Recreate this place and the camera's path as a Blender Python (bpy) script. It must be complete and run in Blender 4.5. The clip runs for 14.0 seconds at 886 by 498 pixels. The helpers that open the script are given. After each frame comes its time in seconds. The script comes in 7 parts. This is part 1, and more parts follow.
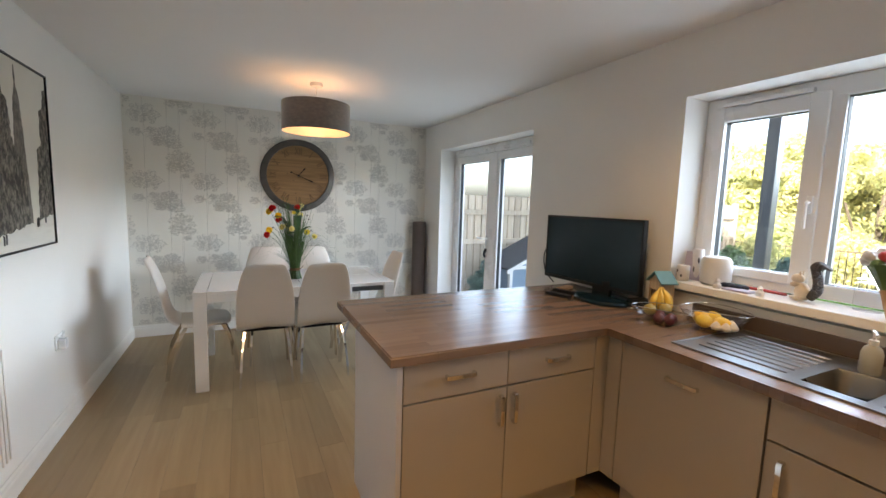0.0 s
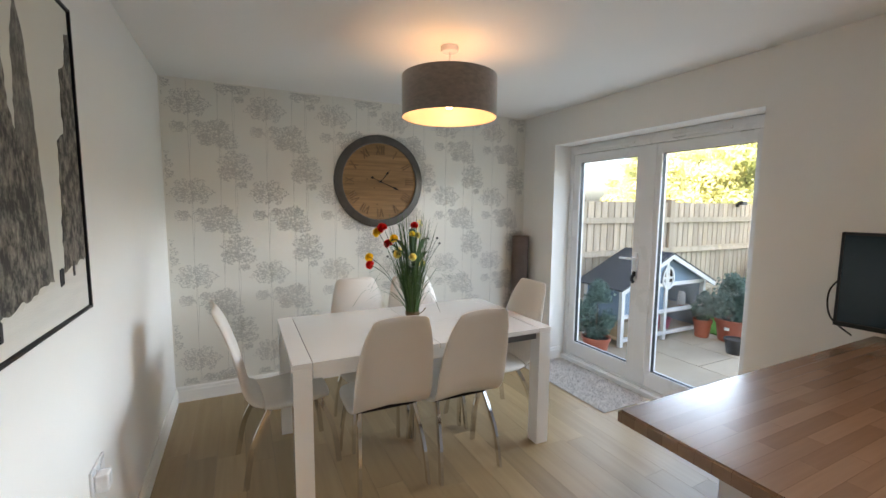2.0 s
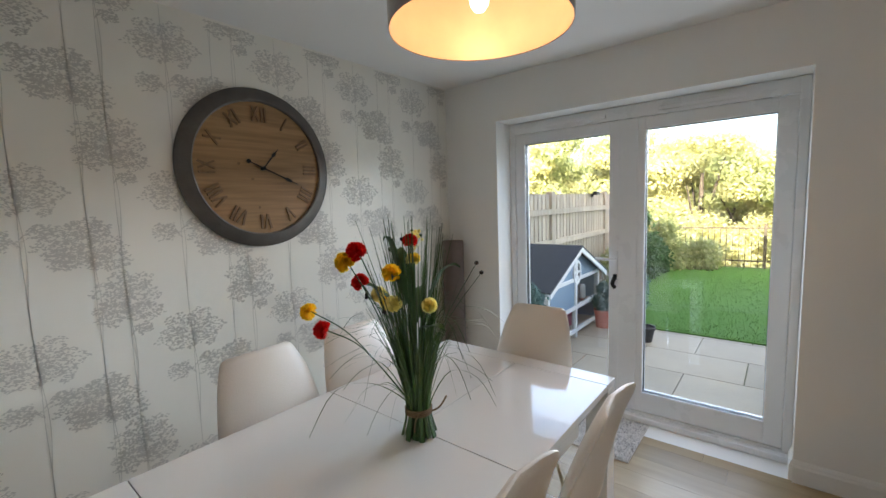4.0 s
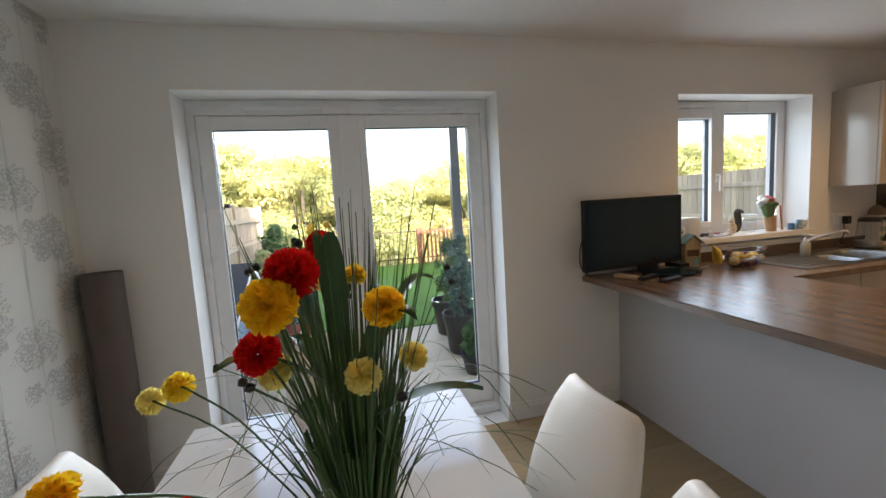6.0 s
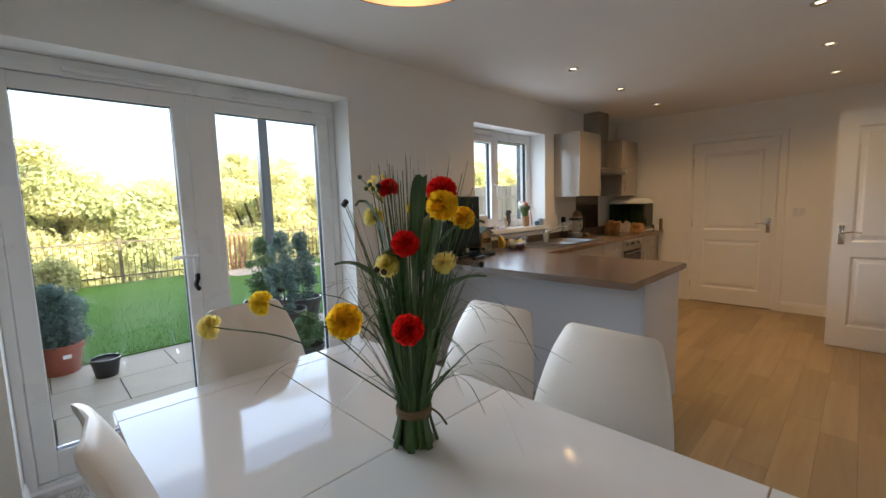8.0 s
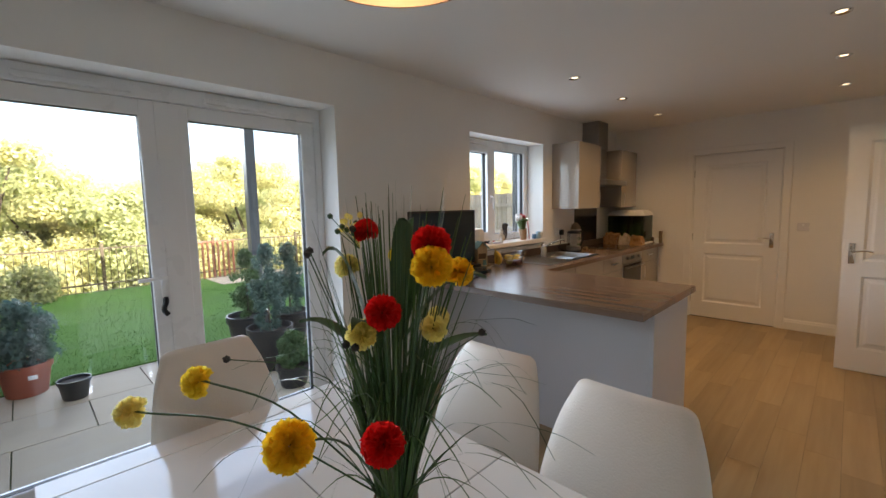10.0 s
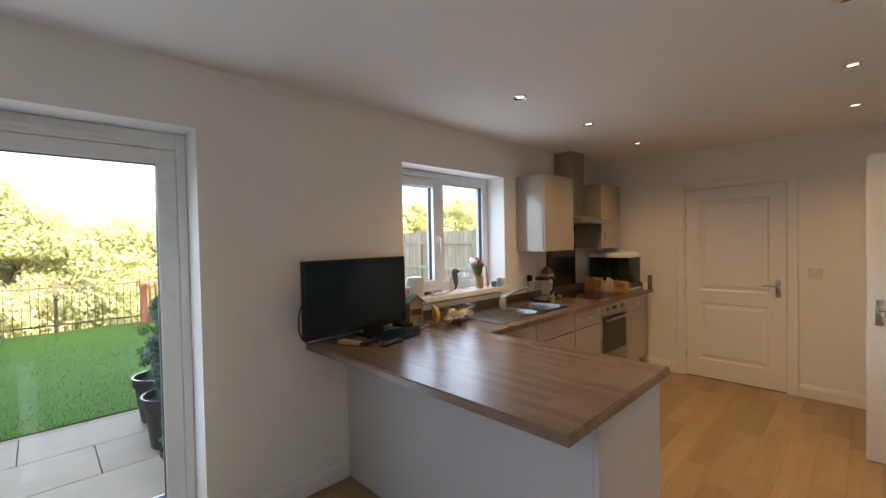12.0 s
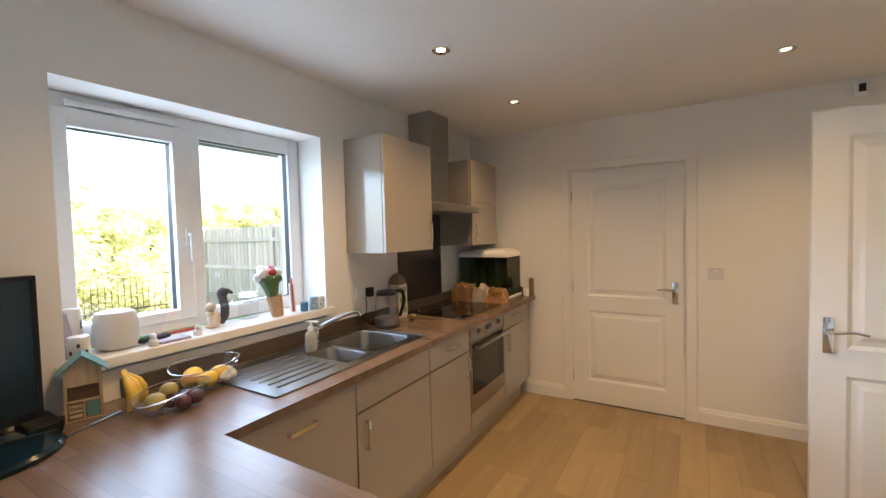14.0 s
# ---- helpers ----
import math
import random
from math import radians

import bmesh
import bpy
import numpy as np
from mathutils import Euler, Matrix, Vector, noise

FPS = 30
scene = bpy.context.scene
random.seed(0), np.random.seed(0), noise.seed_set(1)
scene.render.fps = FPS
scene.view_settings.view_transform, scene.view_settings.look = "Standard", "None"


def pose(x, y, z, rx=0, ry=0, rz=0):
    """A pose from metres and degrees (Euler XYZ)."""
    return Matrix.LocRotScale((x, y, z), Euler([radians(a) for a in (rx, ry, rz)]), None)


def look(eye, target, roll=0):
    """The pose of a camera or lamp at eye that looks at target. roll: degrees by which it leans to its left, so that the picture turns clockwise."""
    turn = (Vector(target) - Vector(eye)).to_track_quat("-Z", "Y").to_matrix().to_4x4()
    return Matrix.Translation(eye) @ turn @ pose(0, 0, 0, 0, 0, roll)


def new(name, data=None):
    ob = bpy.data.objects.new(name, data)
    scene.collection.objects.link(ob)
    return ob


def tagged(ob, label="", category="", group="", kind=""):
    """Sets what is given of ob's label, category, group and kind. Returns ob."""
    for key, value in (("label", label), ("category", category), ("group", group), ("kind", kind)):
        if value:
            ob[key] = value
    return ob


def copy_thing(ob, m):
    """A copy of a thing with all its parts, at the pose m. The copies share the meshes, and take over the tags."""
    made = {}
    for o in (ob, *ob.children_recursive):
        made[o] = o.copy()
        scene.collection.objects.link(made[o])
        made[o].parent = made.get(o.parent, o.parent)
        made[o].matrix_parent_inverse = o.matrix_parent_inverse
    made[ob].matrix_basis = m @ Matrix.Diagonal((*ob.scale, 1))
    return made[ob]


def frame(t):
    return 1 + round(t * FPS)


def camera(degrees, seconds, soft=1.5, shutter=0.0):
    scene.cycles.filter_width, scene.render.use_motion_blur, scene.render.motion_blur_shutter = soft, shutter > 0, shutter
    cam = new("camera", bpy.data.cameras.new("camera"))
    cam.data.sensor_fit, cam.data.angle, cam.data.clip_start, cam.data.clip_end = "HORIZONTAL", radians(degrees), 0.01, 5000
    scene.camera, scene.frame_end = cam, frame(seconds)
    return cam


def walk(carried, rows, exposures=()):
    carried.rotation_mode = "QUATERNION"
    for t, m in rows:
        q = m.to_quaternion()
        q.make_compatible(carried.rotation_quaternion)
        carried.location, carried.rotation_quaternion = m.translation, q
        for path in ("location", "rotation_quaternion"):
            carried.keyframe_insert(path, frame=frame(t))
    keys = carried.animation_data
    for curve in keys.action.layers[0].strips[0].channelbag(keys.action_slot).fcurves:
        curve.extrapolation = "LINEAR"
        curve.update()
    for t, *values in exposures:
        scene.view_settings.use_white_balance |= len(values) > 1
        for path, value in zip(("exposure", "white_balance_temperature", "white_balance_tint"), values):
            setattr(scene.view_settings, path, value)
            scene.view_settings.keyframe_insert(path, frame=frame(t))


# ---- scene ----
cam = camera(93.8, 14.0)
PATH = [
    (0, (-0.045, 0.229, 1.481), (0.83, 2.014, 1.255), 1.8),
    (0.5, (-0.117, 0.59, 1.502), (0.714, 2.395, 1.278), 1.7),
    (1, (-0.293, 0.93, 1.504), (0.508, 2.75, 1.288), 1.5),
    (1.5, (-0.465, 1.287, 1.51), (0.351, 3.101, 1.301), 1.1),
    (2, (-0.568, 1.686, 1.516), (0.305, 3.474, 1.31), 0.5),
    (2.2, (-0.598, 1.84, 1.52), (0.313, 3.608, 1.308), 0.3),
    (4.3, (-0.525, 3.389, 1.5), (1.139, 4.478, 1.287), -2.4),
    (4.5, (-0.477, 3.535, 1.49), (1.268, 4.489, 1.277), -2.6),
    (5, (-0.364, 3.822, 1.488), (1.553, 4.351, 1.273), -3.2),
    (5.5, (-0.321, 3.967, 1.498), (1.666, 3.998, 1.272), -3.5),
    (6, (-0.278, 4.055, 1.448), (1.654, 3.584, 1.229), -3.5),
    (6.5, (-0.299, 4.214, 1.477), (1.484, 3.334, 1.257), -3.2),
    (7, (-0.317, 4.344, 1.477), (1.293, 3.176, 1.267), -2.6),
    (7.5, (-0.357, 4.608, 1.396), (1.118, 3.273, 1.186), -2.2),
    (7.7, (-0.382, 4.691, 1.355), (1.053, 3.313, 1.143), -2.0),
    (9.8, (-0.289, 4.622, 1.377), (1.092, 3.193, 1.155), -1.2),
    (10, (-0.243, 4.541, 1.435), (1.153, 3.123, 1.237), -1.2),
    (10.5, (-0.173, 4.385, 1.530), (1.256, 2.992, 1.393), -1.2),
    (11, (-0.144, 4.252, 1.553), (1.306, 2.877, 1.471), -1.1),
    (11.5, (-0.150, 3.992, 1.503), (1.303, 2.619, 1.456), -1.0),
    (12, (-0.198, 3.658, 1.515), (1.229, 2.257, 1.473), -1.1),
    (12.5, (-0.138, 3.384, 1.491), (1.231, 1.927, 1.435), -1.2),
    (13, (-0.005, 3.063, 1.505), (1.289, 1.54, 1.434), -1.1),
    (13.5, (0.131, 2.685, 1.498), (1.313, 1.073, 1.423), -1.2),
    (14, (0.282, 2.302, 1.512), (1.306, 0.586, 1.431), -1.5),
]
walk(cam, [(t, look(eye, target, roll)) for t, eye, target, roll in PATH],
     [(0.0, 2.86, 6350, 10), (1.0, 2.96, 6450, 10), (2.2, 2.92, 6600, 10), (4.5, 2.52, 6400, 10), (6.5, 2.45, 6650, 11), (7.5, 2.44, 6350, 10), (10.0, 2.32, 6500, 12), (11.0, 2.42, 6500, 11), (12.0, 2.58, 6450, 12), (12.5, 2.72, 6550, 11), (13.0, 3.02, 6350, 10), (14.0, 3.19, 5850, 8)])

# ---- light ----
world = bpy.data.worlds.new("world")
scene.world = world
world.use_nodes = True
wn = world.node_tree
sky = wn.nodes.new("ShaderNodeTexSky")
sky.sky_type, sky.sun_disc = "NISHITA", False
sky.sun_elevation, sky.sun_rotation = radians(30), radians(250)
sky.air_density, sky.dust_density = 1.0, 5.0
wn.links.new(sky.outputs[0], wn.nodes["Background"].inputs[0])
wn.nodes["Background"].inputs[1].default_value = 0.15


def lamp(name, kind, m, power, colour, **more):
    data = bpy.data.lights.new(name, kind)
    data.energy, data.color = power, colour
    if "size" in more:
        data.shape, data.size, data.size_y = "RECTANGLE", more["size"], more["size_y"]
    if "soft" in more:
        data.shadow_soft_size = more["soft"]
    if "cone" in more:
        data.spot_size, data.spot_blend = radians(more["cone"]), 1.0
    if "angle" in more:
        data.angle = radians(more["angle"])
    ob = new(name, data)
    ob.matrix_basis = m
    return ob


# evening sun from behind the house, over the roof onto the far trees
lamp("sun", "SUN", look((-20, -7, 12.2), (0, 0, 0)), 5.0, (1.0, 0.91, 0.76), angle=0.5)
# added area lamps that boost the eastern sky's light into the two openings
lamp("sky_fill", "AREA", look((31.0, 3.0, 7.4), (2.0, 3.0, 1.4)), 5000, (0.78, 0.89, 1.0), size=46.0, size_y=6.0)
lamp("door_fill", "AREA", look((2.364, 3.955, 0.98), (0.0, 3.955, 0.98)), 2.1, (0.74, 0.87, 1.0), size=1.45, size_y=1.50)
lamp("window_fill", "AREA", look((2.364, 1.15, 1.57), (0.0, 1.15, 1.57)), 1.1, (0.72, 0.86, 1.0), size=1.0, size_y=0.72)
WARM = (1.0, 0.60, 0.25)

# ---- materials ----
def nodes_of(name):
    m = bpy.data.materials.new(name)
    m.use_nodes = True
    return m, m.node_tree.nodes, m.node_tree.links, m.node_tree.nodes["Principled BSDF"]


def mat(name, col, rough=0.5, metal=0.0, var=0.08, scale=6.0, bump=0.0, bscale=150.0, stretch=(1, 1, 1), coat=0.0, per_object=0.0, sheen=0.0, trans=0.0, island=0.0, spec=0.5):
    m, n, l, p = nodes_of(name)
    tc = n.new("ShaderNodeTexCoord")
    mp = n.new("ShaderNodeMapping")
    mp.inputs["Scale"].default_value = stretch
    l.new(tc.outputs["Object"], mp.inputs[0])
    big = n.new("ShaderNodeTexNoise")
    big.inputs["Scale"].default_value, big.inputs["Detail"].default_value = scale, 6
    fine = n.new("ShaderNodeTexNoise")
    fine.inputs["Scale"].default_value, fine.inputs["Detail"].default_value = bscale, 3
    l.new(mp.outputs[0], big.inputs[0]), l.new(mp.outputs[0], fine.inputs[0])
    mix = n.new("ShaderNodeMix")
    mix.data_type = "RGBA"
    mix.inputs[6].default_value = (*[max(0, c * (1 - var)) for c in col], 1)
    mix.inputs[7].default_value = (*[min(1, c * (1 + var)) for c in col], 1)
    l.new(big.outputs[0], mix.inputs[0])
    out = mix.outputs[2]
    if per_object or island:
        src = n.new("ShaderNodeObjectInfo").outputs["Random"] if per_object else n.new("ShaderNodeNewGeometry").outputs["Random Per Island"]
        rng = n.new("ShaderNodeMapRange")
        k = per_object or island
        rng.inputs[3].default_value, rng.inputs[4].default_value = 1 - k, 1 + k
        l.new(src, rng.inputs[0])
        hsv = n.new("ShaderNodeHueSaturation")
        l.new(rng.outputs[0], hsv.inputs["Value"])
        l.new(out, hsv.inputs["Color"])
        out = hsv.outputs[0]
    l.new(out, p.inputs["Base Color"])
    rr = n.new("ShaderNodeMapRange")
    rr.inputs[3].default_value, rr.inputs[4].default_value = max(0.02, rough * 0.85), min(1, rough * 1.15)
    l.new(big.outputs[0], rr.inputs[0]), l.new(rr.outputs[0], p.inputs["Roughness"])
    p.inputs["Metallic"].default_value = metal
    p.inputs["Coat Weight"].default_value = coat
    p.inputs["Coat Roughness"].default_value = 0.08
    p.inputs["Sheen Weight"].default_value = sheen
    p.inputs["Specular IOR Level"].default_value = spec
    if trans:
        p.inputs["Transmission Weight"].default_value = trans
    if bump:
        b = n.new("ShaderNodeBump")
        b.inputs["Strength"].default_value, b.inputs["Distance"].default_value = bump, 0.004
        l.new(fine.outputs[0], b.inputs["Height"]), l.new(b.outputs[0], p.inputs["Normal"])
    return m


def wood(name, a, b, rough=0.5, along="y", scale=1.0, per_object=0.12, bump=0.15, coat=0.0, knots=0.0):
    m, n, l, p = nodes_of(name)
    tc, mp = n.new("ShaderNodeTexCoord"), n.new("ShaderNodeMapping")
    s = {"x": (0.9, 14, 14), "y": (14, 0.9, 14), "z": (14, 14, 0.9)}[along]
    mp.inputs["Scale"].default_value = [v * scale for v in s]
    oi = n.new("ShaderNodeObjectInfo")
    mul = n.new("ShaderNodeVectorMath")
    mul.operation = "SCALE"
    com = n.new("ShaderNodeCombineXYZ")
    for i in range(3):
        l.new(oi.outputs["Random"], com.inputs[i])
    l.new(com.outputs[0], mul.inputs[0])
    mul.inputs["Scale"].default_value = 37.0 if per_object else 0.0
    l.new(mul.outputs[0], mp.inputs["Location"])
    l.new(tc.outputs["Object"], mp.inputs[0])
    g = n.new("ShaderNodeTexNoise")
    g.inputs["Scale"].default_value, g.inputs["Detail"].default_value, g.inputs["Distortion"].default_value = 2.2, 8, 0.8
    f = n.new("ShaderNodeTexNoise")
    f.inputs["Scale"].default_value, f.inputs["Detail"].default_value = 9, 6
    l.new(mp.outputs[0], g.inputs[0]), l.new(mp.outputs[0], f.inputs[0])
    add = n.new("ShaderNodeMix")
    add.inputs[0].default_value = 0.45
    l.new(g.outputs[0], add.inputs[2]), l.new(f.outputs[0], add.inputs[3])
    ramp = n.new("ShaderNodeValToRGB")
    ramp.color_ramp.elements[0].position, ramp.color_ramp.elements[1].position = 0.36, 0.64
    ramp.color_ramp.elements[0].color, ramp.color_ramp.elements[1].color = (*a, 1), (*b, 1)
    l.new(add.outputs[0], ramp.inputs[0])
    hsv = n.new("ShaderNodeHueSaturation")
    rng = n.new("ShaderNodeMapRange")
    rng.inputs[3].default_value, rng.inputs[4].default_value = 1 - per_object, 1 + per_object
    l.new(oi.outputs["Random"], rng.inputs[0]), l.new(rng.outputs[0], hsv.inputs["Value"])
    l.new(ramp.outputs[0], hsv.inputs["Color"]), l.new(hsv.outputs[0], p.inputs["Base Color"])
    p.inputs["Roughness"].default_value, p.inputs["Coat Weight"].default_value = rough, coat
    bp = n.new("ShaderNodeBump")
    bp.inputs["Strength"].default_value, bp.inputs["Distance"].default_value = bump, 0.003
    l.new(f.outputs[0], bp.inputs["Height"]), l.new(bp.outputs[0], p.inputs["Normal"])
    return m


def staves(name):
    """Printed wood-block laminate: staves of brown in rows along x."""
    m, n, l, p = nodes_of(name)
    tc = n.new("ShaderNodeTexCoord")
    br = n.new("ShaderNodeTexBrick")
    br.inputs["Scale"].default_value = 1.0
    br.inputs["Brick Width"].default_value, br.inputs["Row Height"].default_value = 0.38, 0.044
    br.inputs["Mortar Size"].default_value, br.offset = 0.0006, 0.37
    br.inputs["Color1"].default_value, br.inputs["Color2"].default_value = (0.145, 0.094, 0.064, 1), (0.205, 0.138, 0.095, 1)
    br.inputs["Mortar"].default_value = (0.120, 0.074, 0.049, 1)
    l.new(tc.outputs["Object"], br.inputs[0])
    mp = n.new("ShaderNodeMapping")
    mp.inputs["Scale"].default_value = (1.5, 30, 30)
    l.new(tc.outputs["Object"], mp.inputs[0])
    g = n.new("ShaderNodeTexNoise")
    g.inputs["Scale"].default_value, g.inputs["Detail"].default_value = 3, 8
    l.new(mp.outputs[0], g.inputs[0])
    rng = n.new("ShaderNodeMapRange")
    rng.inputs[1].default_value, rng.inputs[2].default_value, rng.inputs[3].default_value, rng.inputs[4].default_value = 0.3, 0.7, 0.94, 1.05
    l.new(g.outputs[0], rng.inputs[0])
    hsv = n.new("ShaderNodeHueSaturation")
    l.new(rng.outputs[0], hsv.inputs["Value"]), l.new(br.outputs[0], hsv.inputs["Color"]), l.new(hsv.outputs[0], p.inputs["Base Color"])
    p.inputs["Roughness"].default_value = 0.26
    p.inputs["Specular IOR Level"].default_value = 0.6
    bp = n.new("ShaderNodeBump")
    bp.inputs["Strength"].default_value, bp.inputs["Distance"].default_value = 0.12, 0.002
    l.new(g.outputs[0], bp.inputs["Height"]), l.new(bp.outputs[0], p.inputs["Normal"])
    return m


def clear(name, tint=(1, 1, 1), ior=1.45, rough=0.01):
    """Thin clear pane: see-through, with gloss by Fresnel."""
    m = bpy.data.materials.new(name)
    m.use_nodes = True
    n, l = m.node_tree.nodes, m.node_tree.links
    n.remove(n["Principled BSDF"])
    tr, gl, lw, mx = n.new("ShaderNodeBsdfTransparent"), n.new("ShaderNodeBsdfGlossy"), n.new("ShaderNodeLayerWeight"), n.new("ShaderNodeMixShader")
    tr.inputs[0].default_value = (*tint, 1)
    gl.inputs["Roughness"].default_value = rough
    pw, ma = n.new("ShaderNodeMath"), n.new("ShaderNodeMath")
    pw.operation, pw.inputs[1].default_value = "POWER", 4.5
    ma.operation, ma.inputs[1].default_value, ma.inputs[2].default_value = "MULTIPLY_ADD", 0.75, ((ior - 1) / (ior + 1)) ** 2
    l.new(lw.outputs["Facing"], pw.inputs[0]), l.new(pw.outputs[0], ma.inputs[0]), l.new(ma.outputs[0], mx.inputs[0])
    l.new(tr.outputs[0], mx.inputs[1]), l.new(gl.outputs[0], mx.inputs[2])
    l.new(mx.outputs[0], n["Material Output"].inputs[0])
    return m


def glow(name, col, strength):
    m = bpy.data.materials.new(name)
    m.use_nodes = True
    p = m.node_tree.nodes["Principled BSDF"]
    p.inputs["Base Color"].default_value = (*col, 1)
    p.inputs["Emission Color"].default_value, p.inputs["Emission Strength"].default_value = (*col, 1), strength
    return m


M_wall = mat("white wall paint", (0.80, 0.785, 0.75), 0.75, var=0.03, scale=2.5, bump=0.10, bscale=260)
M_ceil = mat("white ceiling paint", (0.80, 0.79, 0.77), 0.85, var=0.02, scale=2, bump=0.08, bscale=300)
M_paper = mat("pearl wallpaper", (0.77, 0.75, 0.685), 0.38, var=0.06, scale=1.4, bump=0.12, bscale=420, stretch=(1, 1, 0.25))
M_print = mat("silver-grey wallpaper print", (0.535, 0.52, 0.48), 0.36, var=0.08, scale=9)
M_gloss = mat("white satin paint", (0.80, 0.785, 0.75), 0.35, var=0.02, scale=3, bump=0.03, bscale=90)
M_panel = mat("pale grey painted board", (0.50, 0.49, 0.50), 0.5, var=0.03, scale=2, bump=0.05, bscale=200)
M_upvc = mat("white upvc", (0.80, 0.81, 0.82), 0.28, var=0.02, scale=3)
M_seal = mat("black rubber seal", (0.02, 0.02, 0.022), 0.6)
M_glass = clear("window glass")
M_floor = wood("grey-beige oak plank", (0.285, 0.200, 0.102), (0.350, 0.255, 0.138), 0.40, "y", 0.28, 0.16, 0.04)
M_sub = mat("dark plank joint", (0.06, 0.05, 0.04), 0.9)
M_top = staves("brown wood-block laminate")
M_upstand = mat("dark grey-brown laminate", (0.085, 0.063, 0.054), 0.35, var=0.12, scale=10, stretch=(1, 0.2, 1))
M_unit = mat("cream gloss unit", (0.365, 0.322, 0.274), 0.16, var=0.025, scale=2, coat=0.9)
M_steel = mat("brushed steel", (0.36, 0.34, 0.32), 0.30, 1.0, var=0.08, scale=20, bump=0.05, bscale=300, stretch=(1, 20, 1))
M_sink = mat("stainless steel", (0.30, 0.295, 0.285), 0.30, 1.0, var=0.06, scale=15)
M_chrome = mat("chrome", (0.72, 0.71, 0.70), 0.10, 1.0, var=0.03)
M_black = mat("black plastic", (0.010, 0.010, 0.011), 0.35, var=0.2, spec=0.25)
M_plate = mat("greyish white switch plate", (0.66, 0.65, 0.66), 0.35, var=0.03)
M_screen = mat("black screen glass", (0.007, 0.020, 0.031), 0.12, spec=0.3)
M_hob = mat("black ceramic glass", (0.008, 0.008, 0.009), 0.06)
M_dark = mat("dark brown splashback", (0.040, 0.028, 0.024), 0.18, var=0.1)
M_table = mat("white lacquer", (0.85, 0.84, 0.82), 0.07, var=0.015, scale=3, coat=0.6)
M_leather = mat("cream faux leather", (0.71, 0.665, 0.605), 0.45, var=0.05, scale=5, bump=0.25, bscale=220)
M_rug = mat("grey shaggy wool", (0.52, 0.485, 0.45), 0.95, var=0.4, scale=18, island=0.6)


# ---- mesh helpers ----
def box(bm, x0, y0, z0, x1, y1, z1, bevel=0.0, seg=2):
    r = bmesh.ops.create_cube(bm, size=1.0)
    vs = r["verts"]
    for v in vs:
        v.co = ((x0 + x1) / 2 + v.co.x * (x1 - x0), (y0 + y1) / 2 + v.co.y * (y1 - y0), (z0 + z1) / 2 + v.co.z * (z1 - z0))
    if bevel:
        es = list({e for v in vs for e in v.link_edges})
        bmesh.ops.bevel(bm, geom=es, offset=bevel, segments=seg, profile=0.5, affect="EDGES")
    return bm


def boxes(*rows, bevel=0.0, seg=2):
    bm = bmesh.new()
    for r in rows:
        box(bm, *r, bevel=bevel, seg=seg)
    return bm


def loft(bm, loops, cap=True):
    rings = [[bm.verts.new(p) for p in lp] for lp in loops]
    n = len(rings[0])
    for a, b in zip(rings, rings[1:]):
        for i in range(n):
            bm.faces.new((a[i], a[(i + 1) % n], b[(i + 1) % n], b[i]))
    if cap:
        bm.faces.new(rings[0][::-1]), bm.faces.new(rings[-1])
    return bm


def ring(c, r, n=24, z=None, sx=1.0, sy=1.0):
    return [(c[0] + r * sx * math.cos(2 * math.pi * i / n), c[1] + r * sy * math.sin(2 * math.pi * i / n), c[2] if z is None else z) for i in range(n)]


def turned(bm, x, y, profile, n=24, cap=True):
    """A turned shape about the upright through x, y from rows of radius and height."""
    return loft(bm, [ring((x, y, z), max(r, 0.0004), n) for r, z in profile], cap)


def tube(bm, pts, r, n=8, cap=True, r_end=None):
    pts = [Vector(p) for p in pts]
    loops, up = [], None
    for i, p in enumerate(pts):
        d = (pts[min(i + 1, len(pts) - 1)] - pts[max(i - 1, 0)]).normalized()
        if up is None:
            up = Vector((0, 0, 1)) if abs(d.z) < 0.9 else Vector((1, 0, 0))
        a = d.cross(up).normalized()
        up = a.cross(d).normalized()
        k = r if r_end is None else r + (r_end - r) * i / (len(pts) - 1)
        loops.append([p + a * k * math.cos(2 * math.pi * j / n) + up * k * math.sin(2 * math.pi * j / n) for j in range(n)])
    return loft(bm, loops, cap)


def bent(pts, steps=5):
    """A smooth line through the points."""
    pts = [Vector(p) for p in pts]
    out = []
    for i in range(len(pts) - 1):
        p0, p1, p2, p3 = pts[max(i - 1, 0)], pts[i], pts[i + 1], pts[min(i + 2, len(pts) - 1)]
        for s in range(steps):
            t = s / steps
            out.append(0.5 * ((2 * p1) + (p2 - p0) * t + (2 * p0 - 5 * p1 + 4 * p2 - p3) * t * t + (3 * p1 - p0 - 3 * p2 + p3) * t ** 3))
    return out + [pts[-1]]


def thing(name, at, label, category, group="", kind=""):
    ob = new(name)
    ob.matrix_basis = at if isinstance(at, Matrix) else Matrix.Translation(at)
    ob.empty_display_size = 0.05
    return tagged(ob, label, category, group, kind)


def mesh_of(name, bm, material, smooth=False):
    me = bpy.data.meshes.new(name)
    bmesh.ops.recalc_face_normals(bm, faces=bm.faces[:])
    bm.to_mesh(me)
    bm.free()
    me.materials.append(material)
    if smooth:
        me.shade_smooth()
        me.set_sharp_from_angle(angle=radians(40))
    return me


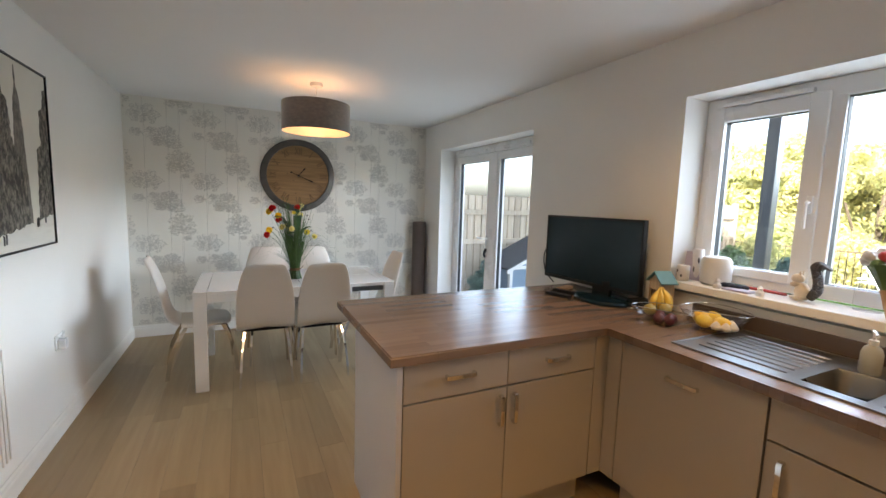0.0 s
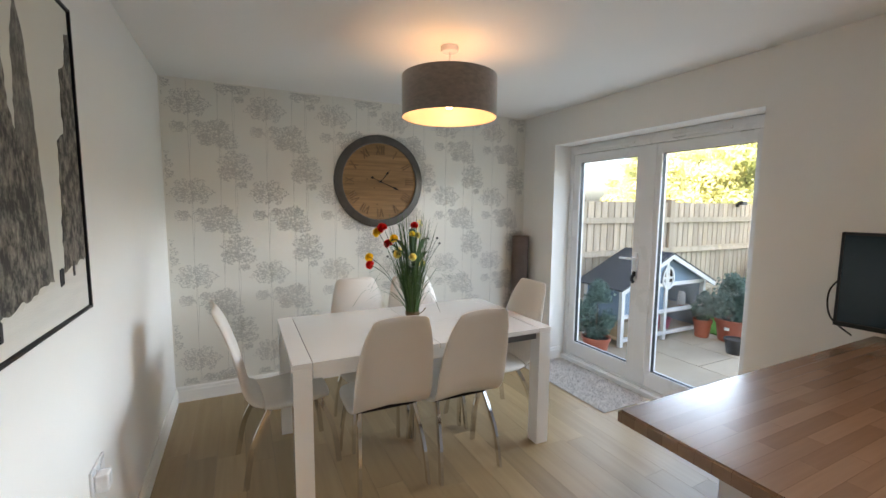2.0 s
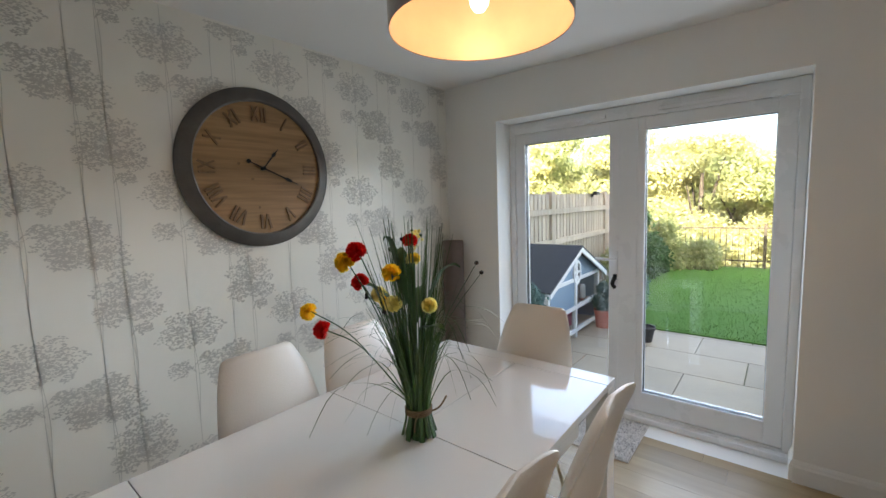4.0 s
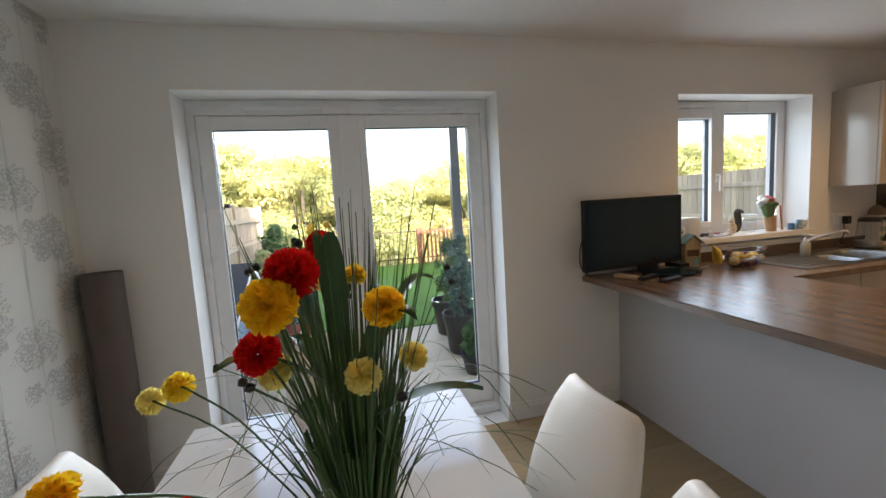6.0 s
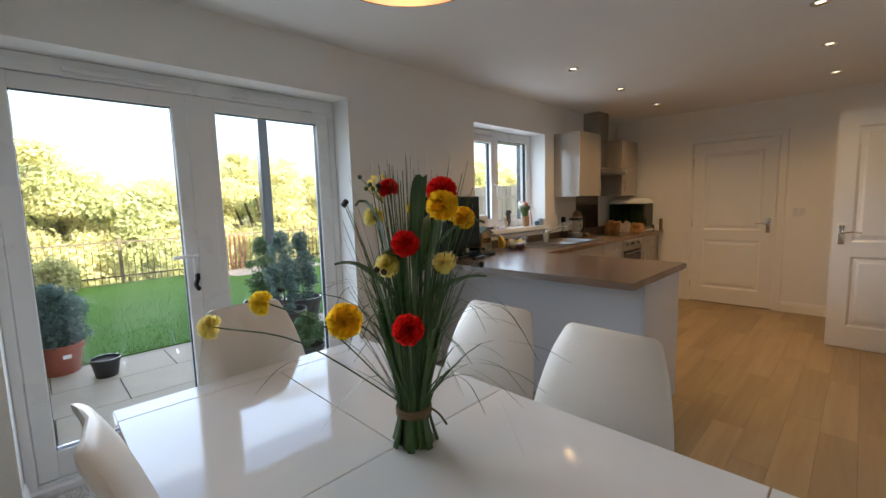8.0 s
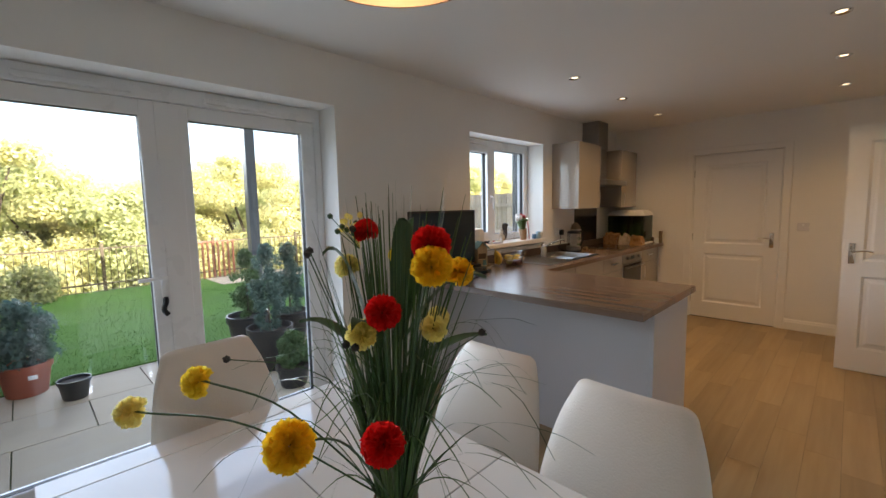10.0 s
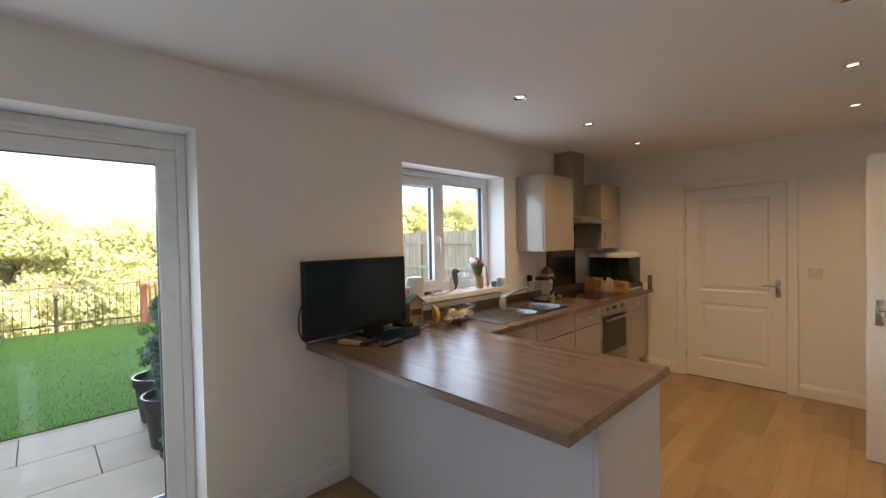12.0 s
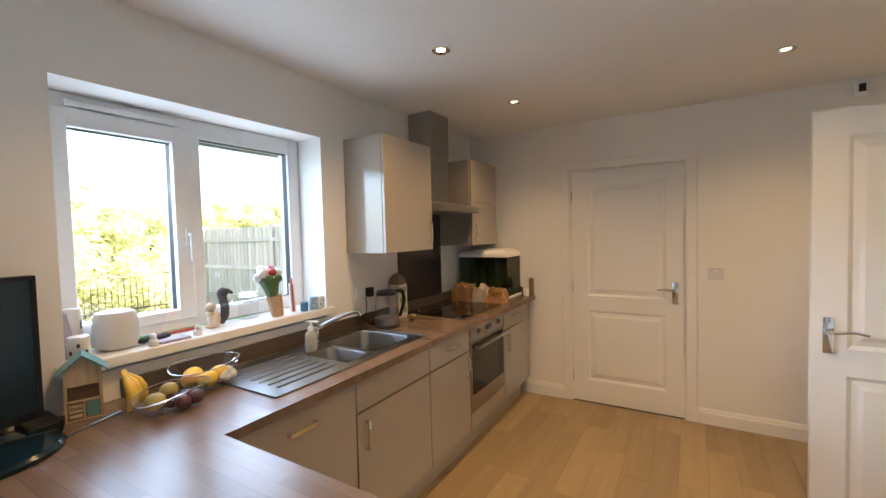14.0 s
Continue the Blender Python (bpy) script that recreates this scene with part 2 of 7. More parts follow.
def part(name, bm, material, parent=None, label="", smooth=False, category="", group="", kind=""):
    """Links a bmesh, in world coordinates, as one mesh object under a thing or a part."""
    ob = new(name, bm if isinstance(bm, bpy.types.Mesh) else mesh_of(name, bm, material, smooth))
    if parent is not None:
        ob.parent = parent
        if parent.type == "EMPTY":
            ob.matrix_parent_inverse = parent.matrix_basis.inverted()
    return tagged(ob, label, category, group, kind)


def solo(name, bm, material, label, category, smooth=False, group="", kind=""):
    return part(name, bm, material, None, label, smooth, category, group, kind)


# ---- the room ----
X0, X1, Y0, Y1, H = -1.06, 2.15, -1.38, 5.305, 2.42
TH, XO = 0.30, 2.45
DY0, DY1, DZ = 3.072, 4.835, 2.10          # french doors' opening
WY0, WY1, WZ0, WZ1 = 0.55, 1.755, 1.055, 2.088  # kitchen window's opening
HY0, HY1 = -0.27, 0.60                    # doorway to the hall
SX0, SX1, SZ = 0.285, 1.205, 2.03         # doorway in the end wall

wall_e = boxes((X1, Y0 - TH, -0.3, XO, WY0, H), (X1, WY0, -0.3, XO, WY1, WZ0 - 0.03), (X1, WY0, WZ1, XO, WY1, H), (X1, WY1, -0.3, XO, DY0, H),
               (X1, DY0, DZ, XO, DY1, H), (X1, DY0, -0.3, XO, DY1, -0.001), (X1, DY1, -0.3, XO, Y1 + TH, H))
solo("wall_east", wall_e, M_wall, "white painted wall with garden doors and a window", "wall", kind="structure")
solo("wall_north", boxes((X0, Y1, -0.3, X1, Y1 + TH, H)), M_paper, "pearl feature wall papered with silver-grey trees", "wall", kind="structure")
solo("wall_west", boxes((X0 - 0.12, Y0 - TH, -0.3, X0, HY0, H), (X0 - 0.12, HY0, 2.03, X0, HY1, H), (X0 - 0.12, HY1, -0.3, X0, Y1 + TH, H)), M_wall, "white painted wall with a doorway", "wall", kind="structure")
solo("wall_south", boxes((X0, Y0 - 0.12, -0.3, SX0, Y0, H), (SX0, Y0 - 0.12, SZ, SX1, Y0, H), (SX1, Y0 - 0.12, -0.3, X1, Y0, H)), M_wall, "white painted end wall with a panel door", "wall", kind="structure")
solo("wall_hall", boxes((X0 - 1.3, HY0 - 0.6, -0.3, X0 - 1.2, HY1 + 0.6, H), (X0 - 1.2, HY0 - 0.6, -0.3, X0 - 0.12, HY0 - 0.5, H), (X0 - 1.2, HY1 + 0.5, -0.3, X0 - 0.12, HY1 + 0.6, H)), M_wall, "white painted hall walls", "wall", kind="structure")
solo("ceiling", boxes((X0 - 1.3, Y0 - TH, H, XO, Y1 + TH, H + 0.25)), M_ceil, "plain white painted ceiling", "ceiling", kind="structure")
floor = solo("floor", boxes((X0 - 1.3, Y0 - TH, -0.3, X1, Y1, -0.006)), M_sub, "grey-beige wood-look plank floor", "floor", kind="structure")


def moulded(rows, z0=0.0, h=0.118, d=0.016):
    """Skirting boards along rows of (x0, y0, x1, y1, nx, ny): a stepped profile."""
    bm = bmesh.new()
    prof = [(0, 0), (d, 0), (d, h * 0.72), (d * 0.72, h * 0.80), (d * 0.66, h * 0.90), (d * 0.3, h), (0, h)]
    for x0, y0, x1, y1, nx, ny in rows:
        loft(bm, [[(x + nx * a, y + ny * a, z0 + b) for a, b in prof] for x, y in ((x0, y0), (x1, y1))])
    return bm


part("baseboard", moulded([(X0, Y1, X1, Y1, 0, -1)]), M_gloss, None, "white moulded skirting board", category="skirting", kind="structure")
part("baseboard", moulded([(X0, HY1 + 0.075, X0, Y1 - 0.016, 1, 0), (X0, Y0, X0, HY0 - 0.075, 1, 0)]), M_gloss, None, "white moulded skirting board", category="skirting", kind="structure")
part("baseboard", moulded([(X1, 2.26, X1, DY0, -1, 0), (X1, DY1, X1, Y1 - 0.016, -1, 0), (X1, DY1, XO - 0.155, DY1, 0, -1), (X1, DY0, XO - 0.155, DY0, 0, 1)]), M_gloss, None, "white moulded skirting board", category="skirting", kind="structure")
part("baseboard", moulded([(X0, Y0, SX0 - 0.052, Y0, 0, 1), (SX1 + 0.052, Y0, 1.60, Y0, 0, 1)]), M_gloss, None, "white moulded skirting board", category="skirting", kind="structure")
part("trim", boxes((SX0 - 0.05, Y0 + 0.001, 0, SX0 + 0.022, Y0 + 0.018, SZ + 0.03), (SX1 - 0.022, Y0 + 0.001, 0, SX1 + 0.05, Y0 + 0.018, SZ + 0.03), (SX0 - 0.05, Y0 + 0.001, SZ - 0.018, SX1 + 0.05, Y0 + 0.0175, SZ + 0.05), bevel=0.005), M_gloss, None, "white door architrave", category="trim", kind="structure")
part("trim", boxes((X0 + 0.001, HY0 - 0.07, 0, X0 + 0.018, HY0, 2.08), (X0 + 0.001, HY1, 0, X0 + 0.018, HY1 + 0.07, 2.08), (X0 + 0.001, HY0, 2.03, X0 + 0.0175, HY1, 2.08), bevel=0.005), M_gloss, None, "white door architrave", category="trim", kind="structure")


# ---- inner doors ----
def lever(bm, s):
    """Lever handle on a plate, on the face y = 0 looking to +y; the lever points to s."""
    box(bm, -0.021, 0.0, -0.085, 0.021, 0.010, 0.085, 0.004)
    tube(bm, bent([(0, 0.008, 0.02), (0, 0.045, 0.02), (s * 0.03, 0.055, 0.022), (s * 0.075, 0.052, 0.028), (s * 0.125, 0.05, 0.018)], 4), 0.009, 8, r_end=0.007)
    return bm


def panel_door(name, w, h, m, label, hinge):
    """A two-panel moulded door from x 0 to w, faces y 0 and -0.04; hinge: 0 at x = 0, 1 at x = w."""
    root = thing(name, m, label, "door", kind="structure")
    bm = bmesh.new()
    st, t = 0.125, 0.040
    mid0, mid1 = 0.80, 0.925
    for a in ((0, 0, st, h), (w - st, 0, w, h), (st, 0, w - st, 0.19), (st, mid0, w - st, mid1), (st, h - 0.125, w - st, h)):
        box(bm, a[0], -t, a[1], a[2], 0, a[3])
    leaf = part("leaf", bm, M_gloss, root)
    leaf.matrix_parent_inverse = Matrix()
    for z0, z1 in ((0.19, mid0), (mid1, h - 0.125)):
        pb = bmesh.new()
        x0, x1 = st, w - st
        for f, s in ((0.0, 1), (-t, -1)):
            seq = [(0, 0.0), (0.018, -0.011), (0.040, -0.008), (0.058, -0.002)]
            loops = [[(x0 + i, f + s * d, z0 + i), (x1 - i, f + s * d, z0 + i), (x1 - i, f + s * d, z1 - i), (x0 + i, f + s * d, z1 - i)] for i, d in seq]
            rings = [[pb.verts.new(p) for p in lp] for lp in loops]
            for a, b in zip(rings, rings[1:]):
                for i in range(4):
                    pb.faces.new((a[i], a[(i + 1) % 4], b[(i + 1) % 4], b[i]))
            pb.faces.new(rings[-1])
        ob = part("door_panel", pb, M_gloss, root)
        ob.matrix_parent_inverse = Matrix()
    hx, s = (w - 0.06, -1) if hinge == 0 else (0.06, 1)
    for face in (0, 1):
        hb = lever(bmesh.new(), s)
        for v in hb.verts:
            v.co = (v.co.x + hx, v.co.y if face == 0 else -t - v.co.y, v.co.z + 0.985)
        ob = part("door_handle", hb, M_chrome, root, "chrome lever handle on a plate", True)
        ob.matrix_parent_inverse = Matrix()
    gx = -0.004 if hinge == 0 else w + 0.004
    for z in (0.22, 1.0, 1.78):
        ob = part("hinge", turned(bmesh.new(), gx, 0.004, [(0.006, z - 0.045), (0.006, z + 0.045)], 10), M_steel, root, "steel hinge knuckle")
        ob.matrix_parent_inverse = Matrix()
    return root


panel_door("door_1", 0.846, 2.0, pose(SX0 + 0.037, Y0 - 0.012, 0.006), "white two-panel interior door, closed, with chrome lever", 1)
panel_door("door_2", 0.85, 2.015, pose(X0 + 0.005, -0.235, 0.006), "white two-panel door standing open into the kitchen", 0)
part("trim", boxes((SX0, Y0 - 0.11, 0, SX0 + 0.034, Y0 + 0.001, SZ), (SX1 - 0.034, Y0 - 0.11, 0, SX1, Y0 + 0.001, SZ), (SX0 + 0.034, Y0 - 0.11, SZ - 0.022, SX1 - 0.034, Y0 + 0.001, SZ)), M_gloss, None, "white door lining", category="trim", kind="structure")
solo("wall_cupboard", boxes((SX0 - 0.1, Y0 - 0.3, 0, SX1 + 0.1, Y0 - 0.125, H)), M_wall, "plain wall behind the closed door", "wall", kind="structure")


# ---- garden doors and window ----
def frame_ring(bm, y0, y1, z0, z1, xa, xb, l, r, b, t, bevel=0.006):
    """A rectangular frame in the plane of x, with borders l (at y0), r (at y1), b and t."""
    box(bm, xa, y0, z0, xb, y0 + l, z1, bevel)
    box(bm, xa, y1 - r, z0, xb, y1, z1, bevel)
    box(bm, xa + 0.001, y0 + l - 0.004, z0 + 0.0006, xb - 0.001, y1 - r + 0.004, z0 + b, bevel)
    box(bm, xa + 0.001, y0 + l - 0.004, z1 - t, xb - 0.001, y1 - r + 0.004, z1 - 0.0006, bevel)
    return bm


def pane(name, y0, y1, z0, z1, x, parent):
    ob = part(name, boxes((x - 0.004, y0, z0, x + 0.004, y1, z1)), M_glass, parent)
    ob.visible_shadow = False
    return ob


gd = thing("door_3", (2.40, 3.94, 0), "white glazed garden double doors with black seals, closed", "patio doors", kind="structure")
part("door_frame", frame_ring(bmesh.new(), DY0, DY1, 0.0, DZ, 2.345, 2.43, 0.045, 0.045, 0.055, 0.085), M_upvc, gd)
part("vent", boxes((2.325, 3.35, 2.035, 2.346, 3.78, 2.060), (2.325, 4.10, 2.035, 2.346, 4.52, 2.060), bevel=0.004), M_upvc, gd)
MID = 3.932
for y0, y1, gl, gr in ((DY0 + 0.045, MID - 0.002, 0.088, 0.075), (MID + 0.002, DY1 - 0.045, 0.145, 0.080)):
    lf = part("door_leaf", frame_ring(bmesh.new(), y0, y1, 0.058, 2.013, 2.352, 2.425, gl, gr, 0.136, 0.078), M_upvc, gd)
    part("seal", frame_ring(bmesh.new(), y0 + gl - 0.007, y1 - gr + 0.007, 0.187, 1.942, 2.366, 2.40, 0.009, 0.009, 0.009, 0.009, 0), M_seal, lf)
    pane("pane", y0 + gl - 0.006, y1 - gr + 0.006, 0.188, 1.941, 2.39, lf)
part("meeting_stile", boxes((2.343, 3.898, 0.062, 2.3515, 4.012, 2.009), bevel=0.003), M_upvc, gd)
hb = bmesh.new()
box(hb, 2.340, 4.018, 0.93, 2.353, 4.045, 1.15, 0.004)
tube(hb, bent([(2.345, 4.03, 1.10), (2.30, 4.03, 1.10), (2.292, 4.06, 1.10), (2.292, 4.15, 1.098)], 4), 0.009, 8)
part("door_handle", hb, M_upvc, gd, "white lever handle", True)
kb = bmesh.new()
turned(kb, 0, 0, [(0.008, 0), (0.008, 0.02)], 10)
tube(kb, bent([(2.335, 4.032, 0.99), (2.325, 4.032, 0.97), (2.322, 4.045, 0.93), (2.326, 4.028, 0.90)], 4), 0.013, 8)
box(kb, 2.328, 4.02, 0.955, 2.338, 4.046, 0.985, 0.004)
for v in list(kb.verts):
    if v.co.x < 1:
        v.co = (2.335 - v.co.z * 0.5, 4.032 + v.co.x, 0.985 + v.co.y)
part("key_bunch", kb, M_black, gd, "dark keys hanging in the lock", True)
part("threshold", boxes((2.30, DY0 + 0.001, 0.0, 2.346, DY1 - 0.001, 0.040), bevel=0.006), M_upvc, gd)

kw = thing("window_1", (2.40, 1.15, WZ0), "white kitchen window with one opening sash", "window", kind="structure")
part("window_frame", frame_ring(bmesh.new(), WY0, WY1, WZ0 + 0.035, WZ1, 2.345, 2.43, 0.078, 0.05, 0.068, 0.088), M_upvc, kw)
part("mullion", boxes((2.347, 1.145, WZ0 + 0.08, 2.428, 1.205, WZ1 - 0.055), bevel=0.006), M_upvc, kw)
sash = part("sash", frame_ring(bmesh.new(), 1.200, WY1 - 0.045, WZ0 + 0.08, WZ1 - 0.055, 2.333, 2.418, 0.078, 0.058, 0.048, 0.075), M_upvc, kw)
part("seal", frame_ring(bmesh.new(), 1.272, WY1 - 0.098, 1.177, 1.964, 2.36, 2.395, 0.007, 0.007, 0.007, 0.007, 0), M_seal, sash)
pane("pane", 1.274, WY1 - 0.100, 1.178, 1.962, 2.385, sash)
part("seal", frame_ring(bmesh.new(), WY0 + 0.073, 1.150, WZ0 + 0.098, WZ1 - 0.083, 2.36, 2.395, 0.007, 0.007, 0.007, 0.007, 0), M_seal, kw)
pane("pane", WY0 + 0.074, 1.149, WZ0 + 0.099, WZ1 - 0.084, 2.385, kw)
hb = bmesh.new()
box(hb, 2.322, 1.215, 1.48, 2.334, 1.240, 1.56, 0.003)
tube(hb, bent([(2.325, 1.228, 1.53), (2.305, 1.228, 1.53), (2.300, 1.228, 1.50), (2.300, 1.228, 1.41)], 4), 0.008, 8)
part("window_handle", hb, M_upvc, kw, "white window handle", True)
part("vent", boxes((2.318, 1.26, 2.035, 2.346, 1.66, 2.058), bevel=0.004), M_upvc, kw)
part("window_sill", boxes((2.112, WY0 - 0.040, WZ0 - 0.012, X1 - 0.001, WY1 + 0.030, WZ0 + 0.03), (X1 - 0.02, WY0 + 0.001, WZ0 - 0.0105, 2.36, WY1 - 0.001, WZ0 + 0.0285), bevel=0.006), M_gloss, kw, "white window board")

# ---- peninsula and kitchen run ----
TOP, TB = 0.915, 0.877
WX, FX = 1.505, 1.565        # worktop front and unit fronts of the run
PX0, PY0, PY1 = 0.430, 1.595, 2.522

wt = bmesh.new()
pts = [(PX0, PY0), (WX, PY0), (WX, Y0), (X1 - 0.002, Y0), (X1 - 0.002, PY1), (PX0, PY1)]
lo, up_ = [wt.verts.new((x, y, TB)) for x, y in pts], [wt.verts.new((x, y, TOP)) for x, y in pts]
wt.faces.new(lo[::-1]), wt.faces.new(up_)
for i in range(6):
    wt.faces.new((lo[i], lo[(i + 1) % 6], up_[(i + 1) % 6], up_[i]))
bmesh.ops.bevel(wt, geom=[e for e in wt.edges if abs(e.verts[0].co.z - e.verts[1].co.z) < 1e-5 and e.verts[0].co.z > TB + 0.01], offset=0.006, segments=3, affect="EDGES")
HOLE = (1.648, 0.373, 2.022, 0.907)     # cut-out for the sink bowls
for axis, at in ((0, HOLE[0]), (0, HOLE[2]), (1, HOLE[1]), (1, HOLE[3])):
    no = [0, 0, 0]
    no[axis] = 1
    bmesh.ops.bisect_plane(wt, geom=wt.verts[:] + wt.edges[:] + wt.faces[:], plane_co=[at if i == axis else 0 for i in range(3)], plane_no=no)
gone = []
for f in wt.faces:
    c = f.calc_center_median()
    if HOLE[0] < c.x < HOLE[2] and HOLE[1] < c.y < HOLE[3]:
        gone.append(f)
bmesh.ops.delete(wt, geom=gone, context="FACES")
bmesh.ops.bridge_loops(wt, edges=[e for e in wt.edges if e.is_boundary])
worktop = solo("worktop", wt, M_top, "brown wood-block laminate worktop with a breakfast bar", "worktop")
solo("upstand", boxes((X1 - 0.016, Y0 + 0.016, TOP - 0.001, X1 - 0.001, 1.60, 0.985), (1.62, Y0 + 0.001, TOP - 0.001, X1 - 0.001, Y0 + 0.0155, 0.985), bevel=0.002), M_upstand, "dark brown laminate upstand along the worktop", "upstand")


def bar_handle(cx, cy, cz, across, out, length=0.135):
    """A bowed bar handle: across and out are unit vectors."""
    a, o, c = Vector(across), Vector(out), Vector((cx, cy, cz))
    up3 = a.cross(o)
    bm = bmesh.new()
    prof = [(-0.5, 0.002), (-0.5, 0.022), (-0.44, 0.028), (0.44, 0.028), (0.5, 0.022), (0.5, 0.002)]
    inner = [(-0.42, 0.002), (-0.42, 0.017), (-0.38, 0.021), (0.38, 0.021), (0.42, 0.017), (0.42, 0.002)]
    loops = []
    for (s, d), (s2, d2) in zip(prof, inner):
        p, q = c + a * s * length + o * d, c + a * s2 * length + o * d2
        loops.append([p - up3 * 0.008, p + up3 * 0.008, q + up3 * 0.008, q - up3 * 0.008])
    return loft(bm, loops)


def unit(name, label, x0, y0, x1, y1, fronts, face, plinth=True):
    """A base unit. fronts: rows of (kind, a0, a1, z0, z1, handle), along y for face '-x', along x for face '-y'."""
    root = thing(name, ((x0 + x1) / 2, (y0 + y1) / 2, 0), label, "kitchen unit", "kitchen base units")
    bx = (x0, y0, 0.15, x1, y1, TB - 0.001)
    if "sink" in label:       # open carcass round the bowls
        part("body", boxes((x0, y0, 0.15, x1, y0 + 0.018, TB - 0.001), (x0, y1 - 0.018, 0.15, x1, y1, TB - 0.001), (x0, y0 + 0.0185, 0.15, x1, y1 - 0.0185, 0.168), (x1 - 0.012, y0 + 0.0185, 0.1685, x1, y1 - 0.0185, TB - 0.001)), M_unit, root)
    else:
        part("body", boxes(bx), M_unit, root)
    for kind, a0, a1, z0, z1, hd in fronts:
        if face == "-x":
            f = boxes((x0 - 0.020, a0, z0, x0 - 0.001, a1, z1), bevel=0.002)
            across, out, at = (0, 1, 0), (-1, 0, 0), lambda a: (x0 - 0.020, a)
        else:
            f = boxes((a0, y0 - 0.020, z0, a1, y0 - 0.001, z1), bevel=0.002)
            across, out, at = (1, 0, 0), (0, -1, 0), lambda a: (a, y0 - 0.020)
        p = part(kind, f, M_unit, root)
        if hd:
            ha, hz, upright = hd
            part("handle", bar_handle(*at(ha), hz, (0, 0, 1) if upright else across, out), M_chrome, p, "chrome bow handle", True)
    if plinth:
        if face == "-x":
            part("plinth", boxes((x0 + 0.045, y0, 0, x0 + 0.06, y1, 0.149)), M_unit, root)
        else:
            part("plinth", boxes((x0, y0 + 0.045, 0, x1, y0 + 0.06, 0.149)), M_unit, root)
    return root


GZ = 0.705
# peninsula unit, its fronts towards the kitchen
unit("base_unit", "cream base unit with two drawers above two doors", 0.490, PY0 + 0.055, 1.475, 2.225,
     [("drawer", 0.494, 0.968, GZ + 0.004, 0.868, (0.735, 0.795, False)), ("drawer", 0.972, 1.472, GZ + 0.004, 0.868, (1.235, 0.795, False)),
      ("door", 0.494, 0.968, 0.152, GZ - 0.004, (0.935, 0.605, True)), ("door", 0.972, 1.472, 0.152, GZ - 0.004, (1.005, 0.605, True))], "-y")
solo("end_panel", boxes((0.465, PY0 + 0.030, 0, 0.4885, 2.245, TB - 0.001), bevel=0.002), M_panel, "pale grey end panel of the breakfast bar", "panel")
solo("back_panel", boxes((0.489, 2.2265, 0, X1 - 0.002, 2.245, TB - 0.001), bevel=0.001), M_panel, "pale grey back panel under the breakfast bar", "panel")
solo("corner_post", boxes((1.478, PY0 + 0.036, 0.152, 1.5635, PY0 + 0.056, TB - 0.001), (1.5640, 1.555, 0.152, 1.582, PY0 + 0.055, TB - 0.001), bevel=0.002), M_unit, "cream corner filler between the units", "panel")
bx1 = 2.13
unit("dishwasher", "cream integrated appliance front with one handle", FX + 0.02, 0.945, bx1, 1.553, [("door", 0.948, 1.550, 0.152, 0.868, (1.248, 0.775, False))], "-x")
unit("base_unit", "cream sink unit with a plain top panel and door", FX + 0.02, 0.335, bx1, 0.943, [("panel", 0.338, 0.940, GZ + 0.004, 0.868, None), ("door", 0.338, 0.940, 0.152, GZ - 0.004, (0.885, 0.59, True))], "-x")
unit("base_unit", "cream base unit with a drawer over a door", FX + 0.02, -0.168, bx1, 0.333, [("drawer", -0.165, 0.330, GZ + 0.004, 0.868, (0.085, 0.795, False)), ("door", -0.165, 0.330, 0.152, GZ - 0.004, (-0.115, 0.60, True))], "-x")
unit("base_unit", "narrow cream base unit with a drawer over a door", FX + 0.02, -1.275, bx1, -0.772, [("drawer", -1.272, -0.775, GZ + 0.004, 0.868, (-1.02, 0.795, False)), ("door", -1.272, -0.775, 0.152, GZ - 0.004, (-0.83, 0.60, True))], "-x")
solo("filler_panel", boxes((FX, Y0 + 0.001, 0.152, FX + 0.02, -1.276, TB - 0.001)), M_unit, "cream filler strip beside the end wall", "panel")

oven = thing("oven", (1.85, -0.47, 0), "stainless steel built-in oven with a dark glass door", "oven")
part("body", boxes((FX + 0.02, -0.770, 0.15, bx1, -0.170, TB - 0.001)), M_unit, oven)
part("control_panel", boxes((FX - 0.002, -0.767, 0.755, FX + 0.019, -0.173, 0.868), bevel=0.002), M_steel, oven)
od = part("oven_door", boxes((FX - 0.002, -0.767, 0.270, FX + 0.019, -0.173, 0.748), bevel=0.003), M_steel, oven)
part("oven_glass", boxes((FX - 0.0055, -0.740, 0.385, FX - 0.0025, -0.200, 0.735), bevel=0.001), M_hob, od, "dark glass")
hb = bmesh.new()
tube(hb, [(FX - 0.045, -0.735, 0.715), (FX - 0.045, -0.205, 0.715)], 0.011, 10)
for y in (-0.70, -0.24):
    tube(hb, [(FX, y, 0.715), (FX - 0.045, y, 0.715)], 0.007, 8)
part("handle", hb, M_steel, od, "steel bar handle", True)
for y in (-0.30, -0.64):
    kb = bmesh.new()
    tube(kb, [(FX - 0.001, y, 0.812), (FX - 0.024, y, 0.812)], 0.019, 16, r_end=0.016)
    part("knob", kb, M_steel, oven, "steel knob", True)
part("display", boxes((FX - 0.0045, -0.52, 0.795, FX - 0.0015, -0.42, 0.83)), M_hob, oven, "dark timer display")
part("base_panel", boxes((FX, -0.767, 0.152, FX + 0.019, -0.173, 0.264), bevel=0.002), M_unit, oven, "cream strip under the oven door")
part("plinth", boxes((FX + 0.065, -0.770, 0, FX + 0.08, -0.170, 0.149)), M_unit, oven)

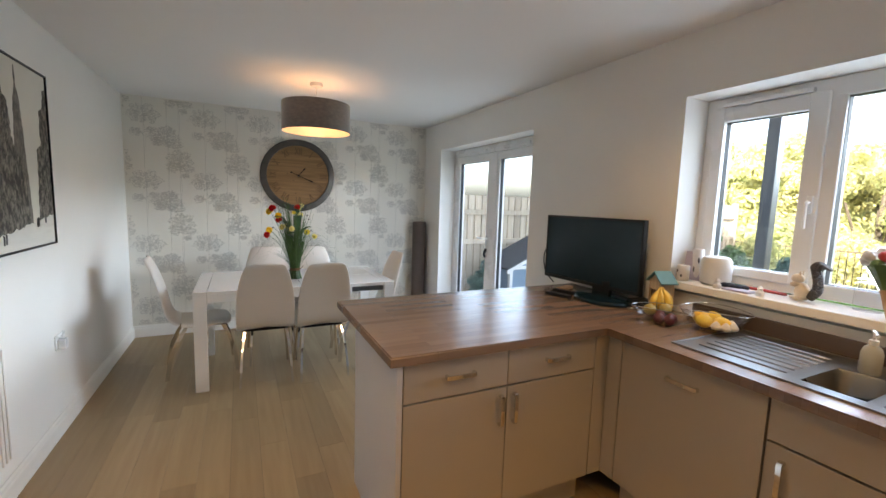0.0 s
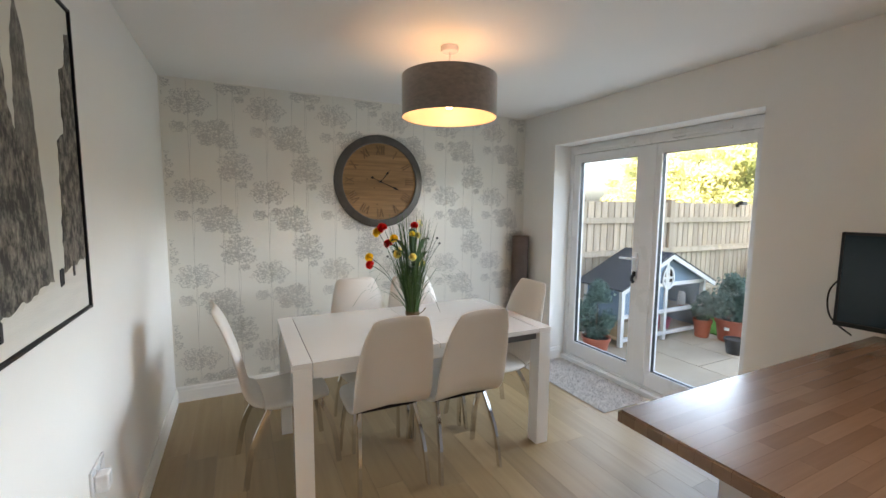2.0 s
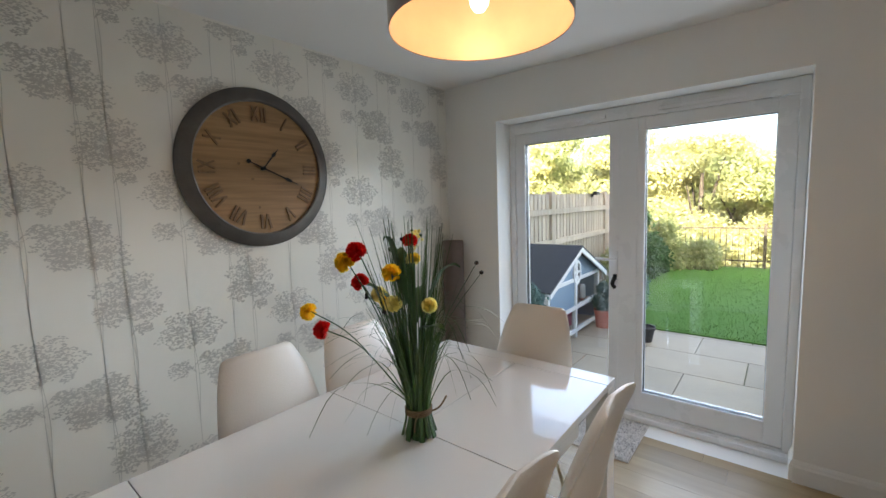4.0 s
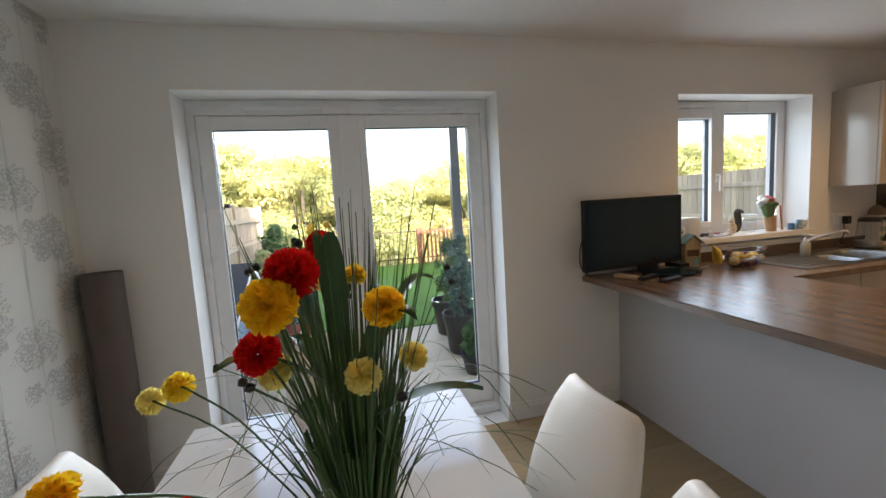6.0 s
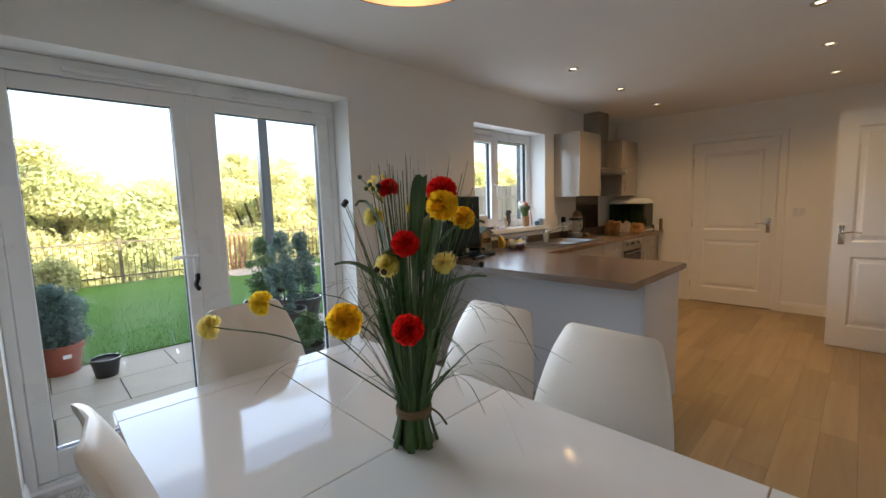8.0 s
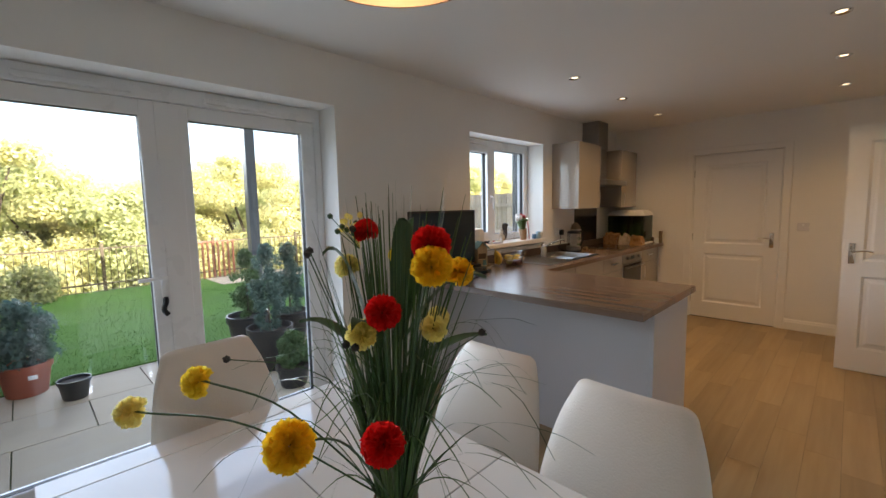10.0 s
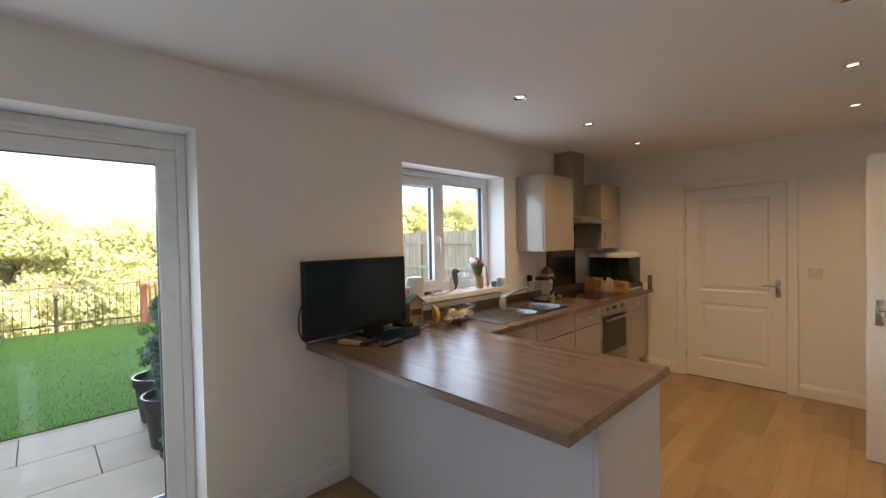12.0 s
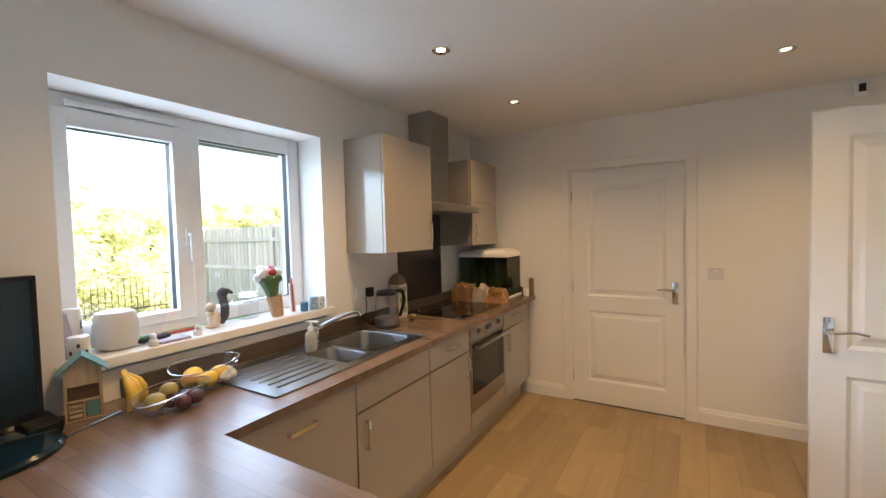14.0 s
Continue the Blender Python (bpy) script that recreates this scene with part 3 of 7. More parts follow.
hob = thing("hob", (1.87, -0.47, TOP), "black ceramic glass hob set in the worktop", "hob")
part("glass", boxes((1.60, -0.765, TOP + 0.0005, 2.11, -0.175, TOP + 0.007), bevel=0.002), M_hob, hob)
M_ring = mat("grey printed ring", (0.10, 0.10, 0.10), 0.3)
for x, y, r in ((1.73, -0.33, 0.075), (1.73, -0.61, 0.09), (1.98, -0.33, 0.09), (1.98, -0.61, 0.075)):
    bm = bmesh.new()
    loft(bm, [ring((x, y, z), rr, 32) for rr, z in ((r, TOP + 0.0072), (r, TOP + 0.0078), (r - 0.004, TOP + 0.0078), (r - 0.004, TOP + 0.0072))], False)
    part("cooking_ring", bm, M_ring, hob, "grey printed cooking ring")
solo("splashback", boxes((X1 - 0.008, -0.775, 0.986, X1 - 0.001, -0.165, 2.05)), M_dark, "dark brown glass splashback behind the hob", "splashback")

hood = thing("cooker_hood", (1.95, -0.47, 1.66), "stainless steel chimney cooker hood", "cooker hood")
part("canopy", boxes((1.76, -0.765, 1.660, X1 - 0.009, -0.175, 1.715), bevel=0.004), M_steel, hood)
bm = bmesh.new()
loft(bm, [[(1.80, -0.72, 1.7155), (X1 - 0.01, -0.72, 1.7155), (X1 - 0.01, -0.22, 1.7155), (1.80, -0.22, 1.7155)], [(1.935, -0.60, 1.745), (X1 - 0.01, -0.60, 1.745), (X1 - 0.01, -0.34, 1.745), (1.935, -0.34, 1.745)]])
part("taper", bm, M_steel, hood)
part("chimney", boxes((1.945, -0.595, 1.744, X1 - 0.009, -0.345, 2.10), (1.938, -0.602, 2.098, X1 - 0.009, -0.338, H - 0.002), bevel=0.002), M_steel, hood)
part("filter", boxes((1.80, -0.74, 1.656, 2.10, -0.20, 1.6605)), M_ring, hood)


def wall_unit(y0, y1, label, split, hinge_low):
    root = thing("wall_unit", (2.0, (y0 + y1) / 2, 1.395), label, "wall cupboard", "kitchen wall units")
    z0, z1 = 1.395, 2.105
    part("body", boxes((1.855, y0, z0, X1 - 0.001, y1, z1), bevel=0.001), M_unit, root)
    zs = [(z0, z1)] if not split else [(z0, 1.755), (1.759, z1)]
    for a, b in zs:
        d = part("door", boxes((1.833, y0 + 0.001, a, 1.853, y1 - 0.001, b), bevel=0.002), M_unit, root)
        if a == z0:
            part("handle", bar_handle(1.833, y0 + 0.05 if hinge_low else y1 - 0.05, a + 0.115, (0, 0, 1), (-1, 0, 0)), M_chrome, d, "chrome bow handle", True)


wall_unit(-0.163, 0.362, "cream gloss wall cupboard with one tall door", False, True)
wall_unit(-1.285, -0.778, "cream gloss wall cupboard with a split door", True, False)

# ---- sink ----
sk = thing("sink", (1.86, 0.82, TOP), "stainless steel inset sink with drainer and one and a half bowls", "sink")
bm = bmesh.new()
sx0, sx1, sy0, sy1 = 1.600, 2.095, 0.330, 1.325
bowls = [(1.650, 0.375, 2.020, 0.700), (1.650, 0.735, 1.925, 0.905)]


def dish(bm, x0, y0, x1, y1, z, depth, r=0.05, n=6):
    def rr(i, zz):
        out = []
        rad = max(0.012, r - i * 0.3)
        for cx, cy, a0 in ((x1 - i - rad, y1 - i - rad, 0), (x0 + i + rad, y1 - i - rad, 90), (x0 + i + rad, y0 + i + rad, 180), (x1 - i - rad, y0 + i + rad, 270)):
            for k in range(n):
                a = radians(a0 + 90 * k / (n - 1))
                out.append((cx + rad * math.cos(a), cy + rad * math.sin(a), zz))
        return out
    loops = [rr(0, z + 0.001), rr(0.004, z - 0.006), rr(0.012, z - depth * 0.75), rr(0.022, z - depth * 0.95), rr(0.045, z - depth)]
    rings = [[bm.verts.new(p) for p in lp] for lp in loops]
    for a, b in zip(rings, rings[1:]):
        for i in range(len(a)):
            bm.faces.new((a[i], b[i], b[(i + 1) % len(a)], a[(i + 1) % len(a)]))
    bm.faces.new(rings[-1])
    return rings[0]


zt = TOP + 0.004
plate = bmesh.new()
for x0, y0, x1, y1 in ((sx0, sy0, sx1, 0.375), (sx0, 0.375, 1.650, 0.905), (2.020, 0.375, sx1, 0.905), (1.650, 0.700, 2.020, 0.735), (1.925, 0.735, 2.020, 0.905), (sx0, 0.905, sx1, sy1)):
    box(plate, x0, y0, TOP + 0.0006, x1, y1, zt)
part("rim", plate, M_sink, sk)
part("raised_edge", boxes((sx0 - 0.008, sy0 - 0.008, TOP + 0.0005, sx1 + 0.008, sy0 + 0.002, zt + 0.003), (sx0 - 0.008, sy1 - 0.002, TOP + 0.0005, sx1 + 0.008, sy1 + 0.008, zt + 0.003),
     (sx0 - 0.008, sy0, TOP + 0.0005, sx0 + 0.002, sy1, zt + 0.0028), (sx1 - 0.002, sy0, TOP + 0.0005, sx1 + 0.008, sy1, zt + 0.0028), bevel=0.0012), M_sink, sk)
for b, dep in zip(bowls, (0.165, 0.125)):
    bb = bmesh.new()
    dish(bb, *b, zt, dep)
    part("bowl", bb, M_sink, sk, smooth=True)
for i in range(7):
    x = 1.675 + i * 0.054
    rb = bmesh.new()
    tube(rb, [(x, 0.955, zt + 0.0005), (x, 1.265, zt + 0.0005)], 0.0045, 8)
    part("drainer_rib", rb, M_sink, sk, smooth=True)
tap = thing("mixer_tap", (2.055, 0.72, zt), "chrome mixer tap with a swan spout", "tap")
bm = bmesh.new()
turned(bm, 2.055, 0.72, [(0.026, zt), (0.026, zt + 0.012), (0.019, zt + 0.02), (0.019, zt + 0.085), (0.012, zt + 0.10)], 16)
part("body", bm, M_chrome, tap, smooth=True)
part("spout", tube(bmesh.new(), bent([(2.055, 0.72, zt + 0.06), (2.03, 0.69, zt + 0.095), (1.965, 0.62, zt + 0.135), (1.915, 0.565, zt + 0.158), (1.895, 0.545, zt + 0.150), (1.892, 0.542, zt + 0.134)], 4), 0.012, 10), M_chrome, tap, smooth=True)
part("lever", tube(bmesh.new(), bent([(2.055, 0.72, zt + 0.09), (2.04, 0.75, zt + 0.12), (1.99, 0.80, zt + 0.135)], 4), 0.009, 8, r_end=0.006), M_chrome, tap, smooth=True)

# ---- dining table ----
TX0, TX1, TY0, TY1, TZ = -0.375, 1.172, 3.680, 4.572, 0.765
table = thing("dining_table", (0.40, 4.10, 0), "white high-gloss extending dining table", "table")
g = 0.0015
for x0, y0, x1, y1 in ((TX0, TY0, TX0 + 0.092 - g, TY1), (TX0 + 0.092 + g, TY0, 0.395 - g, TY1), (0.395 + g, TY0, TX1 - 0.092 - g, 4.10 - g), (0.395 + g, 4.10 + g, TX1 - 0.092 - g, TY1), (TX1 - 0.092 + g, TY0, TX1, TY1)):
    part("tabletop", boxes((x0, y0, TZ - 0.028, x1, y1, TZ), bevel=0.0015), M_table, table)
M_rail = mat("grey metal rail", (0.20, 0.20, 0.21), 0.35, 0.8)
part("apron", boxes((TX0 + 0.095, TY0 + 0.010, TZ - 0.085, 0.80, TY0 + 0.032, TZ - 0.0285), bevel=0.001), M_table, table)
part("apron", boxes((TX0 + 0.095, TY1 - 0.032, TZ - 0.085, 0.80, TY1 - 0.010, TZ - 0.0285), bevel=0.001), M_table, table)
for x in (TX0 + 0.012, TX1 - 0.034):
    part("apron", boxes((x, TY0 + 0.092, TZ - 0.085, x + 0.022, TY1 - 0.092, TZ - 0.0285), bevel=0.001), M_table, table)
for y in (TY0 + 0.03, TY1 - 0.05):
    part("extension_rail", boxes((0.80, y, TZ - 0.075, TX1 - 0.093, y + 0.02, TZ - 0.035)), M_rail, table, "grey metal extension rail")
for x0, y0 in ((TX0, TY0), (TX1 - 0.09, TY0), (TX0, TY1 - 0.09), (TX1 - 0.09, TY1 - 0.09)):
    part("leg", boxes((x0 + 0.0005, y0 + 0.0005, 0, x0 + 0.0895, y0 + 0.0895, TZ - 0.0285), bevel=0.002), M_table, table)


# ---- chairs ----
def shell(stations, n=20):
    """Padded shell from rows of (y, z, width, thickness); each cross-section is a flat rounded loop."""
    bm = bmesh.new()
    loops = []
    P = [Vector((0, s[0], s[1])) for s in stations]
    for i, (y, z, w, t) in enumerate(stations):
        d = (P[min(i + 1, len(P) - 1)] - P[max(i - 1, 0)]).normalized()
        nrm = Vector((0, -d.z, d.y))
        lp = []
        for k in range(n):
            a = 2 * math.pi * k / n
            cx, cy = math.cos(a), math.sin(a)
            sx = math.copysign(abs(cx) ** 0.35, cx)
            sy = math.copysign(abs(cy) ** 0.7, cy)
            q = P[i] + Vector((1, 0, 0)) * sx * w / 2 + nrm * (sy * t / 2 + 0.022 * (abs(sx) ** 2) * (1 if w < 0.46 else 1))
            lp.append(q)
        loops.append(lp)
    return loft(bm, loops)


def spline_rows(rows, steps=5):
    a = np.array(rows, float)
    out = []
    for i in range(len(a) - 1):
        p0, p1, p2, p3 = a[max(i - 1, 0)], a[i], a[i + 1], a[min(i + 2, len(a) - 1)]
        for s in range(steps):
            t = s / steps
            out.append(0.5 * (2 * p1 + (p2 - p0) * t + (2 * p0 - 5 * p1 + 4 * p2 - p3) * t * t + (3 * p1 - p0 - 3 * p2 + p3) * t ** 3))
    return [tuple(r) for r in out] + [tuple(a[-1])]


def make_chair(m):
    root = thing("dining_chair", Matrix(), "cream faux-leather dining chair on chrome legs", "chair", "chairs round the table")
    back = [(-0.165, 0.462, 0.415, 0.030), (-0.208, 0.486, 0.42, 0.034), (-0.238, 0.545, 0.425, 0.036), (-0.258, 0.64, 0.42, 0.036), (-0.287, 0.76, 0.400, 0.034), (-0.326, 0.88, 0.352, 0.032), (-0.357, 0.952, 0.300, 0.028), (-0.365, 0.973, 0.276, 0.020), (-0.368, 0.982, 0.24, 0.006)]
    seat = [(0.202, 0.430, 0.30, 0.006), (0.195, 0.438, 0.36, 0.024), (0.17, 0.448, 0.395, 0.034), (0.09, 0.452, 0.43, 0.042), (0.0, 0.447, 0.435, 0.044), (-0.10, 0.446, 0.43, 0.042), (-0.160, 0.456, 0.416, 0.034)]
    part("backrest", shell(spline_rows(back, 4)), M_leather, root, smooth=True)
    part("seat", shell(spline_rows(seat, 4)), M_leather, root, smooth=True)
    part("seat_frame", boxes((-0.17, -0.14, 0.405, 0.17, 0.16, 0.428), bevel=0.004), M_black, root, "black under-seat plate")
    for sx in (-1, 1):
        for foot, mid, top in (((0.19, 0.235, 0.0), (0.175, 0.205, 0.22), (0.155, 0.13, 0.412)), ((0.19, -0.272, 0.0), (0.178, -0.228, 0.22), (0.155, -0.13, 0.412))):
            bm = bmesh.new()
            line = bent([(sx * top[0], top[1], top[2]), (sx * mid[0], mid[1], mid[2]), (sx * foot[0], foot[1], foot[2])], 5)
            loops = [[(p.x - 0.009, p.y - 0.015, p.z), (p.x + 0.009, p.y - 0.015, p.z), (p.x + 0.009, p.y + 0.015, p.z), (p.x - 0.009, p.y + 0.015, p.z)] for p in line]
            loft(bm, loops)
            part("leg", bm, M_chrome, root, "chrome leg")
    root.matrix_basis = m
    return root


chair = make_chair(pose(0.122, 3.912, 0, 0, 0, -1))
for x, y, r in ((0.556, 3.867, 0), (0.190, 4.325, 181), (0.590, 4.285, 178), (-0.345, 4.215, -84), (0.975, 4.105, 91)):
    copy_thing(chair, pose(x, y, 0, 0, 0, r))

# ---- pendant lamp ----
LX, LY = 0.540, 3.890
pend = thing("pendant_lamp", (LX, LY, 2.02), "grey velvet drum pendant lamp, gold inside, lit", "pendant lamp")
M_velvet = mat("grey crushed velvet", (0.19, 0.155, 0.132), 0.55, var=0.45, scale=28, bump=0.2, bscale=60, sheen=0.6, stretch=(1, 1, 2.2))
M_gold = mat("pale gold lining", (0.78, 0.58, 0.41), 0.45, 0.15, var=0.1, scale=12)
R = 0.272
bm = bmesh.new()
loft(bm, [ring((LX, LY, z), r, 64) for r, z in ((R - 0.0015, 2.025), (R, 2.022), (R + 0.001, 2.026), (R + 0.001, 2.246), (R, 2.250), (R - 0.0015, 2.247))], False)
shade = part("shade", bm, M_velvet, pend, smooth=True)
part("lining", loft(bmesh.new(), [ring((LX, LY, z), R - 0.0025, 64) for z in (2.024, 2.248)], False), M_gold, shade, "pale gold lining", True)
part("ceiling_rose", turned(bmesh.new(), LX, LY, [(0.012, H - 0.032), (0.045, H - 0.030), (0.050, H - 0.022), (0.050, H - 0.001)], 28), M_upvc, pend, "white ceiling rose", True)
part("cord", tube(bmesh.new(), [(LX, LY, H - 0.03), (LX, LY, 2.235)], 0.004, 8), M_upvc, pend)
part("lamp_holder", turned(bmesh.new(), LX, LY, [(0.010, 2.24), (0.019, 2.235), (0.019, 2.185), (0.016, 2.180)], 16), M_upvc, pend)
sp = bmesh.new()
for k in range(3):
    a = radians(120 * k + 20)
    tube(sp, [(LX + 0.019 * math.cos(a), LY + 0.019 * math.sin(a), 2.222), (LX + (R - 0.003) * math.cos(a), LY + (R - 0.003) * math.sin(a), 2.242)], 0.0022, 6)
part("spider", sp, M_upvc, pend)
M_bulb = glow("warm bulb", (1.0, 0.76, 0.46), 1.6)
part("bulb", turned(bmesh.new(), LX, LY, [(0.013, 2.179), (0.015, 2.165), (0.026, 2.135), (0.030, 2.112), (0.027, 2.092), (0.016, 2.076), (0.002, 2.072)], 20), M_bulb, pend, "glowing bulb", True).visible_shadow = False
lamp("pendant_light", "POINT", Matrix.Translation((LX, LY, 2.125)), 0.62, (1.0, 0.56, 0.28), soft=0.05)

# ---- ceiling spots ----
M_spotglow = glow("spot lens", (1.0, 0.78, 0.50), 0.55)
for x in (1.348, -0.150):
    for y in (1.425, 0.485, -0.520):
        s = thing("downlight", (x, y, H), "chrome recessed ceiling downlight, lit", "downlight", "kitchen downlights")
        bm = bmesh.new()
        loft(bm, [ring((x, y, z), r, 28) for r, z in ((0.046, H - 0.0005), (0.046, H - 0.006), (0.043, H - 0.008), (0.036, H - 0.005), (0.024, H - 0.0012))], False)
        part("bezel", bm, M_chrome, s, smooth=True)
        part("lens", turned(bmesh.new(), x, y, [(0.0235, H - 0.0006), (0.0235, H - 0.0018)], 24), M_spotglow, s, "glowing lens")
        lamp("downlight_light", "SPOT", Matrix.Translation((x, y, H - 0.012)), 5.2, WARM, soft=0.025, cone=136)

# ---- wallpaper print ----
def wallpaper():
    rnd = random.Random(11)
    verts, faces = [], []
    yw = Y1 - 0.0015

    def stroke(pts, w0, w1):
        for i, ((xa, za), (xb, zb)) in enumerate(zip(pts, pts[1:])):
            ta, tb = i / (len(pts) - 1), (i + 1) / (len(pts) - 1)
            wa, wb = w0 + (w1 - w0) * ta, w0 + (w1 - w0) * tb
            n = len(verts)
            verts.extend([(xa - wa, yw, za), (xa + wa, yw, za), (xb + wb, yw, zb), (xb - wb, yw, zb)])
            faces.append((n, n + 1, n + 2, n + 3))

    # crowns of the three printed trees: lobes of x, z, half width, half height
    crowns = {1: [(0.0, 0.0, 0.135, 0.106), (-0.068, -0.168, 0.052, 0.040), (0.056, -0.140, 0.040, 0.028)],
              2: [(-0.030, 0.010, 0.132, 0.092), (-0.085, -0.035, 0.062, 0.050), (0.055, -0.060, 0.075, 0.042), (0.0, 0.075, 0.070, 0.045)],
              3: [(0.0, 0.045, 0.112, 0.094), (-0.060, -0.030, 0.062, 0.055), (0.060, -0.045, 0.068, 0.045), (0.048, -0.118, 0.036, 0.026)]}

    def dab(x, z, l, h, lean):
        if X0 + 0.014 < x < X1 - 0.014 and 0.13 < z < H - 0.012:
            n, y = len(verts), yw + rnd.uniform(0.0, 0.0012)
            verts.extend([(x - l, y, z - lean * l), (x, y, z - h), (x + l, y, z + lean * l), (x, y, z + h)])
            faces.append((n, n + 1, n + 2, n + 3))

    def inside(p):
        return X0 + 0.006 < p[0] < X1 - 0.006 and 0.122 < p[1] < H - 0.004

    def tree(x, z, k):
        r2 = random.Random(k * 77 + 3)
        for li, (lx, lz, rx, rz) in enumerate(crowns[k]):
            for _ in range(int(62000 * rx * rz) + 40):
                a, q = r2.uniform(0, 6.283), r2.random() ** 0.55
                q *= 1 + 0.13 * math.sin(6 * a + k + li) + 0.07 * math.sin(13 * a + 2 * k)
                u, v = q * math.cos(a), q * math.sin(a)
                if k == 1 and li == 0 and v < -0.70 + 0.1 * math.sin(u * 9):
                    continue
                # leaf sprays lie in flat tiers with small gaps between them
                if math.sin(v * 15 + 2.5 * u * u + 2 * math.sin(u * 6 + k)) < -0.72 and r2.random() < 0.6:
                    continue
                dab(x + lx + rx * u, z + lz + rz * v, r2.uniform(0.0042, 0.0080), r2.uniform(0.0020, 0.0038), r2.uniform(-0.6, 0.6))
            # fine twigs from the trunk into each lobe
            for _ in range(4 if li else 7):
                ex, ez = x + lx + rx * r2.uniform(-0.8, 0.8), z + lz + rz * r2.uniform(-0.3, 0.75)
                z0 = min(ez - 0.03, z + lz - rz * 0.7)
                pts = [(x + (ex - x) * t ** 1.4, z0 + (ez - z0) * t) for t in (0, 0.35, 0.7, 1.0)]
                if all(inside(p) for p in pts):
                    stroke(pts, 0.0012, 0.0006)
        for off, top in ((-0.007, 0.03), (0.007, -0.02)):
            pts = []
            for i in range(23):
                t = i / 22
                zz = z + top - t * (0.665 + top)
                split = max(0.0, math.sin(math.pi * min(1.0, t * 1.5))) ** 2
                pts.append((x + off * split + 0.004 * math.sin(t * 6.283), zz))
            pts = [p for p in pts if inside(p)]
            if len(pts) > 1:
                stroke(pts, 0.0010, 0.0012)

    for c in range(-1, 7):
        for r in range(-1, 5):
            for k, (dx, dz) in enumerate(((0.0, 0.0), (0.197, -0.212), (0.296, -0.462))):
                tree(-0.888 + 0.527 * c + dx, 2.243 - 0.645 * r + dz, k + 1)
    me = bpy.data.meshes.new("wallpaper_print")
    me.from_pydata(verts, [], faces)
    me.materials.append(M_print)
    return me


part("wallpaper_print", wallpaper(), None, bpy.data.objects["wall_north"], "silver-grey printed trees", kind="stuff")

# ---- wall clock ----
CX, CZ = 0.560, 1.726
M_rim = mat("dark zinc rim", (0.105, 0.095, 0.086), 0.45, 0.4, var=0.35, scale=14, bump=0.2, bscale=70)
M_face = wood("pine clock face", (0.20, 0.112, 0.044), (0.34, 0.200, 0.085), 0.55, "x", 0.5, 0.0, 0.2)
M_num = wood("carved pine numeral", (0.13, 0.070, 0.028), (0.20, 0.115, 0.05), 0.6, "z", 0.8, 0.0, 0.2)
clock = thing("wall_clock", (CX, Y1, CZ), "large round pine wall clock with a dark metal rim", "clock")


def wring(r, d, n=72):
    return [(CX + r * math.cos(2 * math.pi * i / n), Y1 - d, CZ + r * math.sin(2 * math.pi * i / n)) for i in range(n)]


FD = 0.026
part("face", loft(bmesh.new(), [wring(0.338, 0.004), wring(0.338, FD)]), M_face, clock)
part("rim", loft(bmesh.new(), [wring(0.345, 0.0022), wring(0.400, 0.0022), wring(0.406, 0.008), wring(0.406, 0.016), wring(0.400, 0.022), wring(0.352, 0.038), wring(0.343, 0.041), wring(0.336, 0.038), wring(0.335, FD + 0.0005)], False), M_rim, clock, "dark metal rim", True)


def roman(n):
    """Strokes of a numeral, in a box about 0.075 high: rows of x0, z0, x1, z1."""
    text = ["I", "II", "III", "IIII", "V", "VI", "VII", "VIII", "IX", "X", "XI", "XII"][n - 1]
    out, x = [], 0.0
    for ch in text:
        if ch == "I":
            out.append((x, -0.037, x, 0.037)), None
            x += 0.019
        elif ch == "V":
            out += [(x, 0.037, x + 0.017, -0.037), (x + 0.034, 0.037, x + 0.017, -0.037)]
            x += 0.050
        else:
            out += [(x, 0.037, x + 0.034, -0.037), (x + 0.034, 0.037, x, -0.037)]
            x += 0.050
    mid = (min(min(a, c) for a, _, c, _ in out) + max(max(a, c) for a, _, c, _ in out)) / 2
    return [(a - mid, b, c - mid, d) for a, b, c, d in out]


for n in range(1, 13):
    bm = bmesh.new()
    a = radians(30 * n)
    for i, (xa, za, xb, zb) in enumerate(roman(n)):
        p, q = Vector((xa, 0, za)), Vector((xb, 0, zb))
        d = (q - p).normalized()
        s = Vector((d.z, 0, -d.x)) * 0.0048
        hgt = FD + 0.0065 + 0.0004 * i
        lp = [[c + s * k for k in (-1, 1)] for c in (p, q)]
        vs = []
        for dep in (FD + 0.0002, hgt):
            for c in (lp[0][0], lp[0][1], lp[1][1], lp[1][0]):
                x, z = c.x, c.z + 0.275
                vs.append(bm.verts.new((CX + x * math.cos(a) + z * math.sin(a), Y1 - dep, CZ - x * math.sin(a) + z * math.cos(a))))
        bm.faces.new(vs[4:])
        for k in range(4):
            bm.faces.new((vs[k], vs[(k + 1) % 4], vs[4 + (k + 1) % 4], vs[4 + k]))
    part("numeral", bm, M_num, clock, "carved numeral")


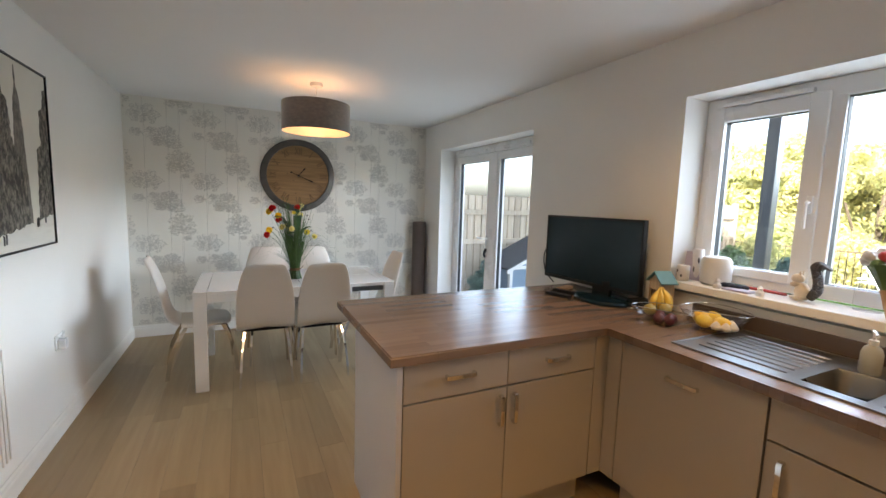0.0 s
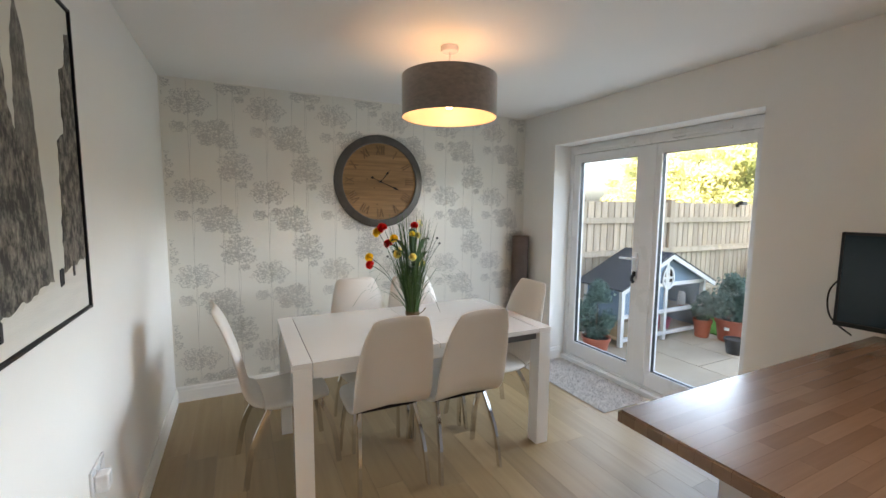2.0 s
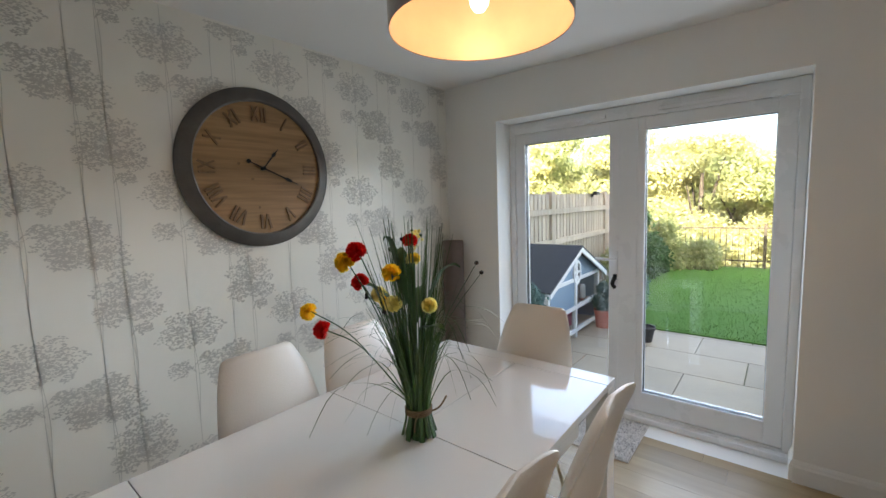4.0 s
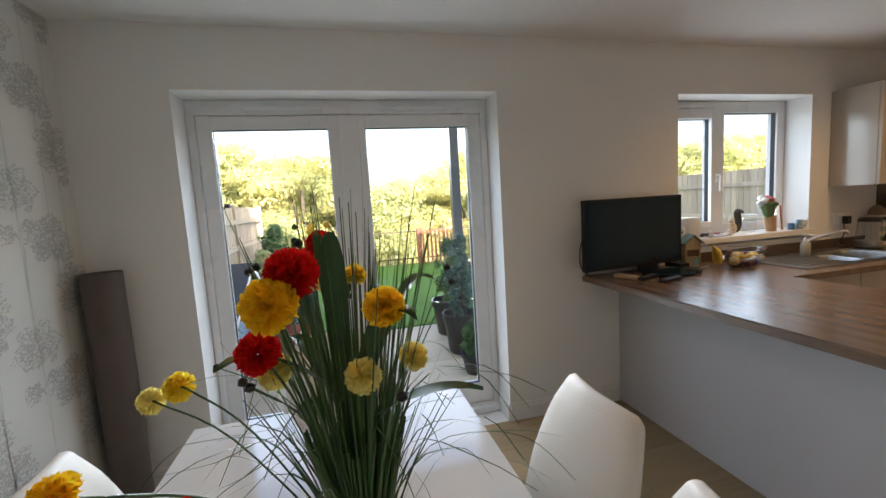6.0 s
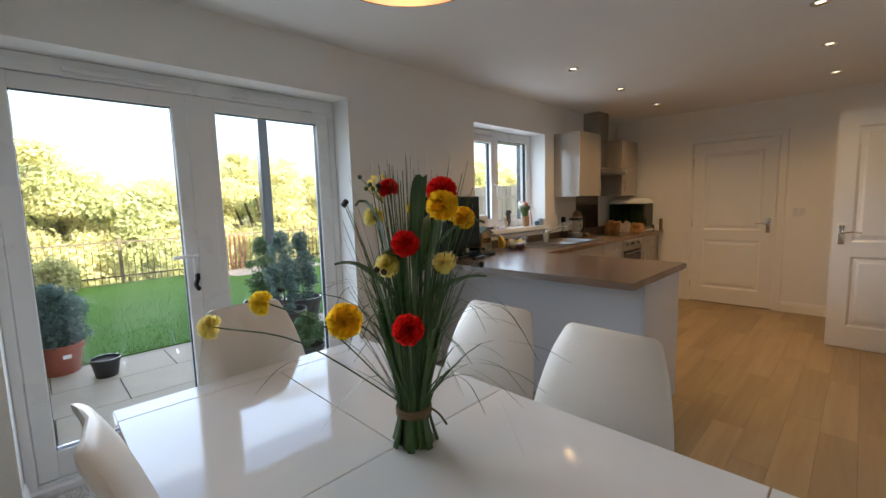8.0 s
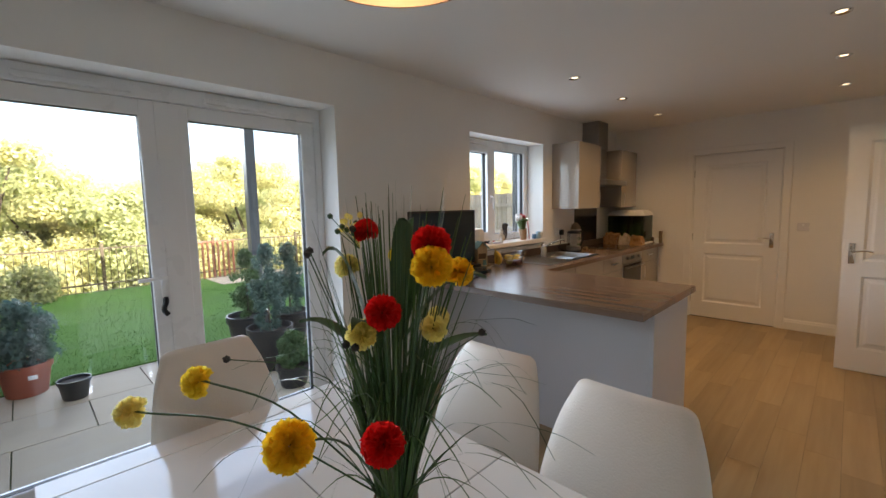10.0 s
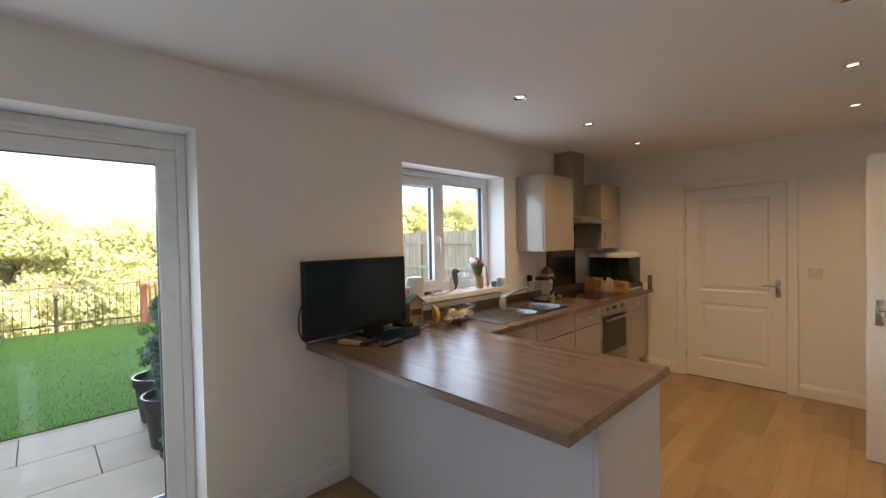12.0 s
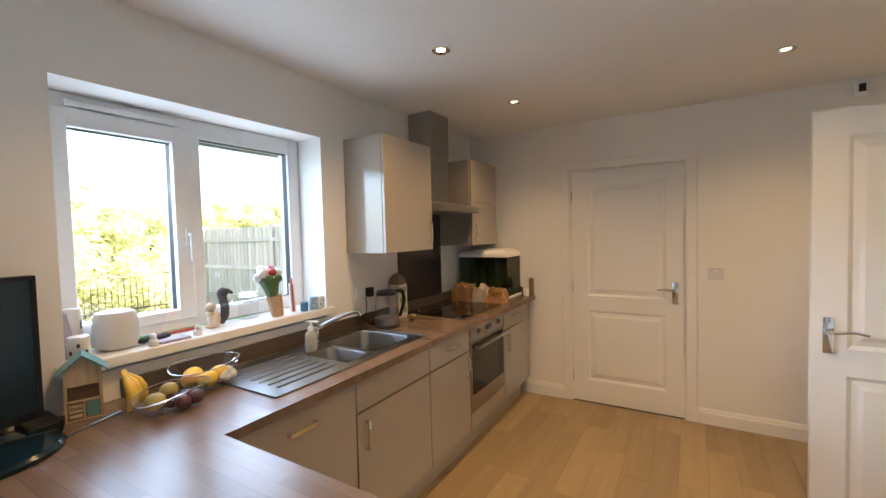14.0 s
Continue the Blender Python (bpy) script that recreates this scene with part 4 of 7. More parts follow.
def clock_hand(deg, length, tail, w, dep, name):
    bm = bmesh.new()
    a = radians(deg)
    d, s = Vector((math.sin(a), 0, math.cos(a))), Vector((math.cos(a), 0, -math.sin(a)))
    o = Vector((CX, Y1 - dep, CZ))
    out = [(-tail, w * 0.7), (length * 0.60, w), (length * 0.66, w * 2.6), (length * 0.78, w * 2.2), (length * 0.84, w * 0.6), (length, w * 0.25)]
    loft(bm, [[o + d * l - s * ww, o + d * l + s * ww, o + d * l + s * ww + Vector((0, -0.003, 0)), o + d * l - s * ww + Vector((0, -0.003, 0))] for l, ww in out])
    if tail > 0.03:
        c = o - d * tail
        loft(bm, [[(c.x + 0.011 * math.cos(t * math.pi / 6), c.y - dd, c.z + 0.011 * math.sin(t * math.pi / 6)) for t in range(12)] for dd in (0, 0.004)])
    part(name, bm, M_black, clock, "black pointer")


clock_hand(40, 0.135, 0.0, 0.0035, FD + 0.014, "hour_pointer")
clock_hand(113, 0.205, 0.085, 0.0035, FD + 0.019, "minute_pointer")
part("hub", loft(bmesh.new(), [[(CX + 0.010 * math.cos(t * math.pi / 8), Y1 - d, CZ + 0.010 * math.sin(t * math.pi / 8)) for t in range(16)] for d in (FD, FD + 0.026)]), M_black, clock)
for dx, dz in ((-0.055, -0.055), (-0.03, -0.20), (-0.12, 0.02)):
    part("knot", loft(bmesh.new(), [[(CX + dx + 0.007 * math.cos(t * math.pi / 6), Y1 - d, CZ + dz + 0.007 * math.sin(t * math.pi / 6)) for t in range(12)] for d in (FD, FD + 0.0008)]), M_num, clock, "dark wood knot")

# ---- painting ----
pa = thing("painting", (X0, 2.83, 1.165), "black-framed grey painting of city towers on snow", "painting")
AY0, AY1, AZ0, AZ1 = 2.215, 3.445, 1.165, 2.12
M_canvas = mat("cream painted canvas", (0.66, 0.64, 0.57), 0.7, var=0.10, scale=3, bump=0.3, bscale=300)
M_snow = mat("white paint strokes", (0.68, 0.66, 0.61), 0.7, var=0.12, scale=14, bump=0.3, bscale=120, stretch=(1, 0.4, 3))


def mottled(name, dark, light, scale):
    m, n, l, p = nodes_of(name)
    tc, mp, nz, nz2, ramp = n.new("ShaderNodeTexCoord"), n.new("ShaderNodeMapping"), n.new("ShaderNodeTexNoise"), n.new("ShaderNodeTexNoise"), n.new("ShaderNodeValToRGB")
    mp.inputs["Scale"].default_value = (1, 1, 0.55)
    nz.inputs["Scale"].default_value, nz.inputs["Detail"].default_value, nz.inputs["Roughness"].default_value = scale, 10, 0.75
    l.new(tc.outputs["Object"], mp.inputs[0]), l.new(mp.outputs[0], nz.inputs[0])
    ramp.color_ramp.elements[0].position, ramp.color_ramp.elements[1].position = 0.44, 0.78
    ramp.color_ramp.elements[0].color, ramp.color_ramp.elements[1].color = (*dark, 1), (*light, 1)
    l.new(nz.outputs[0], ramp.inputs[0]), l.new(ramp.outputs[0], p.inputs["Base Color"])
    p.inputs["Roughness"].default_value = 0.65
    b = n.new("ShaderNodeBump")
    b.inputs["Strength"].default_value, b.inputs["Distance"].default_value = 0.4, 0.003
    l.new(nz.outputs[0], b.inputs["Height"]), l.new(b.outputs[0], p.inputs["Normal"])
    return m


M_tower = mottled("charcoal paint", (0.030, 0.027, 0.022), (0.52, 0.47, 0.39), 38)
M_tower2 = mottled("grey paint", (0.10, 0.093, 0.08), (0.42, 0.39, 0.33), 30)
part("canvas", boxes((X0 + 0.001, AY0 + 0.012, AZ0 + 0.012, X0 + 0.024, AY1 - 0.012, AZ1 - 0.012)), M_canvas, pa)
fb = bmesh.new()
frame_ring(fb, AY0, AY1, AZ0, AZ1, X0 + 0.0005, X0 + 0.032, 0.009, 0.009, 0.009, 0.009, 0.001)
part("frame", fb, M_black, pa, "thin black frame")


def brushed(outline, x, material, name, seed, jag=0.006):
    """A painted patch with a ragged edge."""
    r = random.Random(seed)
    pts = []
    for (ya, za), (yb, zb) in zip(outline, outline[1:] + outline[:1]):
        n = max(1, int(math.hypot(yb - ya, zb - za) / 0.018))
        for i in range(n):
            t = i / n
            pts.append((min(AY1 - 0.014, max(AY0 + 0.014, ya + (yb - ya) * t + r.uniform(-jag, jag))), min(AZ1 - 0.014, max(AZ0 + 0.014, za + (zb - za) * t + r.uniform(-jag, jag)))))
    bm = bmesh.new()
    loft(bm, [[(xx, a, b) for a, b in pts] for xx in (X0 + 0.0235, x)])
    part(name, bm, material, pa)


xq = X0 + 0.0245
brushed([(AY0, 1.175), (AY1, 1.175), (AY1, 1.330), (3.30, 1.305), (3.05, 1.275), (2.75, 1.245), (AY0, 1.22)], xq, M_snow, "painted_snow", 1)
brushed([(2.99, 1.30), (3.17, 1.30), (3.135, 1.65), (3.115, 1.86), (3.100, 1.945), (3.082, 1.985), (3.078, 2.085), (3.070, 2.085), (3.066, 1.985), (3.045, 1.94), (3.035, 1.86)], xq + 0.0004, M_tower2, "painted_tower", 2, 0.004)
brushed([(AY0, 1.225), (2.75, 1.25), (3.00, 1.28), (3.135, 1.30), (3.10, 1.62), (3.03, 1.66), (2.995, 1.74), (2.975, 1.90), (2.93, 1.93), (2.915, 2.06), (2.86, 2.095), (2.80, 2.06), (2.74, 1.98), (2.66, 1.95), (2.60, 1.80), (2.48, 1.78), (2.44, 1.95), (2.30, 1.97), (AY0, 1.90)], xq + 0.0008, M_tower, "painted_tower", 3)
brushed([(3.245, 1.315), (AY1, 1.34), (AY1, 2.045), (3.40, 2.035), (3.385, 1.94), (3.335, 1.91), (3.325, 1.72), (3.275, 1.70), (3.262, 1.50)], xq + 0.0012, M_tower, "painted_tower", 4)
for y, z in ((2.845, 1.235), (2.868, 1.238), (3.215, 1.300), (3.230, 1.302), (3.32, 1.315)):
    brushed([(y - 0.006, z - 0.022), (y + 0.006, z - 0.022), (y + 0.007, z + 0.022), (y - 0.005, z + 0.026)], xq + 0.0018, M_black, "painted_stroke", int(y * 100), 0.001)

# ---- radiator, sockets, switch ----
rad = thing("radiator", (X0, 2.0, 0.24), "white ribbed panel radiator on the wall", "radiator")
RX, RY0, RY1, RZ0, RZ1 = -0.975, 1.45, 2.600, 0.26, 0.835
part("panel", boxes((RX - 0.012, RY0, RZ0, RX, RY1, RZ1), bevel=0.004), M_gloss, rad)
n_r = 34
for i in range(n_r):
    y = RY0 + 0.025 + (RY1 - RY0 - 0.05) * i / (n_r - 1)
    part("rib", boxes((RX + 0.0003, y - 0.007, RZ0 + 0.04, RX + 0.007, y + 0.007, RZ1 - 0.035), bevel=0.003, seg=1), M_gloss, rad)
part("top_grille", boxes((X0 + 0.012, RY0, RZ1 - 0.02, RX - 0.013, RY1, RZ1 - 0.001), bevel=0.002), M_gloss, rad)
part("side_cover", boxes((X0 + 0.012, RY1 - 0.004, RZ0, RX - 0.013, RY1 - 0.0005, RZ1 - 0.021)), M_gloss, rad)
part("bracket", boxes((X0 + 0.0005, RY0 + 0.2, RZ0 + 0.05, X0 + 0.0115, RY0 + 0.24, RZ1 - 0.05)), M_gloss, rad)
part("bracket", boxes((X0 + 0.0005, RY1 - 0.24, RZ0 + 0.05, X0 + 0.0115, RY1 - 0.2, RZ1 - 0.05)), M_gloss, rad)
M_handle = wood("brown turned wood", (0.10, 0.055, 0.035), (0.20, 0.12, 0.08), 0.5, "y", 0.6, 0.0)
br = thing("brush", (-1.0, 2.42, RZ1), "dark brush with a knobbed brown wooden handle", "brush")
hb = bmesh.new()
line = [(-1.012, 2.30, 0.866), (-1.012, 2.38, 0.866), (-1.012, 2.44, 0.867), (-1.012, 2.475, 0.868), (-1.012, 2.505, 0.868), (-1.012, 2.525, 0.868)]
loft(hb, [[(p[0] + r * math.cos(t * math.pi / 6), p[1], p[2] + r * math.sin(t * math.pi / 6)) for t in range(12)] for p, r in zip(line, (0.013, 0.012, 0.013, 0.022, 0.024, 0.010))])
part("handle", hb, M_handle, br, "brown wooden handle", True)
part("bristle_head", boxes((-1.035, 2.05, RZ1 + 0.0005, -0.985, 2.31, 0.885), bevel=0.012), M_black, br)


def socket(name, m, label, w=0.146, plug=None, rockers=2):
    """A wall plate in the plane y = 0 facing +y."""
    root = thing(name, m, label, "socket")
    def put(n, bm, material, lab=""):
        ob = part(n, bm, material, root, lab)
        ob.matrix_parent_inverse = Matrix()
    put("plate", boxes((-w / 2, 0.0, -0.043, w / 2, 0.009, 0.043), bevel=0.003), M_plate if "switch" in name else M_upvc)
    for k in range(rockers):
        x = (-0.022 + 0.044 * k) if rockers > 1 else 0.0
        put("rocker", boxes((x - 0.009, 0.0092, 0.012, x + 0.009, 0.0125, 0.030), bevel=0.0015), M_upvc)
    if plug:
        put("plug", boxes((plug[0] - 0.026, 0.0095, -0.040, plug[0] + 0.026, plug[1], 0.022), bevel=0.006), plug[2], plug[3])
    return root


socket("wall_socket", pose(X0, 3.452, 0.565, 0, 0, -90), "white double socket with a white plug-in adaptor", plug=(0.034, 0.05, M_upvc, "white plug-in adaptor"))
socket("wall_switch", pose(0.118, Y0, 1.149), "white wall switch plate beside the door", 0.098, None, 1)
socket("wall_socket", pose(X1, 0.222, 1.135, 0, 0, 90), "white double socket with a black kettle plug", plug=(-0.034, 0.045, M_black, "black plug"))
sen = thing("motion_sensor", (-0.655, Y0, 2.31), "white alarm sensor with a black lens", "sensor")
part("body", boxes((-0.685, Y0 + 0.0005, 2.305, -0.620, Y0 + 0.040, 2.395), bevel=0.006), M_upvc, sen)
part("lens", boxes((-0.670, Y0 + 0.0405, 2.330, -0.636, Y0 + 0.044, 2.380), bevel=0.001), M_black, sen, "black lens")

# ---- rolled carpet and rug ----
M_roll = mat("dark brown felt", (0.25, 0.192, 0.165), 0.9, var=0.15, scale=12, bump=0.4, bscale=240, sheen=0.3)
roll = thing("carpet_roll", (2.035, 5.19, 0), "dark brown rolled carpet standing in the corner", "carpet roll")
bm = bmesh.new()
pts = []
for i in range(120):
    a = i / 119 * 2 * math.pi * 4.2
    pts.append((2.030 + (0.018 + 0.0155 * a / 6.283) * math.cos(a) * 1.15, 5.190 + (0.018 + 0.0155 * a / 6.283) * math.sin(a) * 1.15))
rings = [[bm.verts.new((x, y, z)) for x, y in pts] for z in (0.0005, 1.215)]
for i in range(119):
    bm.faces.new((rings[0][i], rings[0][i + 1], rings[1][i + 1], rings[1][i]))
bmesh.ops.solidify(bm, geom=bm.faces[:], thickness=0.007)
part("roll", bm, M_roll, roll, smooth=True)


def rug():
    rnd = random.Random(4)
    v, f = [], []
    x0, x1, y0, y1 = 1.80, 2.285, 3.79, 4.80
    for _ in range(15000):
        x, y = rnd.uniform(x0, x1), rnd.uniform(y0, y1)
        a, h, l = rnd.uniform(0, 6.28), rnd.uniform(0.010, 0.022), rnd.uniform(0.004, 0.016)
        w = 0.0022
        n = len(v)
        c, s = math.cos(a), math.sin(a)
        v.extend([(x - s * w, y + c * w, 0.006), (x + s * w, y - c * w, 0.006), (x + c * l, y + s * l, h)])
        f.append((n, n + 1, n + 2))
    me = bpy.data.meshes.new("pile")
    me.from_pydata(v, [], f)
    me.materials.append(M_rug)
    return me


rg = thing("rug", (2.05, 4.3, 0), "grey shaggy door mat inside the garden doors", "rug")
part("backing", boxes((1.80, 3.79, 0.0006, 2.285, 4.80, 0.008), bevel=0.003), M_rug, rg)
part("pile", rug(), None, rg, kind="stuff")

# ---- flowers on the table ----
M_stem = mat("green grass stem", (0.055, 0.115, 0.025), 0.45, var=0.3, scale=30, island=0.35)
M_leafg = mat("dark green leaf", (0.030, 0.085, 0.020), 0.4, var=0.2, scale=20)
M_seed = mat("dark seed head", (0.02, 0.015, 0.012), 0.6)
M_tie = mat("brown raffia", (0.16, 0.10, 0.045), 0.8, var=0.3, scale=60, bump=0.5, bscale=200)


def petal(name, col):
    """Thin silk petal that lets part of the light through."""
    m = mat(name, col, 0.6, var=0.08, scale=40, island=0.12)
    n, l = m.node_tree.nodes, m.node_tree.links
    tl, mx = n.new("ShaderNodeBsdfTranslucent"), n.new("ShaderNodeMixShader")
    tl.inputs[0].default_value = (*col, 1)
    mx.inputs[0].default_value = 0.58
    l.new(n["Principled BSDF"].outputs[0], mx.inputs[1]), l.new(tl.outputs[0], mx.inputs[2]), l.new(mx.outputs[0], n["Material Output"].inputs[0])
    return m


PET = {"red": petal("red petal", (0.76, 0.014, 0.012)), "orange": petal("orange petal", (1.0, 0.68, 0.03)),
       "yellow": petal("yellow petal", (1.0, 0.80, 0.08)), "pale": petal("pale yellow petal", (1.0, 0.88, 0.34))}
VX, VY, VZ = 0.380, 4.058, TZ
bq = thing("flower_arrangement", (VX, VY, VZ), "artificial red and yellow flowers in a tied grass bundle", "flowers")
rnd = random.Random(21)


def ribbon(v, f, pts, w0, w1):
    """A flat tapering blade along the points."""
    n0 = len(v)
    side = None
    for i, p in enumerate(pts):
        d = (pts[min(i + 1, len(pts) - 1)] - pts[max(i - 1, 0)]).normalized()
        if side is None:
            side = d.cross(Vector((rnd.uniform(-1, 1), rnd.uniform(-1, 1), 0.2))).normalized()
        w = w0 + (w1 - w0) * (i / (len(pts) - 1)) ** 1.5
        v.extend([tuple(p - side * w), tuple(p + side * w)])
        if i:
            n = n0 + 2 * i
            f.append((n - 2, n - 1, n + 1, n))


def blades(name, count, make, w0, w1, material, kind="stuff"):
    v, f = [], []
    for k in range(count):
        ribbon(v, f, make(k), w0, w1)
    me = bpy.data.meshes.new(name)
    me.from_pydata(v, [], f)
    me.materials.append(material)
    me.shade_smooth()
    return part(name, me, None, bq, kind=kind)


def base_point(k, r):
    a = rnd.uniform(0, 6.283)
    q = r * math.sqrt(rnd.random())
    return a, q


def upright(k):
    a, q = base_point(k, 0.045)
    c, s = math.cos(a), math.sin(a)
    top = rnd.uniform(0.30, 0.66)
    out = rnd.uniform(0.02, 0.17) * (q / 0.045 * 0.8 + 0.2)
    return bent([Vector((VX + c * q * 1.05, VY + s * q * 1.05, VZ + 0.002)), Vector((VX + c * q * 0.72, VY + s * q * 0.72, VZ + 0.085)), Vector((VX + c * (q + out * 0.35), VY + s * (q + out * 0.35), VZ + 0.085 + top * 0.5)), Vector((VX + c * (q + out), VY + s * (q + out), VZ + 0.06 + top))], 3)


def arching(k):
    a = rnd.uniform(0, 6.283)
    q = 0.03
    c, s = math.cos(a), math.sin(a)
    reach, hgt = rnd.uniform(0.13, 0.34), rnd.uniform(0.26, 0.42)
    return bent([Vector((VX + c * q, VY + s * q, VZ + 0.05)), Vector((VX + c * 0.03, VY + s * 0.03, VZ + 0.15)), Vector((VX + c * reach * 0.35, VY + s * reach * 0.35, VZ + hgt)), Vector((VX + c * reach * 0.75, VY + s * reach * 0.75, VZ + hgt + rnd.uniform(-0.01, 0.05))), Vector((VX + c * reach, VY + s * reach, VZ + hgt + rnd.uniform(-0.09, 0.02)))], 4)


def trailing(k):
    """Long low blades that arch out over the table."""
    a = rnd.uniform(0, 6.283)
    c, s = math.cos(a), math.sin(a)
    reach, hgt = rnd.uniform(0.22, 0.40), rnd.uniform(0.20, 0.32)
    return bent([Vector((VX + c * r, VY + s * r, VZ + z)) for r, z in ((0.035, 0.06), (0.05, 0.13), (reach * 0.45, hgt), (reach * 0.78, hgt + rnd.uniform(-0.01, 0.02)), (reach, hgt - rnd.uniform(0.02, 0.09)))], 4)


blades("trailing_grass", 16, trailing, 0.0026, 0.0005, M_stem)
blades("grass", 210, upright, 0.0032, 0.0008, M_stem)
blades("arching_grass", 52, arching, 0.0024, 0.0005, M_stem)
sb = bmesh.new()
for k in range(64):
    a = 2 * math.pi * k / 64 * 3
    q = 0.026 + 0.022 * (k % 3) / 2
    c, s = math.cos(a), math.sin(a)
    tube(sb, bent([(VX + c * (q + 0.008), VY + s * (q + 0.008), VZ + 0.0006), (VX + c * q * 0.78, VY + s * q * 0.78, VZ + 0.082), (VX + c * (q * 0.9 + 0.004), VY + s * (q * 0.9 + 0.004), VZ + 0.17), (VX + c * (q * 1.3 + 0.02), VY + s * (q * 1.3 + 0.02), VZ + 0.33)], 3), 0.0042, 6, r_end=0.002)
part("grass_base", sb, M_stem, bq, smooth=True, kind="stuff")
tb = bmesh.new()
for z in (0.078, 0.086, 0.093):
    loft(tb, [ring((VX, VY, VZ + z + dz), r, 28) for r, dz in ((0.0425, -0.004), (0.0455, 0), (0.0425, 0.004))], False)
tube(tb, bent([(VX - 0.03, VY - 0.03, VZ + 0.085), (VX - 0.055, VY - 0.035, VZ + 0.075), (VX - 0.07, VY - 0.045, VZ + 0.05)], 4), 0.0028, 6)
tube(tb, bent([(VX + 0.01, VY - 0.043, VZ + 0.085), (VX + 0.035, VY - 0.06, VZ + 0.095), (VX + 0.06, VY - 0.07, VZ + 0.125)], 4), 0.0028, 6)
part("tie", tb, M_tie, bq, "brown raffia tie", True)


def pompom(p, r, tint, aim):
    v, f = [], []
    r *= 0.80
    aim = Vector(aim).normalized()
    t1 = aim.orthogonal().normalized()
    t2 = aim.cross(t1)
    count = 190
    for k in range(count):
        tilt = math.acos(1 - 1.62 * (k + 0.5) / count)          # from the crown of the head to behind its rim
        a = k * 2.39996 + rnd.uniform(-0.15, 0.15)
        d = (aim * math.cos(tilt) + (t1 * math.cos(a) + t2 * math.sin(a)) * math.sin(tilt)).normalized()
        side = d.orthogonal().normalized()
        side = side * math.cos(k * 1.7) + d.cross(side) * math.sin(k * 1.7)
        up = side.cross(d)
        L, w = r * rnd.uniform(0.94, 1.08), r * rnd.uniform(0.17, 0.24)
        n0 = len(v)
        for u, ww in ((0.15, 0.2), (0.62, 0.75), (0.86, 1.0), (1.0, 1.05)):
            for e in (-1, -0.33, 0.33, 1):
                frill = math.sin(e * 7 + k * 2.1)
                q = Vector(p) + d * L * (u + (0.055 * frill if u == 1.0 else 0)) + side * w * ww * e + up * r * (0.05 * frill if u > 0.8 else 0.0)
                v.append(tuple(q))
        for i in range(3):
            for j in range(3):
                m = n0 + i * 4 + j
                f.append((m, m + 1, m + 5, m + 4))
    me = bpy.data.meshes.new("flower")
    me.from_pydata(v, [], f)
    me.materials.append(PET[tint])
    me.shade_smooth()
    ob = part("flower", me, None, bq, tint + " carnation head")
    vv, ff = [], []
    root = Vector((VX + (p[0] - VX) * 0.06, VY + (p[1] - VY) * 0.06, VZ + 0.10))
    P = Vector(p) - aim * r * 0.1
    mid = root.lerp(P, 0.55) + Vector((0, 0, 0.05))
    part("flower_stem", tube(bmesh.new(), bent([root, mid, P - aim * 0.02, P], 5), 0.0019, 6), M_leafg, ob, "thin green stem", True)


for p, r, tint in (((0.405, 4.088, 1.394), 0.029, "red"), ((0.205, 4.112, 1.380), 0.036, "red"), ((0.181, 4.134, 1.352), 0.036, "orange"), ((0.243, 4.010, 1.322), 0.032, "orange"),
                   ((0.258, 4.166, 1.278), 0.033, "red"), ((0.276, 4.042, 1.222), 0.030, "pale"), ((0.345, 3.962, 1.213), 0.028, "pale"), ((0.522, 4.354, 1.153), 0.032, "yellow"),
                   ((0.605, 4.436, 1.103), 0.031, "pale"), ((0.190, 4.352, 1.174), 0.034, "orange"), ((0.164, 4.243, 1.139), 0.033, "red"), ((0.326, 4.160, 1.228), 0.031, "pale"), ((0.435, 4.112, 1.328), 0.029, "pale"), ((0.372, 4.04, 1.345), 0.022, "yellow")):
    pompom(p, r, tint, (p[0] - VX, p[1] - VY, 0.10 if p[2] < 1.25 else 0.22))


def broad(c, l, ang, rise, w):
    bm = bmesh.new()
    d = Vector((math.cos(ang), math.sin(ang), 0))
    s = Vector((-d.y, d.x, 0))
    rows = []
    for i in range(9):
        t = i / 8
        q = Vector(c) + d * l * t + Vector((0, 0, rise * math.sin(t * 1.9)))
        ww = w * math.sin(math.pi * min(1, t * 0.93 + 0.07)) ** 0.8
        rows.append([bm.verts.new(q - s * ww + Vector((0, 0, 0.006))), bm.verts.new(q), bm.verts.new(q + s * ww + Vector((0, 0, 0.006)))])
    for a, b in zip(rows, rows[1:]):
        for j in range(2):
            bm.faces.new((a[j], a[j + 1], b[j + 1], b[j]))
    part("leaf", bm, M_leafg, bq, "broad green leaf", True)


